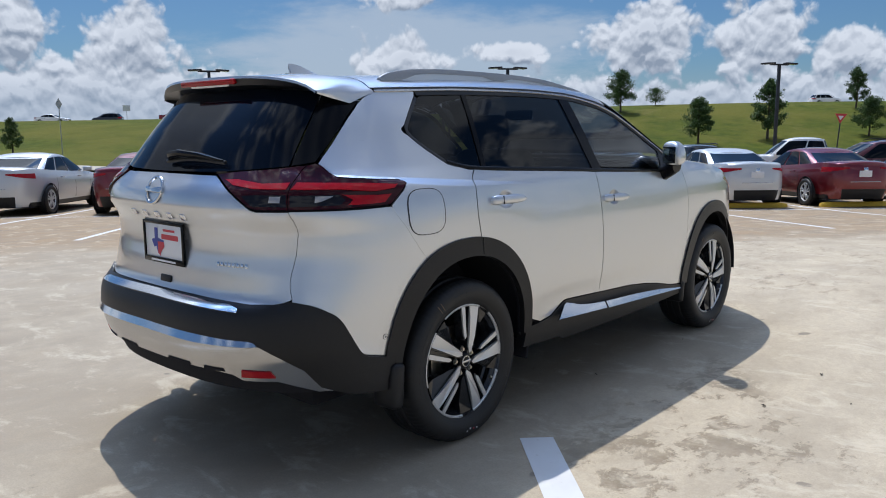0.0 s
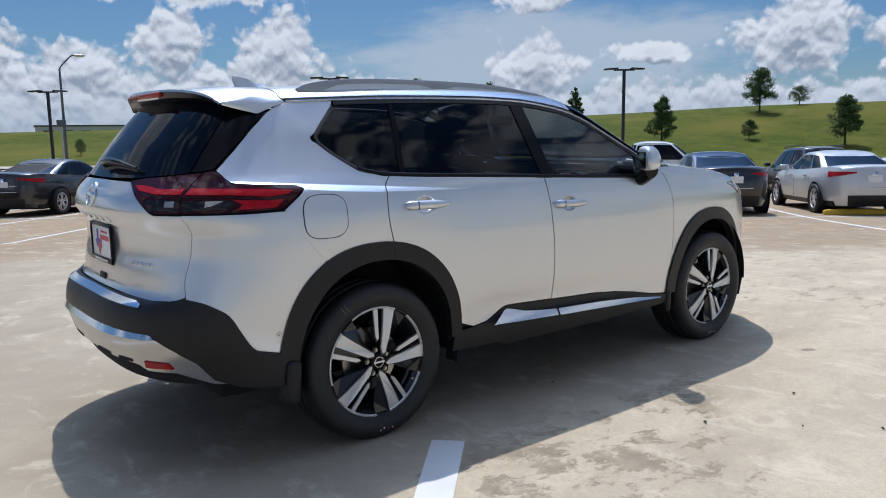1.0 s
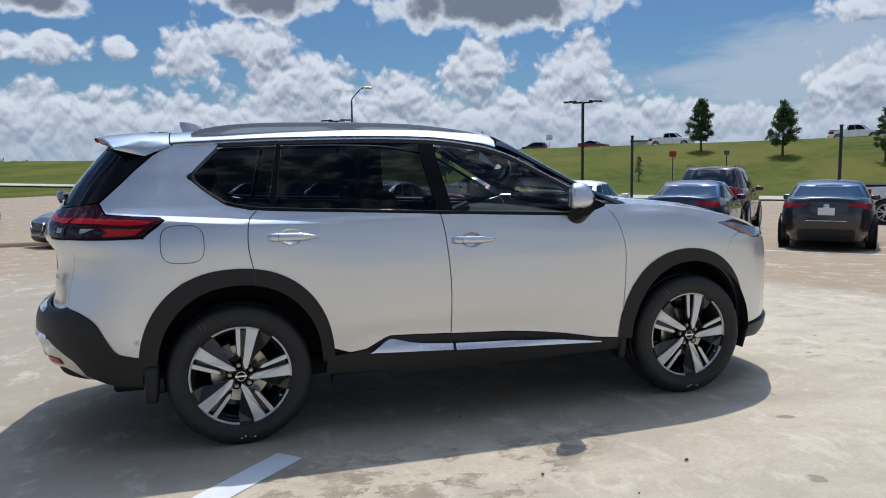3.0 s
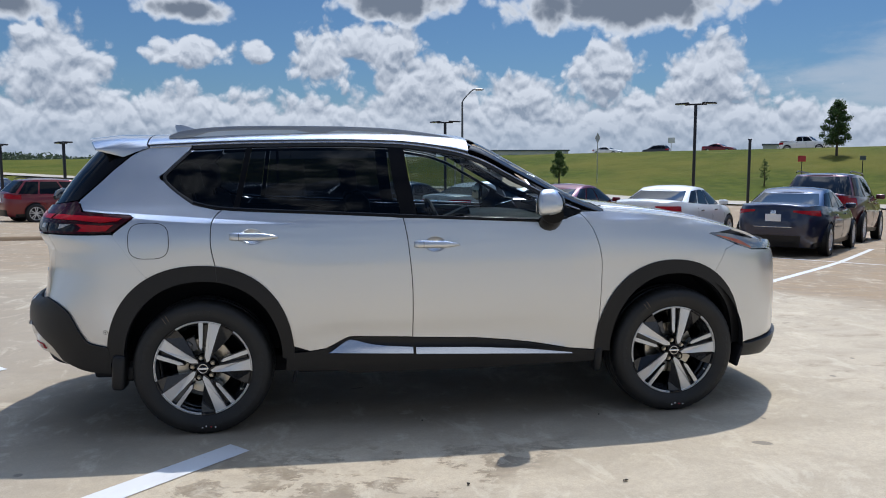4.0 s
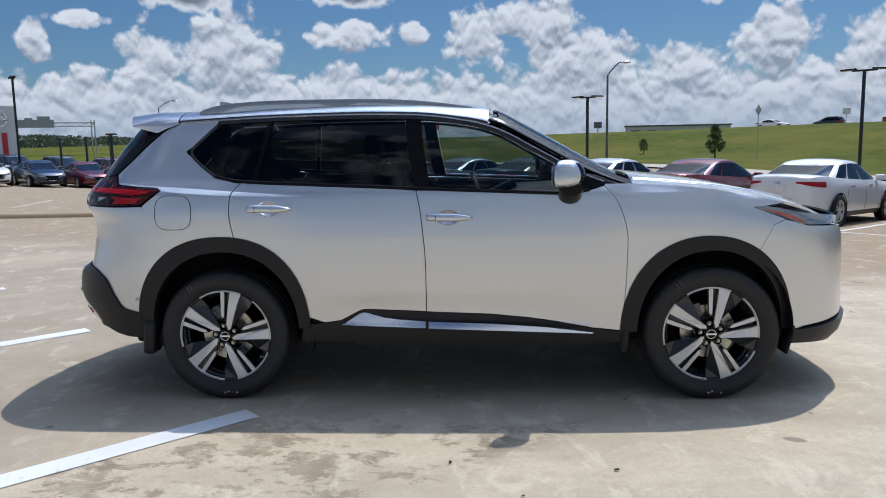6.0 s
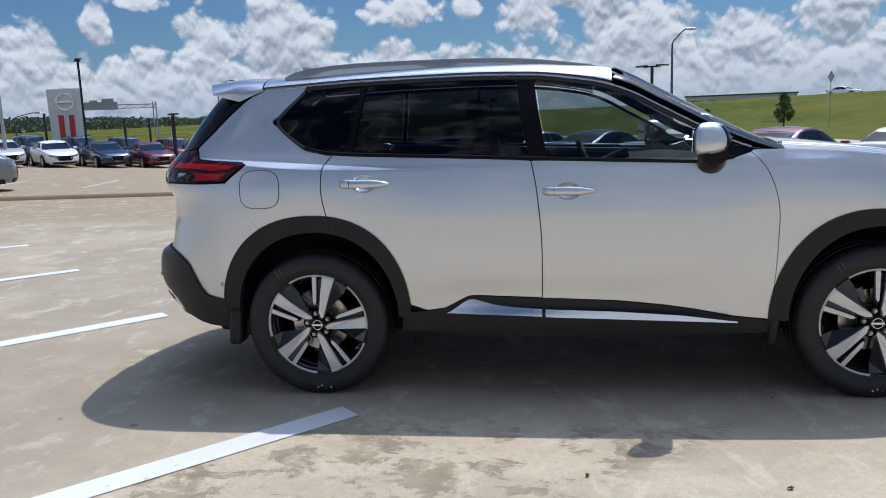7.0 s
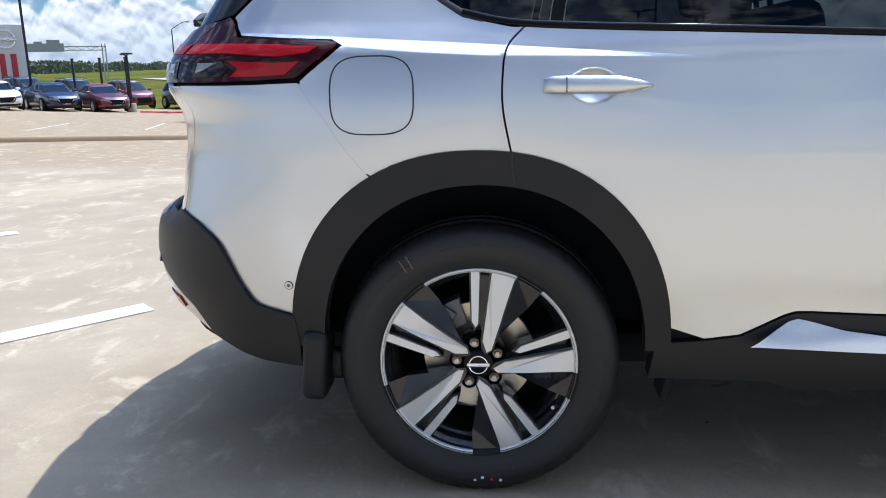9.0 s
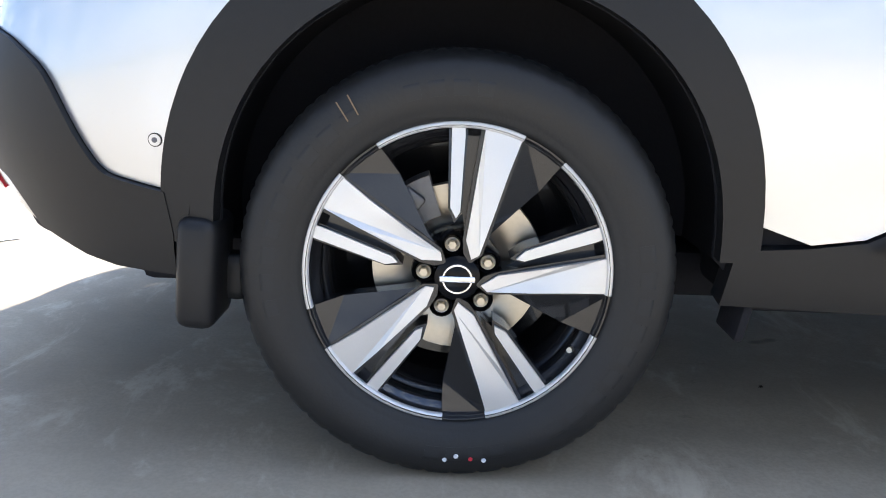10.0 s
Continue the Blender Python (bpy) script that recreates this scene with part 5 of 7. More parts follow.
o = [(mid, 0.581), (-1.366, 0.576), (-1.09, 0.578), (-1.02, 0.582), (-0.905, 0.535), (-0.80, 0.482), (-0.735, 0.402), (-0.62, 0.370), (-0.75, 0.372), (-0.959, 0.425), (-1.149, 0.430), (-1.20, 0.452), (-1.308, 0.461), (mid, 0.461)]
skid = panel("skid_plate", both(o), M["satin_chrome"], car, surface=numeric(under), depth=0.03, gap=0.001, label="satin silver lower bumper plate")
for k in (1, -1):
    o = [(-1.137, 0.480), (-0.980, 0.476), (-0.962, 0.446), (-1.150, 0.447)]
    o = o if k > 0 else [(2 * mid - p[0], p[1]) for p in o]
    panel("reflector", o, M["red_lens"], car, surface=numeric(under), off=0.005, gap=0.001, depth=0.012, pitch=0.02, label="red rear reflector")
for s in (-1.30, -1.50, -1.728, -1.928):
    panel("vent", [(s - 0.055, 0.476), (s + 0.055, 0.476), (s + 0.06, 0.464), (s - 0.06, 0.464)], M["liner"], skid, off=0.007, depth=0.004, gap=0, pitch=0.03)
o = [(mid, 0.470), (-1.308, 0.470), (-1.0, 0.44), (-0.75, 0.39), (-0.62, 0.37), (-0.62, 0.34), (-1.0, 0.385), (mid, 0.405)]
panel("valance", both(o), M["liner"], car, off=-0.075, depth=0.03, gap=0)
# tailgate trim: emblem, letters, handle, plate, wiper
def tail_point(v, z, off=0.0):
    return on_body(across(v, z), z, off)


def tail_pose(v, z, off=0.0):
    p, n = tail_point(v, z, off)
    side = Vector((0, 0, 1)).cross(n).normalized()
    up = n.cross(side)
    return Matrix.Translation(p) @ Matrix((side, up, n)).transposed().to_4x4()


m = tail_pose(0.0, 1.152, 0.004) @ pose(0, 0, 0, 90, 0, 0)
emblem = part("emblem", lathe([(0.050, -0.004), (0.053, 0.003), (0.061, 0.003), (0.064, -0.004)], 32, m, True), M["badge"], car, "round chrome emblem with a bar")
part("emblem_bar", box(0.128, 0.024, 0.010, tail_pose(0.0, 1.152, 0.006), 0.003), M["badge"], emblem)
for i, v in enumerate((-0.20, -0.10, 0.0, 0.10, 0.20)):
    part("letter_bar", box(0.034, 0.030, 0.006, tail_pose(v, 1.050, 0.003), 0.002), M["badge"], tailgate)
for i in range(8):
    part("letter_bar", box(0.013, 0.017, 0.004, tail_pose(0.375 + i * 0.0205, 0.872, 0.002), 0.001), M["badge"], tailgate)
part("tailgate_switch", box(0.085, 0.030, 0.012, tail_pose(0.02, 0.775, 0.002), 0.005), M["cladding"], tailgate)
pm = tail_pose(-0.002, 0.930, 0.014)
plate = part("number_plate", box(0.305, 0.152, 0.003, pm, 0.001), M["plate"], car, "white dealer plate in a black surround")
bm = bmesh.new()
for sx, sy, x, y in ((0.330, 0.013, 0, 0.079), (0.330, 0.024, 0, -0.082), (0.014, 0.172, -0.158, 0), (0.014, 0.172, 0.158, 0)):
    add_box(bm, sx, sy, 0.012, pm @ pose(x, y, 0.002), 0.003)
surround = part("plate_surround", bm, M["gloss_black"], plate)
part("plate_bar", box(0.20, 0.008, 0.001, pm @ pose(0, -0.083, 0.0087)), M["plate"], surround)
part("plate_bar", box(0.095, 0.010, 0.001, pm @ pose(0.045, 0.048, 0.0022)), M["ink_red"], plate)
part("plate_bar", box(0.135, 0.022, 0.001, pm @ pose(0.05, 0.020, 0.0022)), M["ink_red"], plate)
shape = bmesh.new()
state = [(-0.075, 0.055), (-0.047, 0.055), (-0.047, 0.012), (0.0, 0.004), (0.004, -0.022), (-0.026, -0.05), (-0.034, -0.066), (-0.052, -0.054), (-0.064, -0.026), (-0.082, -0.03), (-0.102, 0.002), (-0.075, 0.008)]
shape.faces.new([shape.verts.new(pm @ Vector((x, y, 0.0026))) for x, y in state])
part("plate_shape", shape, M["ink_blue"], plate)
shape = bmesh.new()
shape.faces.new([shape.verts.new(pm @ Vector((x, y, 0.0032))) for x, y in ((-0.050, -0.004), (0.0, -0.002), (0.004, -0.022), (-0.026, -0.05), (-0.034, -0.066), (-0.050, -0.052))])
part("plate_shape", shape, M["ink_red"], plate)
wiper = part("rear_wiper", tube([tail_point(0.02, 1.272, 0.015)[0], tail_point(0.05, 1.280, 0.034)[0], tail_point(0.12, 1.285, 0.040)[0], tail_point(0.24, 1.281, 0.034)[0], tail_point(0.37, 1.266, 0.022)[0]], [0.016, 0.026, 0.025, 0.018, 0.007], 10, 0.7), M["gloss_black"], car, "black rear wiper")
part("wiper_blade", tube([tail_point(0.0 + 0.38 * u, 1.262 + 0.012 * math.sin(math.pi * u), 0.014)[0] for u in np.linspace(0, 1, 8)], 0.009, 6), M["seal"], wiper)

# roof, spoiler, windscreen, bonnet
panel("roof", [(x, -0.992) for x in np.linspace(-0.30, 1.50, 40)] + [(1.52, -0.6), (1.50, 0.0), (1.52, 0.6)] + [(x, 0.992) for x in np.linspace(1.50, -0.30, 40)] + [(-0.30, 0.5), (-0.30, 0.0), (-0.30, -0.5)],
      M["silver"], car, surface=on_roof, pitch=0.06, label="silver roof", flip=True)
panel("windscreen", [(1.56, -0.9)] + [(1.54, -0.5), (1.53, 0.0), (1.54, 0.5), (1.56, 0.9), (1.75, 0.93), (2.0, 0.93), (2.20, 0.90), (2.26, 0.4), (2.28, 0.0), (2.26, -0.4), (2.20, -0.90), (2.0, -0.93), (1.75, -0.93)],
      M["clear"], car, surface=on_roof, pitch=0.06, depth=0.006, flip=True, off=-0.003)
for k in (-1, 1):
    panel("windscreen_pillar", [(1.50, k * 0.975), (1.53, k * 0.90), (1.75, k * 0.925), (2.0, k * 0.925), (2.20, k * 0.88), (2.30, k * 0.88), (2.30, k * 0.975), (2.0, k * 0.972), (1.7, k * 0.972)], M["gloss_black"], car, surface=on_roof, pitch=0.03, flip=True, gap=0.001)
panel("bonnet", [(x, -0.985) for x in np.linspace(2.27, 3.36, 30)] + [(3.40, -0.6), (3.43, 0.0), (3.40, 0.6)] + [(x, 0.985) for x in np.linspace(3.36, 2.27, 30)] + [(2.32, 0.4), (2.33, 0.0), (2.32, -0.4)],
      M["silver"], car, surface=on_hood, pitch=0.06, label="silver bonnet", flip=True)
part("cowl", box(0.20, 1.45, 0.03, pose(2.26, 0, 1.155, 0, 12, 0), 0.01), M["liner"], car)
for k in (-1, 1):
    line = [(2.30, k * 0.80), (2.7, k * 0.74), (3.2, k * 0.62)]
    ribbon("bonnet_crease", line, 0.05, M["silver"], car, surface=on_hood, off=0.006)

bm = bmesh.new()
rows = []
for i in range(33):
    q = -1 + 2 * i / 32
    k = abs(q)
    lead, _ = on_roof(-0.305, q * 0.99)
    tip_x = -0.705 + 0.125 * k ** 2.6
    side = lead.y
    tip = Vector((tip_x, side * (1 - 0.02 * k), lead.z - 0.016 - 0.004 * k))
    mid_top = (lead + tip) / 2 + Vector((0, 0, 0.010))
    end = 1 - k ** 8
    t_low = tip + Vector((0.012, 0, (-0.036 + 0.010 * k) * end - 0.006))
    under = Vector((tip_x + 0.10 + 0.05 * k, side * 0.985, tip.z - (0.062 - 0.012 * k ** 3) * end - 0.010))
    inner = Vector((-0.405 + 0.01 * k, side * 0.985, lead.z - (0.070 - 0.015 * k) * end - 0.012))
    rows.append([bm.verts.new(p) for p in (lead, mid_top, tip, tip + Vector((-0.003, 0, -0.010)), t_low, under, inner, lead - Vector((0, 0, 0.03)))])
for a, b in zip(rows, rows[1:]):
    for k in range(7):
        bm.faces.new((a[k], a[k + 1], b[k + 1], b[k]))
# rounded ends that come down to the tailgate window's corner panels
for row, mirror in ((rows[0], True), (rows[-1], False)):
    a, b, c = row[0].co, row[1].co, row[2].co
    feet = [on_body(way(x, z), z, 0.006, mirror)[0] for x, z in ((-0.290, 1.553), (-0.355, 1.530), (-0.425, 1.502))] + [Vector((-0.505, c.y * 1.02, 1.524)), Vector((c.x + 0.006, c.y, c.z - 0.012))]
    tops = [a, a.lerp(b, 0.5), b, b.lerp(c, 0.5), c]
    grid = []
    for p, q in zip(tops, feet):
        line = [p.lerp(q, t) for t in (0.0, 0.3, 0.65, 1.0)]
        out = math.copysign(0.006, p.y)
        grid.append([bm.verts.new(v + Vector((0, out * math.sin(math.pi * t), 0))) for v, t in zip(line, (0.0, 0.3, 0.65, 1.0))])
    for p, q in zip(grid, grid[1:]):
        for k in range(3):
            bm.faces.new((p[k], p[k + 1], q[k + 1], q[k]))
bmesh.ops.remove_doubles(bm, verts=bm.verts, dist=0.0005)
bmesh.ops.recalc_face_normals(bm, faces=bm.faces)
for f in bm.faces:
    f.normal_update()
    f.material_index = 1 if f.normal.z < -0.45 else 0
spoiler = part("spoiler", bm, [M["silver"], M["satin_black"]], car, "silver roof spoiler over the rear window", angle=40)
part("brake_light", box(0.020, 0.42, 0.024, pose(-0.6995, 0, on_roof(-0.305, 0)[0].z - 0.038, 0, -16, 0), 0.005), M["red_lens"], spoiler, "red high brake light")
bm = bmesh.new()
rows = []
for u in np.linspace(0, 1, 9):
    x = -0.05 - 0.19 * u
    z0 = on_roof(x, 0)[0].z - 0.004
    h = 0.008 + 0.064 * math.sin(math.pi * 0.5 * u) ** 1.4
    x2 = x - 0.02 * u
    w = 0.022 * math.sqrt(max(0.02, math.sin(math.pi * (0.06 + 0.86 * u))))
    rows.append([bm.verts.new(p) for p in ((x, -w, z0), (x2, -w * 0.35, z0 + h * 0.7), (x2, 0, z0 + h), (x2, w * 0.35, z0 + h * 0.7), (x, w, z0))])
for a, b in zip(rows, rows[1:]):
    for k in range(4):
        bm.faces.new((a[k], a[k + 1], b[k + 1], b[k]))
bm.faces.new(rows[0])
bm.faces.new(rows[-1][::-1])
part("antenna", bm, M["silver"], car, "shark fin antenna", angle=60)

# dark shell behind the panels, wheel housings and floor
for mirror in (False, True):
    o = [(mid, 0.36), (mid, 1.20), (-1.2, 1.20), (-0.80, 1.22), (-0.60, 1.20), (-0.2, 1.20), (0.1, 1.185), (1.1, 1.135), (1.9, 1.10), (2.2, 1.10), (2.6, 1.05), (3.1, 0.95), (S_FRONT, 0.84), (S_FRONT, 0.34), (3.3, 0.34)]
    o += [(p[0], p[1]) for p in arch(*ARCH_F_IN, None, None, 20)] + [(2.2, 0.33), (0.5, 0.33)] + [(p[0], p[1]) for p in arch(*ARCH_R_IN, None, None, 20)] + [(-0.55, 0.37)]
    panel("inner_shell", o, M["liner"], car, off=-0.022, depth=0.01, gap=0, pitch=0.08, mirror=mirror)
    y = 1 if mirror else -1
    for cx, cz, rad in ((0.012, 0.40, 0.462), (2.695, 0.39, 0.448)):
        bm = bmesh.new()
        add_lathe(bm, [(rad, 0.0), (rad + 0.012, 0.10), (rad + 0.004, 0.16), (rad, 0.34), (0.06, 0.36)], 28, Matrix.Translation((cx, 0, cz)) @ Matrix.Diagonal((1, 1, 1, 1)), False, radians(-4), radians(184))
        for v in bm.verts:
            v.co.y = y * (0.885 - v.co.y)
        part("wheel_housing", bm, M["liner"], car)
bm = box(3.9, 1.20, 0.10, pose(1.30, 0, 0.30), 0.02)
add_box(bm, 1.70, 1.66, 0.08, pose(1.35, 0, 0.335), 0.02)
part("underbody", bm, M["liner"], car)
part("suspension_arm", tube([(-0.05, -0.35, 0.27), (0.02, -0.76, 0.30)], 0.03, 8), M["iron"], car)
part("suspension_arm", tube([(-0.05, 0.35, 0.27), (0.02, 0.76, 0.30)], 0.03, 8), M["iron"], car)

part("engine_block", box(1.05, 1.10, 0.52, pose(2.86, 0, 0.66), 0.06), M["liner"], car)
for mirror in (False, True):
    o = [(S_FRONT - 0.40, 0.935), (S_FRONT - 0.2, 0.965), (S_FRONT, 0.975), (S_FRONT, 0.885), (S_FRONT - 0.28, 0.912)]
    panel("grille", o, M["gloss_black"], car, gap=0.001, mirror=mirror)
# unseen sheet added inside the nose to keep sun out of the car's shadow
rim = [on_body(S_FRONT - 0.95 * (1 - i / 12), 0.89, -0.03)[0] for i in range(13)]
rim = [Vector((3.15, rim[0].y, 0.93))] + rim + [Vector((p.x, -p.y, p.z)) for p in reversed(rim[:-1])] + [Vector((3.15, -rim[0].y, 0.93))]
bm = bmesh.new()
cover = bm.faces.new([bm.verts.new(p) for p in rim])
for v in [g for g in bmesh.ops.extrude_face_region(bm, geom=[cover])["geom"] if isinstance(g, bmesh.types.BMVert)]:
    v.co.z -= 0.02
part("nose_sun_stop", bm, M["liner"], car)
part("radiator_panel", box(0.05, 1.25, 0.50, pose(3.40, 0, 0.70), 0.01), M["liner"], car)
# cabin
part("cabin_floor", box(1.7, 1.42, 0.05, pose(1.35, 0, 0.45)), M["cabin"], car)
part("parcel_shelf", box(0.62, 1.30, 0.03, pose(-0.42, 0, 1.08), 0.01), M["cabin"], car)
panel("headliner", [(-0.25, -0.93), (1.45, -0.93), (1.45, 0.93), (-0.25, 0.93)], M["headliner"], car, surface=on_roof, off=-0.03, pitch=0.12, depth=0.005, flip=True)
bm = bmesh.new()
rows = []
for i in range(13):
    y = -0.78 + 1.56 * i / 12
    rows.append([bm.verts.new((x, y, z)) for x, z in ((1.62, 0.62), (1.60, 0.95), (1.63, 1.06), (1.72, 1.115), (1.95, 1.125), (2.25, 1.10), (2.28, 0.60))])
for a, b in zip(rows, rows[1:]):
    for k in range(6):
        bm.faces.new((a[k], a[k + 1], b[k + 1], b[k]))
part("dashboard", bm, M["cabin"], car)
bm = bmesh.new()
ring = [Vector((0, 0.185 * math.cos(t), 0.185 * math.sin(t))) for t in np.linspace(0, 2 * math.pi, 33)]
wm = Matrix.Translation((1.46, 0.37, 1.035)) @ pose(0, 0, 0, 0, -24, 0)
add_tube(bm, [wm @ p for p in ring], 0.016, 8, False)
add_box(bm, 0.05, 0.15, 0.11, wm, 0.02)
add_box(bm, 0.03, 0.34, 0.035, wm @ pose(0, 0, 0.01), 0.01)
add_tube(bm, [wm @ Vector((0, 0, 0)), wm @ Vector((0.25, 0, 0))], 0.035, 8)
part("steering_wheel", bm, M["leather"], car, "black steering wheel")
part("interior_mirror", box(0.03, 0.21, 0.065, pose(1.60, 0.0, 1.49, 0, 10, 0), 0.012), M["cabin"], car)


def seat(x, y, w, tall=0.62):
    bm = bmesh.new()
    add_box(bm, 0.50, w, 0.16, pose(x + 0.22, y, 0.70, 0, -6, 0), 0.05, 3)
    add_box(bm, 0.14, w, tall, pose(x - 0.06, y, 0.98, 0, -14, 0), 0.05, 3)
    ob = part("seat", bm, M["leather"], car, "dark leather car seat")
    for yy in ((y,) if w < 0.7 else (y - 0.40, y + 0.40)):
        hb = bmesh.new()
        add_box(hb, 0.10, 0.26, 0.18, pose(x - 0.170, yy, 1.385, 0, -8, 0), 0.045, 3)
        add_tube(hb, [(x - 0.14, yy - 0.06, 1.24), (x - 0.16, yy - 0.06, 1.34)], 0.008, 6)
        add_tube(hb, [(x - 0.14, yy + 0.06, 1.24), (x - 0.16, yy + 0.06, 1.34)], 0.008, 6)
        part("headrest", hb, M["leather"], ob)


seat(0.98, -0.37, 0.50)
seat(0.98, 0.37, 0.50)
seat(0.06, 0.0, 1.00, 0.58)

# wheels
TYRE_R, LIP = 0.376, 0.262


def polar_block(bm, pts, w_out, w_in, lift=None):
    """A prism over a flat outline in the wheel's plane, between two depths. Outward is -y."""
    lift = lift or (lambda x, z: 0.0)
    top = [bm.verts.new((x, -(w_out + lift(x, z)), z)) for x, z in pts]
    low = [bm.verts.new((x, -w_in, z)) for x, z in pts]
    n = len(pts)
    f = bm.faces.new(top)
    bm.faces.new(low[::-1])
    for i in range(n):
        bm.faces.new((top[i], low[i], low[(i + 1) % n], top[(i + 1) % n]))
    return f


def make_wheel(parent):
    u = LIP / 300.0
    # barrel and hub are the wheel itself
    bm = bmesh.new()
    add_lathe(bm, [(0.256, -0.008), (0.2505, 0.004), (0.247, 0.014), (0.238, 0.020), (0.235, 0.026), (0.234, 0.048), (0.226, 0.054), (0.222, 0.064), (0.216, 0.15), (0.212, 0.19), (0.15, 0.20)], 64)
    add_lathe(bm, [(0.0, 0.022), (0.060, 0.022), (0.075, 0.045), (0.078, 0.10)], 30)
    wheel = part("wheel", bm, M["wheel_dark"], parent, "five-spoke alloy wheel in black and bright metal", angle=40)
    # tyre
    prof = [(0.246, 0.030), (0.256, 0.006), (0.262, -0.004), (0.270, -0.012), (0.276, -0.013), (0.280, -0.016), (0.300, -0.0240), (0.318, -0.0262), (0.338, -0.0225), (0.350, -0.015),
            (0.3605, -0.001), (0.3665, 0.018), (0.3695, 0.045), (0.3630, 0.052), (0.3630, 0.060), (0.3705, 0.066), (0.3710, 0.100), (0.3630, 0.104), (0.3630, 0.113), (0.3710, 0.118), (0.3705, 0.150), (0.363, 0.156), (0.363, 0.164),
            (0.3695, 0.170), (0.3665, 0.195), (0.352, 0.222), (0.32, 0.240), (0.262, 0.222)]
    bm = bmesh.new()
    prof = [(r + 0.006 * step(0.27, 0.34, r), y) for r, y in prof]
    add_lathe(bm, prof, 288)
    bm.verts.ensure_lookup_table()
    k = len(prof)
    for i in range(288):
        if i % 6 == 0 or i % 6 == 3:
            for j in ((9, 10, 11, 12, 23, 24) if i % 6 == 0 else (11, 12, 23)):
                v = bm.verts[i * k + j]
                r = math.hypot(v.co.x, v.co.z)
                s = (r - (0.0032 if j > 9 else 0.0014)) / r
                v.co.x *= s
                v.co.z *= s
    for v in bm.verts:
        if v.co.z < -0.3675:
            v.co.z = -0.3675
    tyre = part("tyre", bm, M["rubber"], wheel, "black tyre with siped shoulders", angle=50)
    # raised marks on the sidewall, plain blocks
    rr, yy = [q[0] for q in prof[4:11]], [q[1] for q in prof[4:11]]
    for start, count, pitch, w in ((193, 9, 8.3, 5.2), (107, 4, 7.0, 4.6), (13, 9, 8.3, 5.2), (-73, 4, 7.0, 4.6)):
        for i in range(count):
            a0 = radians(start - i * pitch)
            bm = bmesh.new()
            ring = []
            for j in range(4):
                a = a0 - radians(w) * j / 3
                ring.append([bm.verts.new((r * math.cos(a), float(np.interp(r, rr, yy)) - d, r * math.sin(a)))
                             for r, d in ((0.302, -0.001), (0.303, 0.0004), (0.309, 0.0005), (0.315, 0.0005), (0.322, 0.0005), (0.328, 0.0004), (0.329, -0.001))])
            for a, b in zip(ring, ring[1:]):
                for j in range(6):
                    bm.faces.new((a[j], a[j + 1], b[j + 1], b[j]))
            bm.faces.new(ring[0])
            bm.faces.new(ring[-1])
            part("sidewall_mark", bm, M["rubber_letter"], tyre, angle=50)
    for a, r, mm in ((-88.5, 0.318, "plate"), (-84, 0.325, "ink_red"), (-92, 0.326, "plate"), (-80, 0.330, "plate")):
        a = radians(a)
        part("paint_dot", lathe([(0.0, -0.0005), (0.0040, -0.0005), (0.0045, 0.001)], 8, Matrix.Translation((r * math.cos(a), -0.0278 if r < 0.322 else -0.0262, r * math.sin(a)))), M[mm], tyre)

    for a in (121.5, 125.0):
        m = Matrix.Rotation(-radians(a), 4, "Y") @ pose(0.332, -0.0265, 0, 0, 0, 14)
        part("paint_streak", box(0.036, 0.0012, 0.0022, m), M["kerb"], tyre)

    def face_lift(x, z):
        r = math.hypot(x, z) / LIP
        return 0.012 * math.sin(math.pi * min(1.0, r)) - 0.006 * r

    def at(px, pz):
        return (px * u, pz * u)

    for k in range(5):
        rot = Matrix.Rotation(radians(72 * k), 4, "Y")
        turn = Matrix.Rotation(-radians(72 * k), 4, "Y")

        def arc(a, b, r, n):
            return [(r * math.cos(radians(a + (b - a) * i / n)), r * math.sin(radians(a + (b - a) * i / n))) for i in range(n + 1)]
        # bright blade, its dark carrier, thin blade, sloping dark wedge
        blade = [at(25, 40), at(40, 48)] + [at(40 + 70 * t, 48 + 226 * t) for t in (0.35, 0.7)] + arc(67.5, 81.5, 0.2585, 3) + [at(14 + 28 * t, 78 + 205 * t) for t in (0.66, 0.33)] + [at(14, 78)]
        carrier = [at(22, 30), at(46, 48)] + [at(116, 270)] + arc(66, 83, 0.255, 3)[1:] + [at(8, 80), at(10, 50)]
        bm = bmesh.new()
        polar_block(bm, carrier, 0.002, -0.052, face_lift)
        bm.transform(turn)
        spoke = part("spoke", bm, M["wheel_dark"], wheel, "black spoke with bright machined face", angle=30)
        bm = bmesh.new()
        polar_block(bm, blade, 0.006, -0.004, face_lift)
        bmesh.ops.triangulate(bm, faces=[f for f in bm.faces if len(f.verts) > 4])
        bm.transform(turn)
        part("spoke_face", bm, M["machined"], spoke, angle=30)
        thin = [at(-7, 119), at(1, 132), at(6, 272)] + arc(89.0, 93.8, 0.2555, 2) + [at(-18, 140)]
        bm = bmesh.new()
        polar_block(bm, [at(-10, 108), at(4, 128), at(10, 268)] + arc(88, 95, 0.253, 2) + [at(-22, 138)], -0.004, -0.045, face_lift)
        bm.transform(turn)
        part("spoke_rib", bm, M["wheel_dark"], spoke, angle=30)
        bm = bmesh.new()
        polar_block(bm, thin, 0.003, -0.005, face_lift)
        bm.transform(turn)
        part("spoke_face", bm, M["machined"], spoke, angle=30)
        # groove floor between the blades
        bm = bmesh.new()
        polar_block(bm, [at(4, 130), at(12, 85), at(40, 276), at(6, 272)], -0.022, -0.045)
        bm.transform(turn)
        part("spoke_groove", bm, M["wheel_dark"], spoke, angle=30)
        bm = bmesh.new()
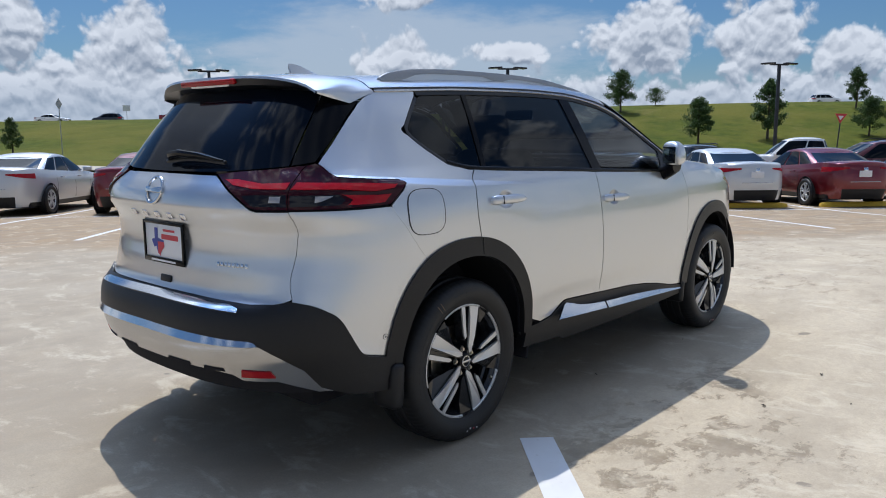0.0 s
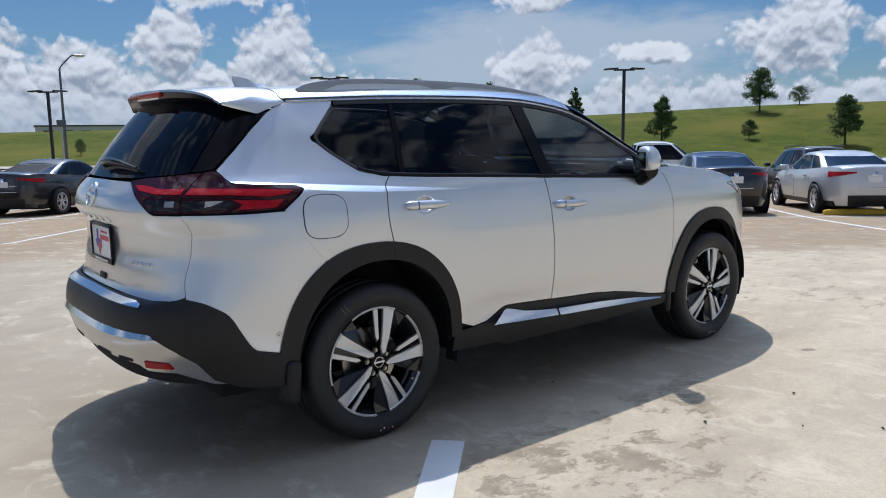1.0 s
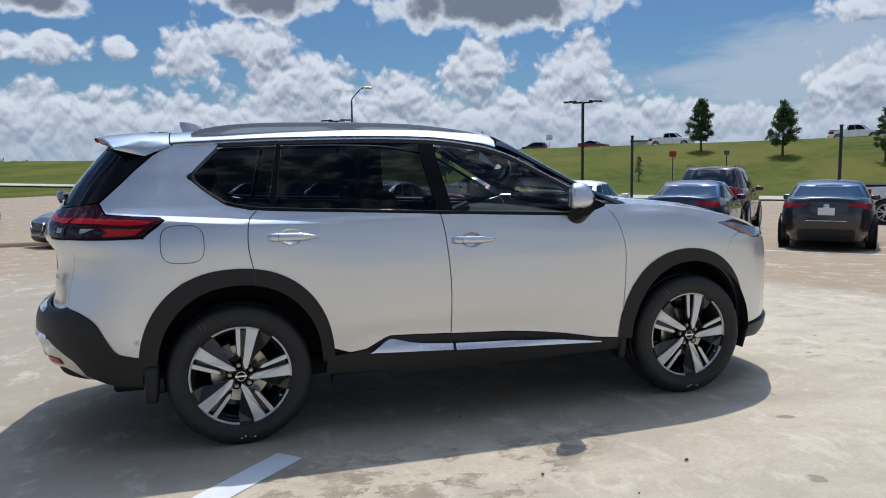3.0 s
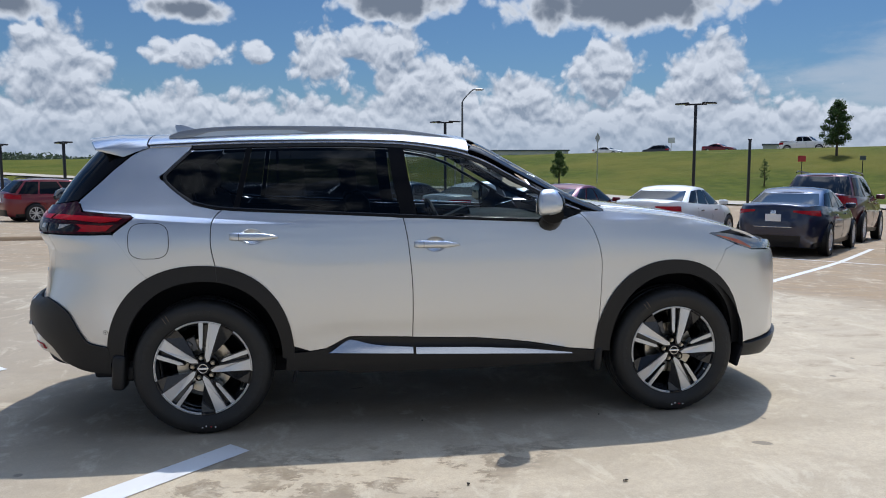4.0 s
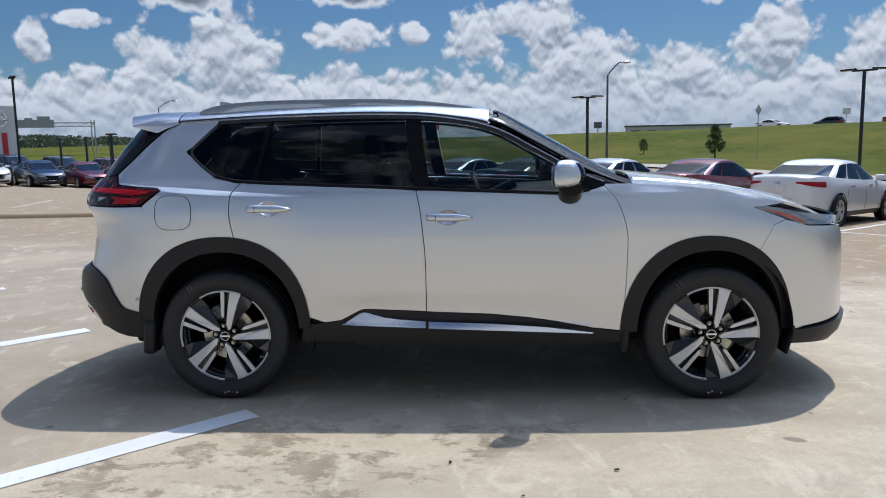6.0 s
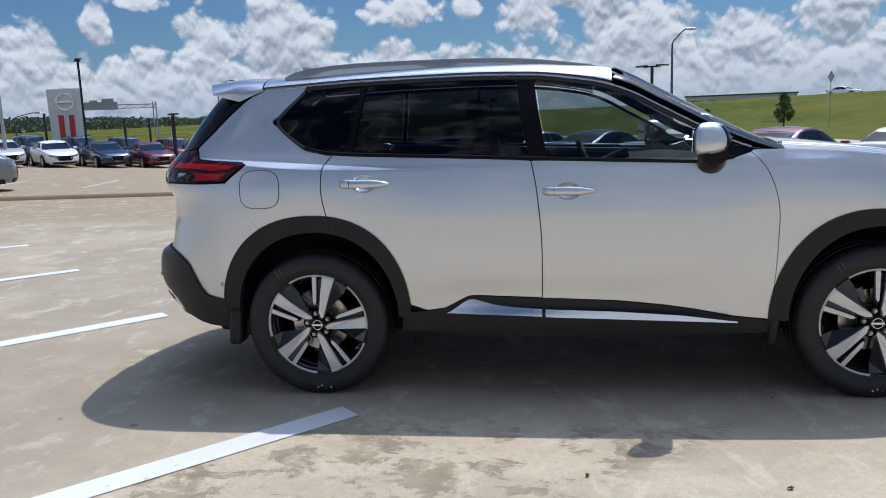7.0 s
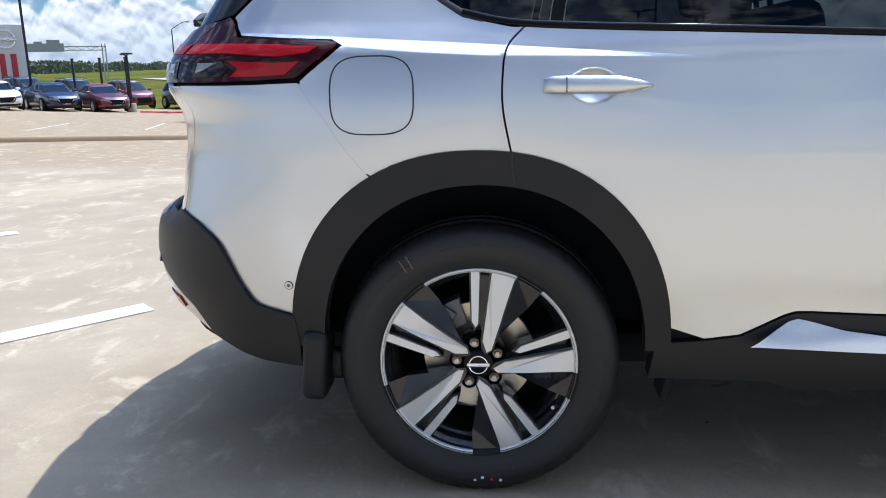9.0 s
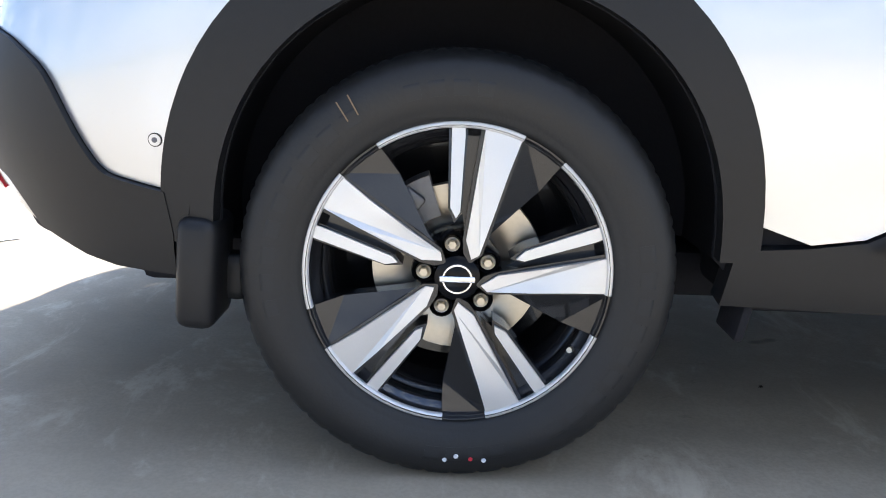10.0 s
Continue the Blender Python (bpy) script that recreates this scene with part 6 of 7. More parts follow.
        vs = [bm.verts.new((x * u, -w, z * u)) for x, z, w in ((44, 52, 0.010), (116, 276, -0.002), (150, 250, -0.006), (188, 222, -0.006), (62, 84, -0.016), (150, 170, -0.018))]
        bm.faces.new((vs[0], vs[1], vs[5], vs[4]))
        bm.faces.new((vs[1], vs[2], vs[3], vs[5]))
        low = [bm.verts.new((v.co.x, 0.05, v.co.z)) for v in vs]
        bm.faces.new((vs[0], low[0], low[4], vs[4]))
        bm.faces.new((vs[4], low[4], low[5], vs[5]))
        bm.faces.new((vs[5], low[5], low[3], vs[3]))
        bm.faces.new((vs[1], low[1], low[0], vs[0]))
        bm.transform(turn)
        part("spoke_wedge", bm, M["wheel_dark"], spoke, angle=20)
        # bright rim edge between two wedges
        bm = bmesh.new()
        add_lathe(bm, [(0.2505, 0.004), (0.2515, -0.0035), (0.2545, -0.006), (0.2605, -0.006), (0.2625, -0.003), (0.262, 0.006)], 16, turn, True, radians(67), radians(122))
        part("rim_edge", bm, M["machined"], wheel, "bright machined rim edge", angle=60)
        bm = bmesh.new()
        add_lathe(bm, [(0.2505, 0.004), (0.2525, -0.002), (0.2605, -0.003), (0.262, 0.006)], 6, turn, True, radians(50), radians(67))
        part("rim_edge", bm, M["wheel_dark"], wheel, angle=60)
        a = radians(100 + 72 * k)
        c = Matrix.Translation((0.0575 * math.cos(a), 0, 0.0575 * math.sin(a)))
        bm = bmesh.new()
        add_lathe(bm, [(0.0, -0.004), (0.0070, -0.004), (0.0080, -0.001), (0.0082, 0.02)], 6, c)
        add_lathe(bm, [(0.0082, 0.006), (0.0125, 0.004), (0.0135, 0.007), (0.0140, 0.026)], 16, c)
        nut = part("wheel_nut", bm, M["steel"], wheel, angle=30)
        bm = bmesh.new()
        add_lathe(bm, [(0.014, 0.012), (0.0185, 0.003), (0.021, 0.006), (0.023, 0.03)], 16, c)
        part("nut_well", bm, M["gloss_black"], nut, angle=40)
    cap = part("centre_cap", lathe([(0.0, -0.010), (0.030, -0.0085), (0.0385, -0.004), (0.041, 0.006), (0.043, 0.03)], 28), M["gloss_black"], wheel, "black wheel centre cap", angle=40)
    part("cap_ring", lathe([(0.0215, -0.009), (0.0225, -0.0115), (0.0255, -0.0112), (0.0265, -0.008)], 28, None, True), M["badge"], cap)
    part("cap_bar", box(0.060, 0.004, 0.011, pose(0, -0.0105, 0), 0.0015), M["badge"], cap)
    # brake behind the spokes
    part("brake_disc", lathe([(0.075, 0.075), (0.085, 0.068), (0.150, 0.068), (0.152, 0.080), (0.085, 0.085)], 40), M["steel"], wheel, angle=40)
    bm = bmesh.new()
    add_lathe(bm, [(0.100, 0.052), (0.172, 0.052), (0.176, 0.09), (0.10, 0.10)], 10, Matrix.Rotation(0.0, 4, "Y"), True, radians(108), radians(158))
    add_box(bm, 0.05, 0.04, 0.03, pose(-0.085, 0.06, 0.125, 0, 35, 0), 0.006)
    part("brake_caliper", bm, M["iron"], wheel, angle=40)
    a = radians(-32)
    part("valve", tube([(0.232 * math.cos(a), -0.002, 0.232 * math.sin(a)), (0.243 * math.cos(a), 0.02, 0.243 * math.sin(a))], 0.005, 8), M["steel"], wheel)
    return wheel


first = make_wheel(car)
first.matrix_basis = pose(0, -0.878, 0.358)
for x, y, z, turn in ((2.705, -0.878, 0, -40), (0, 0.878, 180, 20), (2.705, 0.878, 180, 50)):
    w = copy_thing(first, pose(x, y, 0.358, 0, 0, z))
    w.parent = car

# ---- parked cars ----
CAR_KINDS = {
    "sedan": dict(L=4.85, W=1.85, H=1.45, r=0.335, base=2.80, low=0.20, belt=0.97,
                  deck=curve((-2.425, 0.93), (-2.36, 1.035), (-2.0, 1.065), (-1.3, 1.03), (0.0, 0.975), (1.0, 0.945), (1.7, 0.86), (2.2, 0.75), (2.425, 0.60)),
                  glass=(-1.93, 1.22, -0.92, 0.30), side=((0.12, 0.30), (0.325, 0.555), (0.58, 0.86)), tail=(0.845, 0.965), head=(0.63, 0.73)),
    "suv": dict(L=4.65, W=1.86, H=1.68, r=0.36, base=2.70, low=0.24, belt=1.08,
                deck=curve((-2.325, 1.00), (-2.26, 1.10), (-1.5, 1.11), (0.0, 1.07), (1.1, 1.06), (1.8, 0.99), (2.15, 0.86), (2.325, 0.66)),
                glass=(-2.22, 1.40, -1.72, 0.42), side=((0.075, 0.26), (0.28, 0.535), (0.56, 0.84)), tail=(0.88, 1.08), head=(0.74, 0.90)),
    "pickup": dict(L=5.75, W=2.0, H=1.92, r=0.41, base=3.60, low=0.34, belt=1.22,
                   deck=curve((-2.875, 1.10), (-2.84, 1.22), (-1.0, 1.24), (0.0, 1.22), (1.3, 1.20), (2.3, 1.12), (2.75, 1.0), (2.875, 0.70)),
                   glass=(-1.02, 1.42, -0.78, 0.62), side=((0.07, 0.40), (0.43, 0.86)), tail=(0.86, 1.16), head=(0.80, 1.02)),
}
ROW = "cars parked in rows in the lot"


def car_wheel(parent, r, w, m):
    bm = bmesh.new()
    add_lathe(bm, [(0.0, 0.012), (r * 0.16, 0.006), (r * 0.20, 0.03)], 12)
    add_lathe(bm, [(r * 0.70, 0.010), (r * 0.66, 0.004), (r * 0.62, 0.03), (r * 0.58, 0.12), (0.0, 0.12)], 28)
    for k in range(10):
        t = Matrix.Rotation(radians(36 * k + (6 if k % 2 else -6)), 4, "Y")
        add_box(bm, r * 0.50, 0.03, r * 0.085, t @ pose(r * 0.42, 0.022, 0), 0.004, 1)
    for f in bm.faces:
        f.material_index = 1 if f.calc_center_median().y > 0.045 else 0
    wheel = part("wheel", bm, [M["machined"], M["wheel_dark"]], parent, angle=40)
    wheel.matrix_basis = m
    part("tyre", lathe([(r * 0.66, 0.03), (r * 0.72, 0.0), (r * 0.86, -0.012), (r * 0.97, 0.004), (r, 0.03), (r, w - 0.03), (r * 0.96, w), (r * 0.66, w)], 32), M["rubber"], wheel, angle=50)
    return wheel


def make_car(kind, coat, label, group=ROW):
    K = CAR_KINDS[kind]
    L, W, H, r, low, deck = K["L"], K["W"], K["H"], K["r"], K["low"], K["deck"]
    root = empty("parked_car" if kind != "pickup" else "pickup_truck", Matrix(), label, "car" if kind != "pickup" else "pickup", group)
    mat = M[coat]
    N = 96
    widths = curve((0.0, 0.93), (0.25, 0.985), (0.55, 1.0), (0.8, 0.985), (1.0, 0.93))
    ends = curve((0.0, 0.965), (0.3, 0.995), (0.6, 1.0), (1.0, 0.985))

    def hull(t, k):
        """The lower body: t round it (0 the nose, pi the tail), k from sill to deck."""
        c, s = math.cos(t), math.sin(t)
        x = L / 2 * math.copysign(abs(c) ** 0.42, c)
        y = W / 2 * math.copysign(abs(s) ** 0.36, s)
        nip = 1 - 0.10 * (abs(x) / (L / 2)) ** 4
        top = deck(x)
        return Vector((x * ends(k), y * widths(k) * nip, low + (top - low) * k))

    def level(t, z):
        c = math.cos(t)
        x = L / 2 * math.copysign(abs(c) ** 0.42, c)
        return (z - low) / (deck(x) - low)

    def hull_patch(name, t0, t1, z0, z1, m, off, n=8, parent=root, slant=0.0, label="", taper=0.0, vee=0.0):
        bm = bmesh.new()
        rows = []
        for i in range(n + 1):
            t = t0 + (t1 - t0) * i / n
            row = []
            for j in range(4):
                low_z = z0 + taper * (i / n) ** 1.5 + vee * abs(2 * i / n - 1) ** 1.4
                z = low_z + (z1 - low_z) * j / 3 + slant * i / n
                p = hull(t, level(t, z))
                d = Vector((p.x / (L / 2) ** 2 * 2.2, p.y / (W / 2) ** 2, 0)).normalized()
                if abs(p.y) > W * 0.40 and abs(p.x) < L * 0.44:
                    d = Vector((0, math.copysign(1, p.y), 0))
                row.append(bm.verts.new(p + d * off))
            rows.append(row)
        for a, b in zip(rows, rows[1:]):
            for j in range(3):
                bm.faces.new((a[j], a[j + 1], b[j + 1], b[j]))
        r_ = bmesh.ops.extrude_face_region(bm, geom=bm.faces[:])
        for v in r_["geom"]:
            if isinstance(v, bmesh.types.BMVert):
                v.co = Vector((v.co.x * (1 - 0.012), v.co.y * (1 - 0.02), v.co.z))
        return part(name, bm, m, parent, label, angle=50)

    # body
    bm = bmesh.new()
    ks = (0.0, 0.12, 0.3, 0.5, 0.68, 0.84, 0.95, 1.0)
    rings = []
    for k in ks:
        rings.append([bm.verts.new(hull(2 * math.pi * i / N, k)) for i in range(N)])
    for a, b in zip(rings, rings[1:]):
        for i in range(N):
            bm.faces.new((a[i], a[(i + 1) % N], b[(i + 1) % N], b[i]))
    top = rings[-1]
    span = []
    for i in range(1, N // 2):
        p, q = top[i], top[N - i]
        row = [p]
        for f in (0.06, 0.2, 0.5, 0.8, 0.94):
            c = p.co.lerp(q.co, f)
            c.z += 0.05 * (1 - abs(2 * f - 1) ** 2.5) + 0.01
            row.append(bm.verts.new(c))
        span.append(row + [q])
    for a, b in zip(span, span[1:]):
        for j in range(6):
            bm.faces.new((a[j], a[j + 1], b[j + 1], b[j]))
    bm.faces.new([top[0]] + span[0])
    bm.faces.new([top[N // 2]] + span[-1][::-1])
    bm.faces.new(rings[0][::-1])
    part("body", bm, mat, root, angle=50)
    # glasshouse
    xb0, xb1, xt0, xt1 = K["glass"]
    zb = K["belt"] - 0.03
    arched = 0.075 if kind == "sedan" else 0.04

    def house(t, f):
        c, s = math.cos(t), math.sin(t)
        e0, e1 = xb0 + (xt0 - xb0) * f, xb1 + (xt1 - xb1) * f
        cx, hl = (e0 + e1) / 2, (e1 - e0) / 2
        hw = W / 2 * (0.93 - 0.20 * f - 0.03 * f * f)
        u = math.copysign(abs(c) ** 0.40, c)
        x = cx + hl * u
        y = hw * math.copysign(abs(s) ** 0.34, s)
        z = zb + (H - 0.055 - zb) * (f + 0.10 * f * (1 - f)) - arched * f * u * u
        return Vector((x, y, z))
    bm = bmesh.new()
    rings = [[bm.verts.new(house(2 * math.pi * i / N, f)) for i in range(N)] for f in (0.0, 0.2, 0.4, 0.6, 0.8, 0.94, 1.0)]
    for a, b in zip(rings, rings[1:]):
        for i in range(N):
            bm.faces.new((a[i], a[(i + 1) % N], b[(i + 1) % N], b[i]))
    span = []
    top = rings[-1]
    for i in range(1, N // 2):
        p, q = top[i], top[N - i]
        row = [p]
        for f in (0.08, 0.25, 0.5, 0.75, 0.92):
            c = p.co.lerp(q.co, f)
            u = (p.co.x - xt0) / (xt1 - xt0)
            c.z += 0.055 * (1 - abs(2 * f - 1) ** 3) * max(0.25, 1 - abs(2 * u - 1) ** 3)
            row.append(bm.verts.new(c))
        span.append(row + [q])
    for a, b in zip(span, span[1:]):
        for j in range(6):
            bm.faces.new((a[j], a[j + 1], b[j + 1], b[j]))
    bm.faces.new([top[0]] + span[0])
    bm.faces.new([top[N // 2]] + span[-1][::-1])
    part("roof", bm, mat, root, angle=50)

    def pane(name, fn, n, off):
        bm = bmesh.new()
        rows = []
        for i in range(n + 1):
            row = []
            for j in range(7):
                p, d = fn(i / n, j / 6)
                row.append(bm.verts.new(p + d * off))
            rows.append(row)
        for a, b in zip(rows, rows[1:]):
            for j in range(6):
                bm.faces.new((a[j], a[j + 1], b[j + 1], b[j]))
        return part(name, bm, M["dark_glass"], root, smooth=True)

    def end_fn(sign, margin):
        def fn(u, f):
            f = 0.10 + 0.82 * f
            y = (2 * u - 1) * margin
            s = max(-1, min(1, y))
            t = math.asin(math.copysign(abs(s) ** (1 / 0.34), s))
            p = house(t if sign > 0 else math.pi - t, f)
            return p, Vector((sign, 0, 0.6)).normalized()
        return fn
    pane("windscreen", end_fn(1, 0.92), 14, 0.012)
    pane("rear_window", end_fn(-1, 0.86), 14, 0.012)
    for sgn in (1, -1):
        for ga, gb in K["side"]:
            def fn(u, f, ga=ga, gb=gb, sgn=sgn):
                f = 0.07 + 0.80 * f
                g = ga + (gb - ga) * u
                c = 2 * g - 1
                t = math.acos(math.copysign(abs(c) ** (1 / 0.40), c))
                p = house(sgn * t, f)
                return p, Vector((0, sgn, 0.25)).normalized()
            pane("side_window", fn, 8, 0.010)
        # mirror, handles, door joints
        part("mirror", box(0.11, 0.22, 0.12, pose(xb1 - 0.40, sgn * (W / 2 + 0.005), K["belt"] + 0.055, 0, 0, 0), 0.035, 3), mat, root)
        for fx in (-0.72, 0.30):
            part("door_handle", box(0.22, 0.03, 0.03, pose(fx, sgn * (W / 2 - 0.004), K["belt"] - 0.12), 0.012), M["badge"] if coat in ("white", "pearl") else mat, root)
        for fx in (-0.98, 0.06, 1.04) if kind != "pickup" else (-0.70, 0.35, 1.35):
            t0, t1 = (sgn * math.acos(math.copysign(abs(2 * x / L) ** (1 / 0.42), x)) for x in (fx - 0.005, fx + 0.005))
            hull_patch("door_joint", t0, t1, low + 0.14, K["belt"] - 0.06, M["seal"], 0.003, 1)
        # lamps
        a = math.pi
        hull_patch("tail_light", sgn * (a - 0.95), sgn * (a - 0.13), K["tail"][0], K["tail"][1], M["red_lens"], 0.012, parent=root, taper=0.085 if kind == "sedan" else 0.05)
        hull_patch("headlight", sgn * 0.70, sgn * 0.16, K["head"][0], K["head"][1], M["headlight"], 0.012, parent=root, slant=-0.05)
        hull_patch("sill", sgn * 0.75, sgn * (a - 0.75), low, low + 0.10, M["cladding"], 0.004, 14)
        for x in (K["base"] / 2, -K["base"] / 2):
            part("wheel_arch", lathe([(r + 0.055, 0.0), (r + 0.05, 0.02), (0.0, 0.02)] if sgn < 0 else [(r + 0.055, 0.0), (r + 0.05, -0.02), (0.0, -0.02)], 28, pose(x, sgn * (W / 2 + 0.004), r)), M["liner"], root)
            m = pose(x, sgn * (W / 2 + 0.014), r, 0, 0, 0 if sgn < 0 else 180)
            car_wheel(root, r, 0.21, m)
    hull_patch("rear_bumper", math.pi - 0.30, math.pi + 0.30, low, low + 0.24, M["cladding"], 0.010, 12)
    hull_patch("grille", -0.16, 0.16, 0.36 if kind != "pickup" else 0.62, 0.66 if kind != "pickup" else 0.98, M["gloss_black"], 0.014, 8, vee=0.20 if kind == "sedan" else 0.06)
    hull_patch("air_intake", -0.45, 0.45, low + 0.02, low + 0.13, M["cladding"], 0.012, 10)
    if kind == "sedan":
        bm = bmesh.new()
        zs = ((-0.42, 0.67), (-0.30, 0.50), (-0.16, 0.39), (0.16, 0.39), (0.30, 0.50), (0.42, 0.67))
        add_tube(bm, [(L / 2 + 0.006 - abs(y) * 0.05, y, z) for y, z in zs], 0.016, 6)
        part("grille_trim", bm, M["chrome"], root)
        part("trim_strip", box(0.012, 0.75, 0.014, pose(-L / 2 - 0.010, 0, 0.615), 0.004), M["badge"], root)
    part("number_plate", box(0.010, 0.31, 0.15, pose(-L / 2 * 0.995 - 0.012, 0, K["tail"][0] - 0.04 if kind != "pickup" else 0.62, 0, -3, 0), 0.003), M["plate"], root)
    part("emblem", box(0.008, 0.11, 0.09, pose(-L / 2 - 0.004, 0, K["tail"][1] - 0.05, 0, 8, 0), 0.004), M["badge"], root)
    part("underbody", box(L * 0.86, W * 0.80, 0.10, pose(0, 0, low + 0.02)), M["liner"], root)
    if kind == "pickup":
        part("bed_floor", box(1.62, 1.62, 0.02, pose(-1.92, 0, 1.298), 0.004), M["liner"], root)
        part("bumper", box(0.16, 1.85, 0.17, pose(-2.92, 0, 0.56), 0.04), M["chrome"], root)
        part("tailgate_handle", box(0.02, 0.24, 0.09, pose(-2.885, 0, 1.09), 0.008), M["cladding"], root)
    if kind == "suv":
        for sgn in (1, -1):
            part("roof_rail", tube([(-1.6, sgn * 0.60, H - 0.03), (-1.45, sgn * 0.60, H + 0.015), (0.1, sgn * 0.60, H + 0.015), (0.30, sgn * 0.60, H - 0.03)], 0.018, 6), M["satin_black"], root)
    return root


made_cars = {}


def park(kind, coat, a, b, heading, label, group=ROW, size=1.0):
    """Stands a car on the ground at a, b with its nose to the heading."""
    p = ab(a, b, rise(a, b))
    e = 0.9
    h = radians(heading)
    fx, fy = math.cos(h), math.sin(h)

    def z_at(x, y):
        return rise((x + y) * R2, (y - x) * R2)
    pitch = math.atan2(z_at(p.x + fx * e, p.y + fy * e) - z_at(p.x - fx * e, p.y - fy * e), 2 * e)
    m = Matrix.Translation(p) @ Matrix.Rotation(h, 4, "Z") @ Matrix.Rotation(-pitch, 4, "Y") @ Matrix.Scale(size, 4)
    key = (kind, coat)
    if key not in made_cars:
        made_cars[key] = make_car(kind, coat, label, group)
        made_cars[key].matrix_basis = m
        return made_cars[key]
    return tagged(copy_thing(made_cars[key], m), label, group=group)


for kind, coat, b, label in (
        ("sedan", "red", -11.5, "dark red sedan parked nose out with a dealer plate"), ("sedan", "pearl", -8.85, "silver sedan parked behind a yellow wheel stop"),
        ("sedan", "black", -5.9, "black sedan with red tail lights parked in a row"), ("sedan", "black", -2.95, "black sedan with a white dealer plate"),
        ("sedan", "navy", 0.0, "dark navy sedan seen from its tail"), ("sedan", "white", 2.95, "white sedan with red tail lights"),
        ("sedan", "red", 5.9, "dark red sedan beside a white one"), ("sedan", "pearl", 8.85, "silver white sedan with black lower bumper"),
        ("sedan", "black", 11.8, "black sedan parked further along the row"), ("sedan", "grey", 14.75, "grey sedan with dark windows"), ("sedan", "black", -14.75, "black sedan at the end of the row")):
    park(kind, coat, 16.3, b, 45, label)
park("sedan", "grey", 10.33, 13.0, 211, "grey sedan parked nose towards the lot")
park("suv", "red", 12.3, 26.1, 38, "red crossover with black lower trim")
park("suv", "maroon", 22.0, 0.3, 45, "dark maroon large SUV behind the row of sedans", size=1.13)
park("pickup", "white", 30.0, -6.6, 312, "white crew cab pickup truck", size=1.12)
park("pickup", "white", 29.7, -18.3, 112, "white crew cab pickup truck with a dark window")
park("suv", "maroon", 24.6, -18.6, 120, "dark red crossover beyond the sedans")
park("suv", "black", 23.2, -10.5, 45, "black crossover behind the silver sedan")


def west(w, u):
    """Lot coordinates of a place in the western rows: w away from the car, u across."""
    x, y = 1.15 + 0.8526 * u - 0.5225 * w, -4.6 + 0.5225 * u + 0.8526 * w
    return (x + y) * R2, (y - x) * R2


for kind, coat, w, u, label in (("sedan", "pearl", 48.5, -4.41, "silver sedan facing the lot"), ("sedan", "white", 48.5, -1.86, "white sedan facing the lot with a black grille"),
                                ("sedan", "navy", 48.5, 0.76, "navy blue sedan with a chrome grille edge"), ("sedan", "red", 48.5, 3.14, "red sedan facing the lot")):
    park(kind, coat, *west(w, u), 316, label, "sedans facing the lot")
for kind, coat, w, u, label in (("suv", "black", 54.5, -3.3, "black crossover behind the sedans"), ("suv", "navy", 54.5, -0.5, "dark blue crossover behind the sedans"), ("suv", "black", 54.5, 2.2, "black SUV behind the sedans"),
                                ("suv", "red", 55.0, 5.2, "red crossover at the row's end"), ("suv", "navy", 54.0, 8.6, "dark blue off-roader apart from the row")):
    park(kind, coat, *west(w, u), 318, label, "cars behind the facing row")
park("suv", "grey", *west(25.2, -4.3), 36, "grey crossover parked across the stalls")
for kind, coat, bearing, h, label in (("sedan", "white", 70.0, 315, "white car on the highway crest"), ("sedan", "red", 62.4, 315, "red car on the highway crest"),
                                      ("pickup", "white", 57.0, 315, "white pickup truck on the highway"), ("pickup", "white", 45.4, 315, "white pickup on the highway above the bank"),
                                      ("suv", "white", 17.0, 315, "white vehicle on the highway"), ("suv", "black", 66.6, 135, "dark car on the highway crest")):
    # where the bearing from the lot meets the highway's lanes
    lane = 112.0 if h == 315 else 121.0
    turn = radians(bearing - 45)
    park(kind, coat, lane, -4.3 + (lane + 2.9) * math.tan(turn), h, label, "cars on the highway")

# ---- markings, kerbs and wheel stops ----
def stripe(a0, b0, a1, b1, w, lift=-0.006):
    d = Vector((a1 - a0, b1 - b0))
    n = max(2, int(d.length / 0.25))
    side = Vector((-d.y, d.x)).normalized() * (w / 2)
    verts, faces = [], []
    for i in range(n + 1):
        a, b = a0 + d.x * i / n, b0 + d.y * i / n
        for k in (-1, 1):
            aa, bb = a + k * side.x, b + k * side.y
            verts.append(ab(aa, bb, rise(aa, bb) + lift))
    for i in range(n):
        faces.append((2 * i, 2 * i + 1, 2 * i + 3, 2 * i + 2))
    return tagged(mesh_object("stall_line", verts, faces, M["marking"]), "worn white painted stall line on concrete", "stall line", "painted stall lines", "structure")


for b in (-0.95, 1.745, 4.42, 7.1, 9.78, -3.63):
    if b != -3.63:
        stripe(-0.65, b, -7.0, b - 0.02, 0.155)
for k in range(-6, 6):
    stripe(7.9, -1.37 + 2.96 * k, 13.38, -1.37 + 2.96 * k, 0.11)
    stripe(13.52, -1.37 + 2.96 * k, 17.5, -1.37 + 2.96 * k, 0.11)
stripe(13.45, -20, 13.45, 17.5, 0.11)
for u in (-4.6, -1.6, 1.4, 4.4):
    stripe(*west(26.0, u - 1.7), *west(31.0, u - 0.5), 0.06)


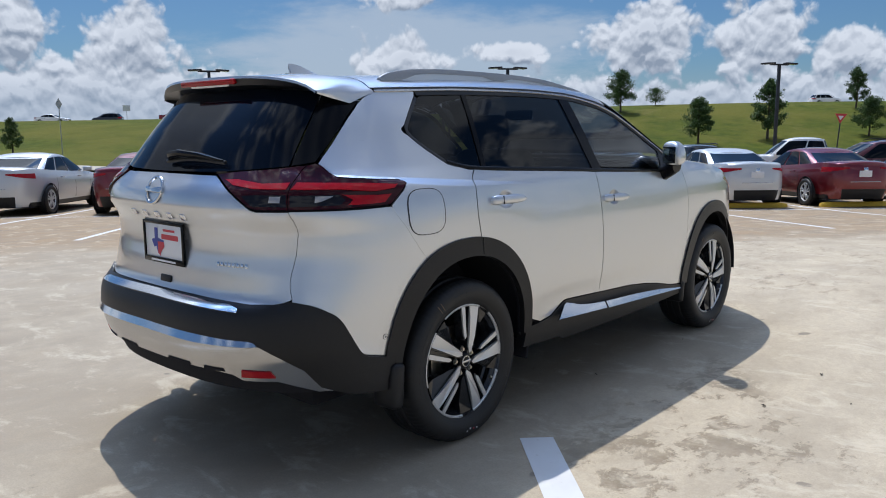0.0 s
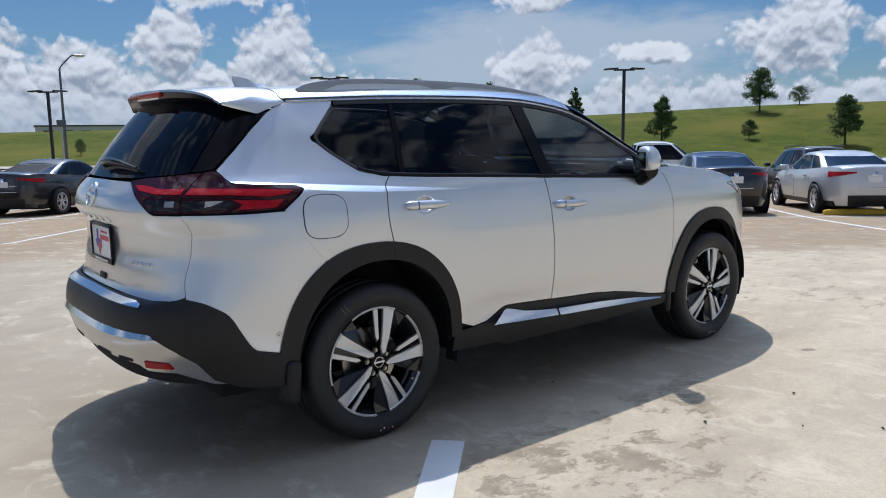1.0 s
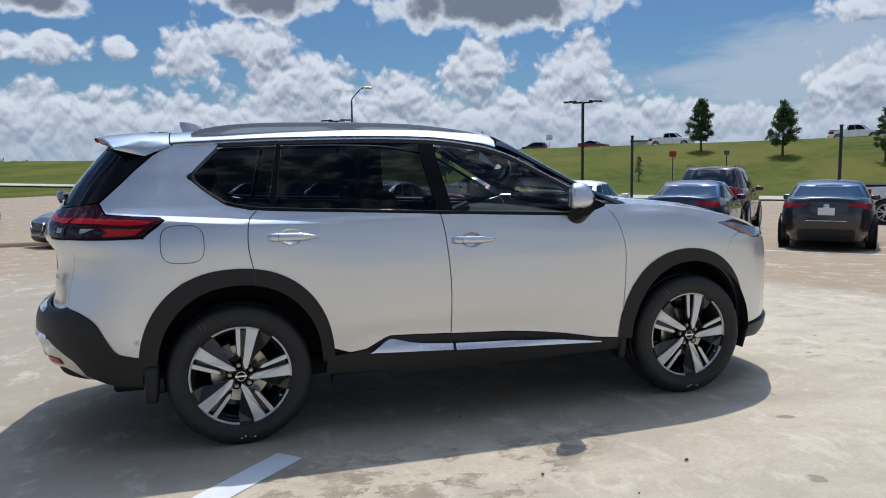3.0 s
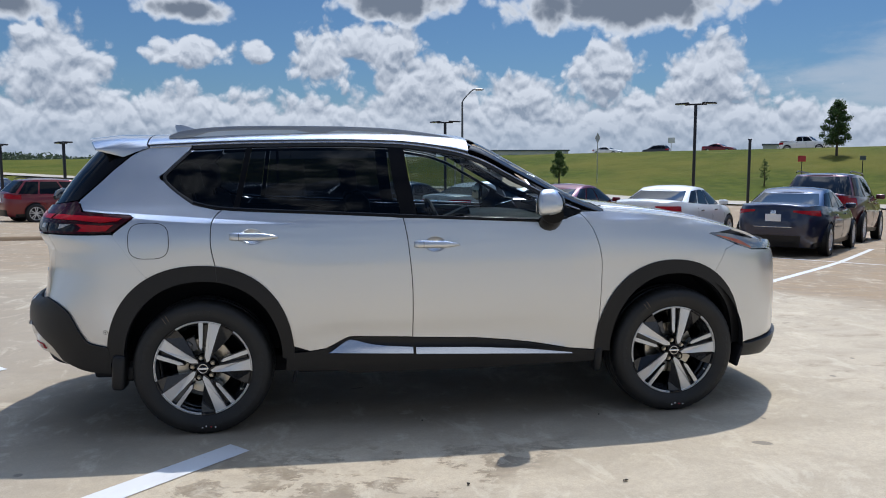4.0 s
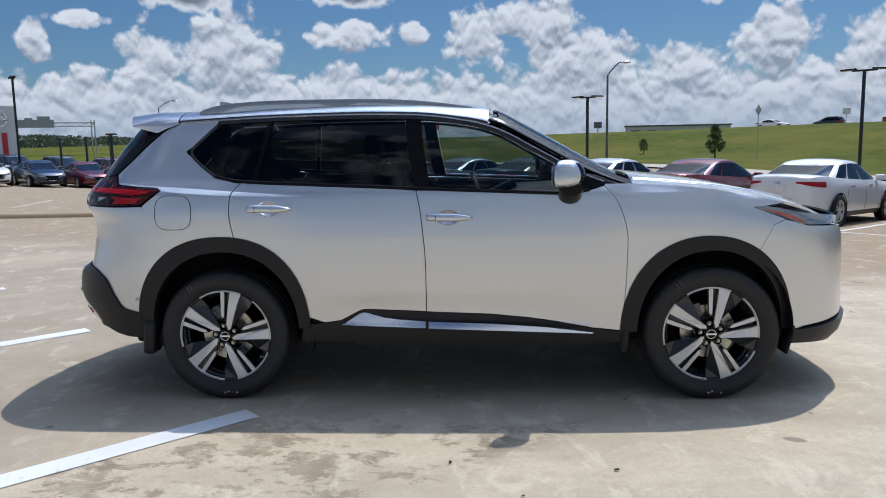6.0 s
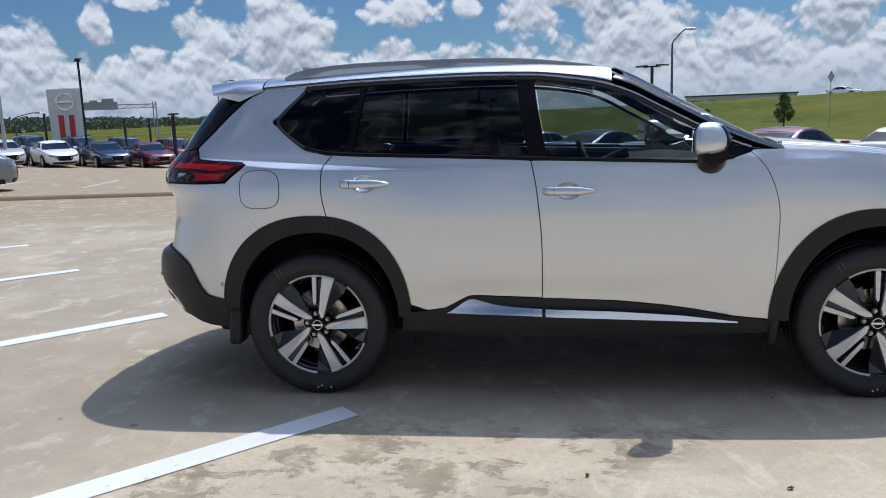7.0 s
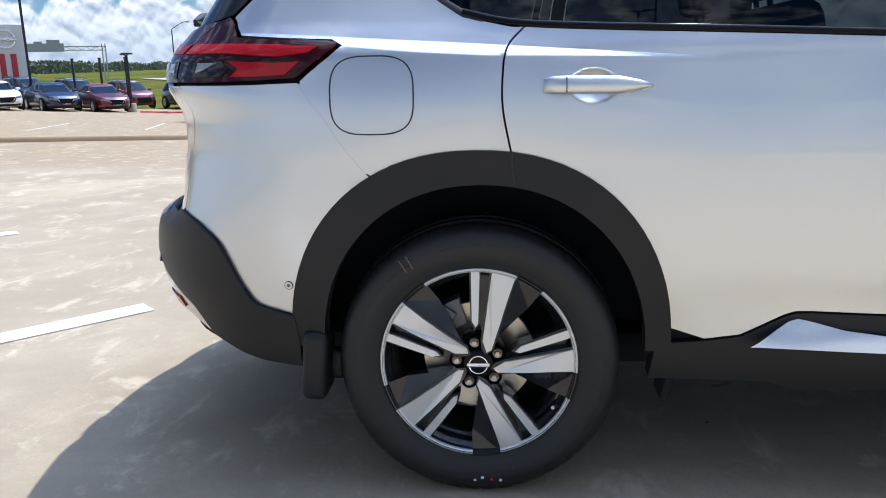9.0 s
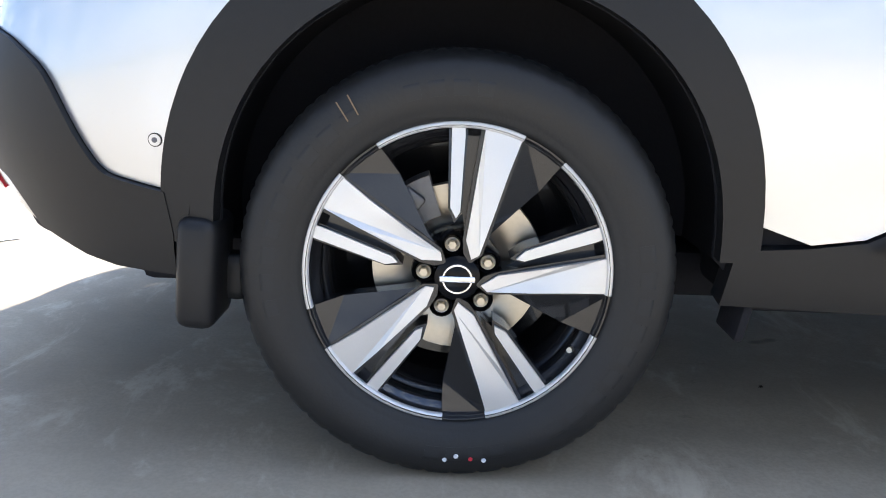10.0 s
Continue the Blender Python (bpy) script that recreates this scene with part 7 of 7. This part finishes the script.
def kerb(w, u0, u1, mat="kerb", label="low stained concrete kerb across the lot"):
    bm = bmesh.new()
    n = 40
    rows = []
    for i in range(n + 1):
        u = u0 + (u1 - u0) * i / n
        ww = w + 0.06 * math.sin(u * 0.9) - 0.05 * u
        row = []
        for dw, dz in ((-0.16, -0.03), (-0.13, 0.07), (-0.10, 0.085), (0.10, 0.085), (0.14, 0.07), (0.20, -0.03)):
            a, b = west(ww + dw, u)
            row.append(bm.verts.new(ab(a, b, rise(a, b) + dz + random.uniform(-0.004, 0.004))))
        rows.append(row)
    for p, q in zip(rows, rows[1:]):
        for k in range(5):
            bm.faces.new((p[k], p[k + 1], q[k + 1], q[k]))
    return tagged(part("kerb", bm, M[mat], None, angle=50), label, "kerb", kind="structure")


kerb(21.0, -24, 9)
kerb(47.0, 4.9, 9.5, "sign_red", "red painted kerb at the end of the row")


def wheel_stop(a, b):
    bm = bmesh.new()
    prof = ((-0.10, 0.0), (-0.09, 0.06), (-0.05, 0.115), (0.05, 0.115), (0.09, 0.06), (0.10, 0.0))
    rows = []
    for u in np.linspace(-0.92, 0.92, 12):
        k = 1 - 0.25 * step(0.85, 0.92, abs(u))
        rows.append([bm.verts.new(ab(a + x * k, b + u, rise(a, b + u) + z * k + random.uniform(-0.002, 0.002))) for x, z in prof])
    for p, q in zip(rows, rows[1:]):
        for k in range(5):
            bm.faces.new((p[k], p[k + 1], q[k + 1], q[k]))
    bm.faces.new(rows[0])
    bm.faces.new(rows[-1][::-1])
    return tagged(part("wheel_stop", bm, M["yellow"], None, angle=40), "yellow painted concrete wheel stop", "wheel stop", "yellow wheel stops")


for b in (-8.85, -11.55, -14.5):
    wheel_stop(14.25, b)

# ---- lamps, posts and signs ----
def ground_at(x, y):
    return rise((x + y) * R2, (y - x) * R2)


def lot_lamp(x, y, top, turn):
    z = ground_at(x, y)
    root = empty("street_lamp", pose(x, y, z, 0, 0, turn), "dark metal lot lamp with two flat heads on a square pole", "street lamp", "lot lamps")
    h = top - z
    bm = box(0.13, 0.13, h, pose(0, 0, h / 2), 0.01)
    part("pole", bm, M["lamp_metal"], root)
    bm = bmesh.new()
    add_lathe(bm, [(0.26, 0.0), (0.26, 0.42), (0.24, 0.46), (0.0, 0.46)], 16, pose(0, 0, 0, 90, 0, 0))
    part("base", bm, M["pale_road"], root)
    part("bracket", box(1.0, 0.09, 0.08, pose(0, 0, h - 0.02), 0.01), M["lamp_metal"], root)
    for k in (-1, 1):
        head = part("lamp_head", box(0.62, 0.36, 0.075, pose(k * 0.62, 0, h + 0.03, 0, k * 3, 0), 0.02), M["lamp_metal"], root)
        part("lens", box(0.5, 0.28, 0.01, pose(k * 0.62, 0, h - 0.012, 0, k * 3, 0)), M["clear_lens"], head)


for b, top in ((23.2, 3.85), (8.45, 4.2), (-5.65, 4.3), (-19.0, 4.5)):
    p = ab(33.6, b)
    lot_lamp(p.x, p.y, top, -35)
lot_lamp(-26.9, 40.9, 5.75, -55)
lot_lamp(-16.8, 39.4, 2.5, -55)
lot_lamp(-19.7, 38.1, 2.2, -55)
lot_lamp(-13.05, 37.7, 2.58, -55)
lot_lamp(-31.8, 37.2, 4.2, -55)
lot_lamp(-3.0, 50.0, 3.55, -50)


def post(x, y, top, w=0.11):
    z = ground_at(x, y)
    root = empty("metal_post", pose(x, y, z), "plain dark metal post standing in the verge", "post", "dark posts")
    part("shaft", box(w, w, top - z, pose(0, 0, (top - z) / 2), 0.01), M["lamp_metal"], root)
    part("cap", box(w * 1.4, w * 1.4, 0.05, pose(0, 0, top - z), 0.01), M["lamp_metal"], root)


for x, y, top in ((21.6, 31.5, 2.6), (29.0, 25.0, 2.85), (-20.9, 40.4, 2.1), (-24.6, 41.5, 2.1), (-22.7, 41.0, 2.1), (-29.6, 41.0, 2.6)):
    post(x, y, top)


def highway_lamp(x, y, top, turn, reach=1.9):
    z = ground_at(x, y)
    h = top - z
    root = empty("street_lamp", pose(x, y, z, 0, 0, turn), "tall galvanised highway lamp with a curved arm", "street lamp", "highway lamps")
    part("pole", tube([(0, 0, 0), (0, 0, h * 0.5), (0, 0, h * 0.88)], [0.10, 0.08, 0.06], 10), M["sign_back"], root)
    part("arm", tube(catmull([(0, 0, h * 0.86), (0.08, 0, h * 0.90), (0.72 * reach, 0, h * 0.985), (reach, 0, h)], 5), 0.04, 8), M["sign_back"], root)
    bm = bmesh.new()
    bmesh.ops.create_uvsphere(bm, u_segments=12, v_segments=8, radius=1.0, matrix=pose(reach + 0.25, 0, h) @ Matrix.Diagonal((0.38, 0.16, 0.09, 1)))
    part("lamp_head", bm, M["galvanised"], root)


highway_lamp(9.5, 46.8, 6.4, 5, 0.9)
highway_lamp(-38.0, 88.0, 7.0, -10)
highway_lamp(-46.0, 61.0, 3.3, 8)


def road_sign(x, y, top, shape, mat, size, face, label, post_mat="galvanised", lean=0.0):
    z = ground_at(x, y)
    h = top - z
    root = empty("road_sign", pose(x, y, z, 0, lean, face), label, "road sign", "road signs")
    part("post", tube([(0, 0, 0), (0, 0, h - size * 0.3)], 0.035, 8), M[post_mat], root)
    bm = bmesh.new()
    if shape == "diamond":
        pts = [(0, 1), (0.5, 0), (0, -1), (-0.5, 0)]
    elif shape == "triangle":
        pts = [(-1, 0.9), (1, 0.9), (0, -0.9)]
    else:
        pts = [(-1, 0.8), (1, 0.8), (1, -0.8), (-1, -0.8)]
    fr = [bm.verts.new((px * size / 2, -0.05, h - size / 2 + pz * size / 2)) for px, pz in pts]
    bk = [bm.verts.new((px * size / 2, -0.035, h - size / 2 + pz * size / 2)) for px, pz in pts]
    bm.faces.new(fr)
    bm.faces.new(bk[::-1])
    for i in range(len(pts)):
        j = (i + 1) % len(pts)
        bm.faces.new((fr[i], bk[i], bk[j], fr[j]))
    panel_ = part("panel", bm, M[mat], root)
    if shape == "triangle":
        bm = bmesh.new()
        bm.faces.new([bm.verts.new((px * size * 0.24, -0.053, h - size * 0.44 + pz * size * 0.22)) for px, pz in pts])
        part("inner_panel", bm, M["sign_white"], panel_)
    return root


road_sign(26.3, 67.5, 4.35, "diamond", "galvanised", 1.05, -20, "grey back of a diamond road sign on a post")
road_sign(46.1, 9.9, 2.25, "triangle", "sign_red", 0.62, -75, "red and white yield sign on a leaning post", post_mat="lamp_metal", lean=3)
road_sign(40.5, 56.2, 2.05, "square", "sign_red", 0.62, -35, "small red and white sign on a dark post", post_mat="lamp_metal")
road_sign(43.9, 53.1, 2.0, "square", "sign_back", 0.45, -35, "small dark sign on a thin post", post_mat="lamp_metal")
road_sign(50.5, 104.0, 5.2, "square", "sign_white", 1.0, -25, "pale sign board beyond the highway")
road_sign(8.1, 41.2, 2.5, "square", "sign_back", 0.45, -10, "small dark sign board on a post")
road_sign(-2.6, 60.0, 3.0, "square", "sign_red", 0.55, 0, "small red sign by the far road")

# dealership pylon: curved white slab with two red bars and a plain ring
def pylon(x, y, turn):
    z = ground_at(x, y)
    root = empty("pylon_sign", pose(x, y, z, 0, 0, turn), "white dealership pylon with red bars and a silver ring", "sign")
    h, w = 4.85, 2.2
    bm = bmesh.new()
    rows = []
    for u in np.linspace(0, 1, 11):
        d = 0.32 - 0.05 * math.sin(math.pi * u)
        ww = w / 2 * (0.95 + 0.05 * u)
        zz = h * u
        rows.append([bm.verts.new(p) for p in ((-ww, -d, zz), (0, -d - 0.05, zz + 0.06 * u), (ww, -d, zz + 0.04 * u), (ww, d, zz), (-ww, d, zz))])
    for a, b in zip(rows, rows[1:]):
        for k in range(5):
            bm.faces.new((a[k], a[(k + 1) % 5], b[(k + 1) % 5], b[k]))
    bm.faces.new(rows[0][::-1])
    bm.faces.new(rows[-1])
    part("slab", bm, M["sign_white"], root)
    for k in (-0.33, 0.33):
        part("red_bar", box(0.34, 0.05, 2.95, pose(k, -0.36, 1.62), 0.01), M["sign_red"], root)
    part("ring", lathe([(0.50, -0.03), (0.50, 0.03), (0.60, 0.03), (0.60, -0.03)], 32, pose(0, -0.38, 4.02), True), M["badge"], root)
    part("ring_bar", box(1.25, 0.05, 0.22, pose(0, -0.40, 4.02), 0.01), M["badge"], root)


pylon(-31.6, 46.5, 25)


def flagpole(x, y):
    z = ground_at(x, y)
    root = empty("flagpole", pose(x, y, z), "pale metal flagpole with a hanging red and white flag", "flagpole")
    part("pole", tube([(0, 0, 0), (0.0, 0, 7.2)], [0.10, 0.06], 10), M["galvanised"], root)
    bm = bmesh.new()
    cols, rows_ = 12, 13
    grid = [[bm.verts.new((-0.06 - 0.95 * i / cols * (0.75 + 0.25 * j / rows_), 0.10 * math.sin(i * 1.1 + j * 0.35), 4.6 + 2.3 * j / rows_ - 0.35 * (i / cols) ** 1.5)) for j in range(rows_ + 1)] for i in range(cols + 1)]
    for i in range(cols):
        for j in range(rows_):
            f = bm.faces.new((grid[i][j], grid[i + 1][j], grid[i + 1][j + 1], grid[i][j + 1]))
            f.material_index = j % 2 if not (j > 6 and i < 5) else 2
    part("flag", bm, [M["flag_red"], M["flag_white"], M["flag_blue"]], root, smooth=True)


flagpole(-26.9, 33.4)


def gantry():
    """Far sign gantry over the road."""
    x, y = -70.0, 121.0
    root = empty("sign_gantry", pose(x, y, ground_at(x, y), 0, 0, 28), "grey steel sign gantry with a long board over a far road", "gantry")
    part("beam", box(12.5, 0.5, 0.14, pose(0.1, 0, 5.25)), M["galvanised"], root)
    part("beam", box(12.5, 0.5, 0.10, pose(0.1, 0, 4.65)), M["galvanised"], root)
    bm = bmesh.new()
    for i in range(17):
        add_tube(bm, [(-6 + i * 0.72, 0, 4.65 + (i % 2) * 0.6), (-5.28 + i * 0.72, 0, 5.25 - (i % 2) * 0.6)], 0.045, 5)
    part("truss", bm, M["galvanised"], root)
    for k in (5.7, 6.2):
        part("leg", box(0.18, 0.3, 5.9, pose(k, 0, 2.75)), M["galvanised"], root)
    part("board", box(6.6, 0.2, 1.3, pose(-3.2, -0.4, 5.1)), M["board_grey"], root)
    part("board", box(1.9, 0.2, 0.8, pose(-1.4, -0.42, 5.9)), M["board_grey"], root)
    part("board", box(1.2, 0.2, 0.5, pose(-3.6, -0.42, 5.8)), M["board_grey"], root)


gantry()


def far_building(x, y, w, d, h, turn):
    root = empty("building", pose(x, y, ground_at(x, y) - 0.5, 0, 0, turn), "long low pale building far beyond the highway", "building", "far buildings")
    part("wall", box(w, d, h, pose(0, 0, h / 2)), M["building"], root)
    part("roof", box(w + 0.6, d + 0.6, 0.35, pose(0, 0, h + 0.1), 0.05), M["sign_back"], root)
    for i in range(6):
        part("window", box(w * 0.09, 0.1, h * 0.3, pose(-w * 0.4 + i * w * 0.16, -d / 2 - 0.04, h * 0.55)), M["dark_glass"], root)
    return root


far_building(52.0, 205.0, 26, 12, 3.4, -10)
far_building(118.0, 178.0, 16, 10, 3.4, -30)

# ---- trees ----
def tree(x, y, h, spread, seed, density=1.0, lean=0.0, label="young oak tree with a dense dark green crown", bare=False):
    rnd = random.Random(seed)
    z = ground_at(x, y)
    root = empty("tree", pose(x, y, z - 0.12, lean, 0, seed * 47), label, "tree", "trees on the grass bank")
    bm = bmesh.new()
    trunk_h = h * 0.30
    top = Vector((rnd.uniform(-0.1, 0.1), rnd.uniform(-0.1, 0.1), h * 0.92))
    spine = [Vector((0, 0, 0)), Vector((0.02, 0.01, trunk_h * 0.5)), Vector((0, 0.03, trunk_h)), Vector((0.03, 0, h * 0.6)), top]
    r0 = 0.022 * h + 0.02
    add_tube(bm, spine, [r0, r0 * 0.8, r0 * 0.68, r0 * 0.4, r0 * 0.08], 8)
    limbs = []

    def envelope(u):
        """The crown's half-width at a share of the tree's height: full low down, drawn to a point."""
        return spread * max(0.0, min(1.0, (u - 0.12) / 0.16)) * max(0.10, 1 - ((u - 0.24) / 0.78) ** 2.1 if u > 0.24 else 1.0)

    for i in range(16):
        u = 0.20 + 0.66 * i / 15
        a = i * 2.4 + rnd.uniform(-0.4, 0.4)
        reach = envelope(u + 0.05) * rnd.uniform(0.62, 1.0)
        s = Vector((0, 0.02, h * u))
        e = s + Vector((math.cos(a) * reach, math.sin(a) * reach, reach * rnd.uniform(0.25, 0.60)))
        m_ = s.lerp(e, 0.5) + Vector((0, 0, -0.04 * reach))
        add_tube(bm, [s, m_, e], [r0 * 0.36, r0 * 0.22, r0 * 0.06], 5)
        limbs.append((s, e))
    part("trunk", bm, M["bark"], root)
    if bare:
        return root
    verts, faces = [], []
    clumps = []
    for s, e in limbs:
        for f in (0.4, 0.7, 0.98):
            clumps.append((s.lerp(e, f), spread * rnd.uniform(0.17, 0.30)))
    for i in range(34):
        u = rnd.uniform(0.22, 0.97)
        a, k = rnd.uniform(0, 6.3), envelope(u) * math.sqrt(rnd.uniform(0.0, 0.85))
        clumps.append((Vector((math.cos(a) * k, math.sin(a) * k, h * u)), spread * rnd.uniform(0.12, 0.26)))
    per = int(130 * density)
    for c, r in clumps:
        for k in range(per):
            d = Vector((rnd.gauss(0, 1), rnd.gauss(0, 1), rnd.gauss(0, 0.8)))
            p = c + d.normalized() * r * rnd.uniform(0.2, 1.2)
            q = Euler((rnd.uniform(0, 6.3), rnd.uniform(0, 6.3), rnd.uniform(0, 6.3))).to_matrix()
            s = h * rnd.uniform(0.009, 0.019)
            n0 = len(verts)
            for vx, vy, vz in ((-1, 0, 0), (0, -0.6, 0.25), (1, 0, 0), (0, 0.6, 0.25)):
                verts.append(p + q @ Vector((vx * s, vy * s, vz * s)))
            faces += [(n0, n0 + 1, n0 + 2), (n0, n0 + 2, n0 + 3)]
    mesh_object("crown", verts, faces, M["leaf"], root, smooth=False)
    return root


EYE0 = Vector((-2.6, -3.1, 1.4))


def tree_at(az, base, top, wide, seed, **more):
    """A tree on the bank, found by the bearing and the slopes at which it is seen from the lot."""
    d = 55.0
    while d < 125:
        x, y = EYE0.x + d * math.cos(radians(az)), EYE0.y + d * math.sin(radians(az))
        if (ground_at(x, y) - EYE0.z) / d >= math.tan(radians(base)):
            break
        d += 0.5
    h = d * (math.tan(radians(top)) - math.tan(radians(base)))
    return tree(x, y, h, d * math.tan(radians(wide)) / 2, seed, **more)


tree_at(28.9, 1.24, 4.15, 2.4, 1)
tree_at(26.5, 1.69, 2.90, 1.6, 2, label="distant round tree behind the crest")
tree_at(23.55, -0.99, 2.26, 2.4, 3)
tree_at(19.1, -0.65, 3.29, 2.4, 4)
tree_at(13.9, 1.26, 4.0, 1.6, 5, density=0.7, label="slender tree with an open crown")
tree_at(13.05, -0.47, 2.1, 2.3, 6)
tree_at(29.4, -0.55, 0.75, 1.4, 7, label="low round shrub on the grass bank")
tree_at(35.1, -1.03, 2.46, 2.2, 8)
tree_at(41.2, -0.40, 3.3, 1.5, 9, density=0.55, label="slender young tree with an open crown")
tree_at(47.35, 0.05, 3.65, 2.3, 10)
tree_at(52.7, 0.50, 4.1, 2.1, 11)
tree_at(70.6, -1.40, 1.05, 1.5, 12, density=0.6, label="small young tree with a thin crown")
tree_at(56.5, -1.5, 0.35, 0.9, 13, density=0.12, label="nearly bare sapling on the grass")
tree_at(39.2, -1.4, 0.92, 0.9, 14, bare=True, lean=14, label="bare leaning sapling on the grass")
tree_at(75.9, -1.0, 0.15, 0.9, 15, density=0.5, label="small shrub on the far verge")

# far woods along the western horizon, their haze held in the leaf colour
rnd = random.Random(77)
verts, faces = [], []
for i in range(1100):
    az = rnd.uniform(93, 150)
    d = rnd.uniform(330, 560)
    x, y = d * math.cos(radians(az)), d * math.sin(radians(az))
    z = ground_at(x, y)
    h = (rnd.uniform(1.6, 4.4) + 2.6 * step(114, 126, az)) * step(90, 104, az) * (d / 450) + 0.8
    for k in range(46):
        dv = Vector((rnd.gauss(0, 1), rnd.gauss(0, 1), rnd.gauss(0, 1))).normalized()
        p = Vector((x, y, z + h * 0.55)) + Vector((dv.x * h * 0.9, dv.y * h * 0.9, dv.z * h * 0.45))
        q = Euler((rnd.uniform(0, 6), rnd.uniform(0, 6), rnd.uniform(0, 6))).to_matrix()
        s = h * rnd.uniform(0.09, 0.16)
        n0 = len(verts)
        for vx, vy in ((-1, -0.5), (1, -0.6), (0.7, 0.6), (-0.6, 0.7)):
            verts.append(p + q @ Vector((vx * s, vy * s, 0)))
        faces.append((n0, n0 + 1, n0 + 2, n0 + 3))
tagged(mesh_object("far_woods", verts, faces, M["leaf_hazed"], smooth=False), "hazy green woods along the horizon", "woods", kind="stuff")


# ---- litter on the concrete ----
def litter(x, y, size, turn):
    bm = bmesh.new()
    rows = []
    for i in range(7):
        u = i / 6
        w = size * 0.32 * math.sin(math.pi * (0.06 + 0.88 * u))
        lift = 0.003 + 0.006 * math.sin(math.pi * u) * (0.5 + 0.5 * math.sin(9 * u + turn))
        rows.append([bm.verts.new((size * (u - 0.5), k * w, lift + abs(k) * 0.004)) for k in (-1, 0, 1)])
    for p, q in zip(rows, rows[1:]):
        for k in range(2):
            bm.faces.new((p[k], p[k + 1], q[k + 1], q[k]))
    bmesh.ops.solidify(bm, geom=bm.faces[:], thickness=0.002)
    ob = part("dry_leaf", bm, M["dry_leaf"], None)
    ob.matrix_basis = pose(x, y, ground_at(x, y) - 0.010, 0, 0, turn * 57)
    return tagged(ob, "small curled dry brown leaf lying on concrete", "leaf", "dry leaves on the concrete")


for x, y, size, turn in ((2.04, -1.84, 0.055, 0.3), (1.31, -1.77, 0.050, 1.2), (1.20, -0.86, 0.030, 2.0), (2.24, -0.91, 0.030, 0.5), (1.87, -2.36, 0.045, 1.0), (1.62, -2.10, 0.030, 0.4), (0.72, -0.46, 0.020, 0.2)):
    litter(x, y, size * 0.5, turn)
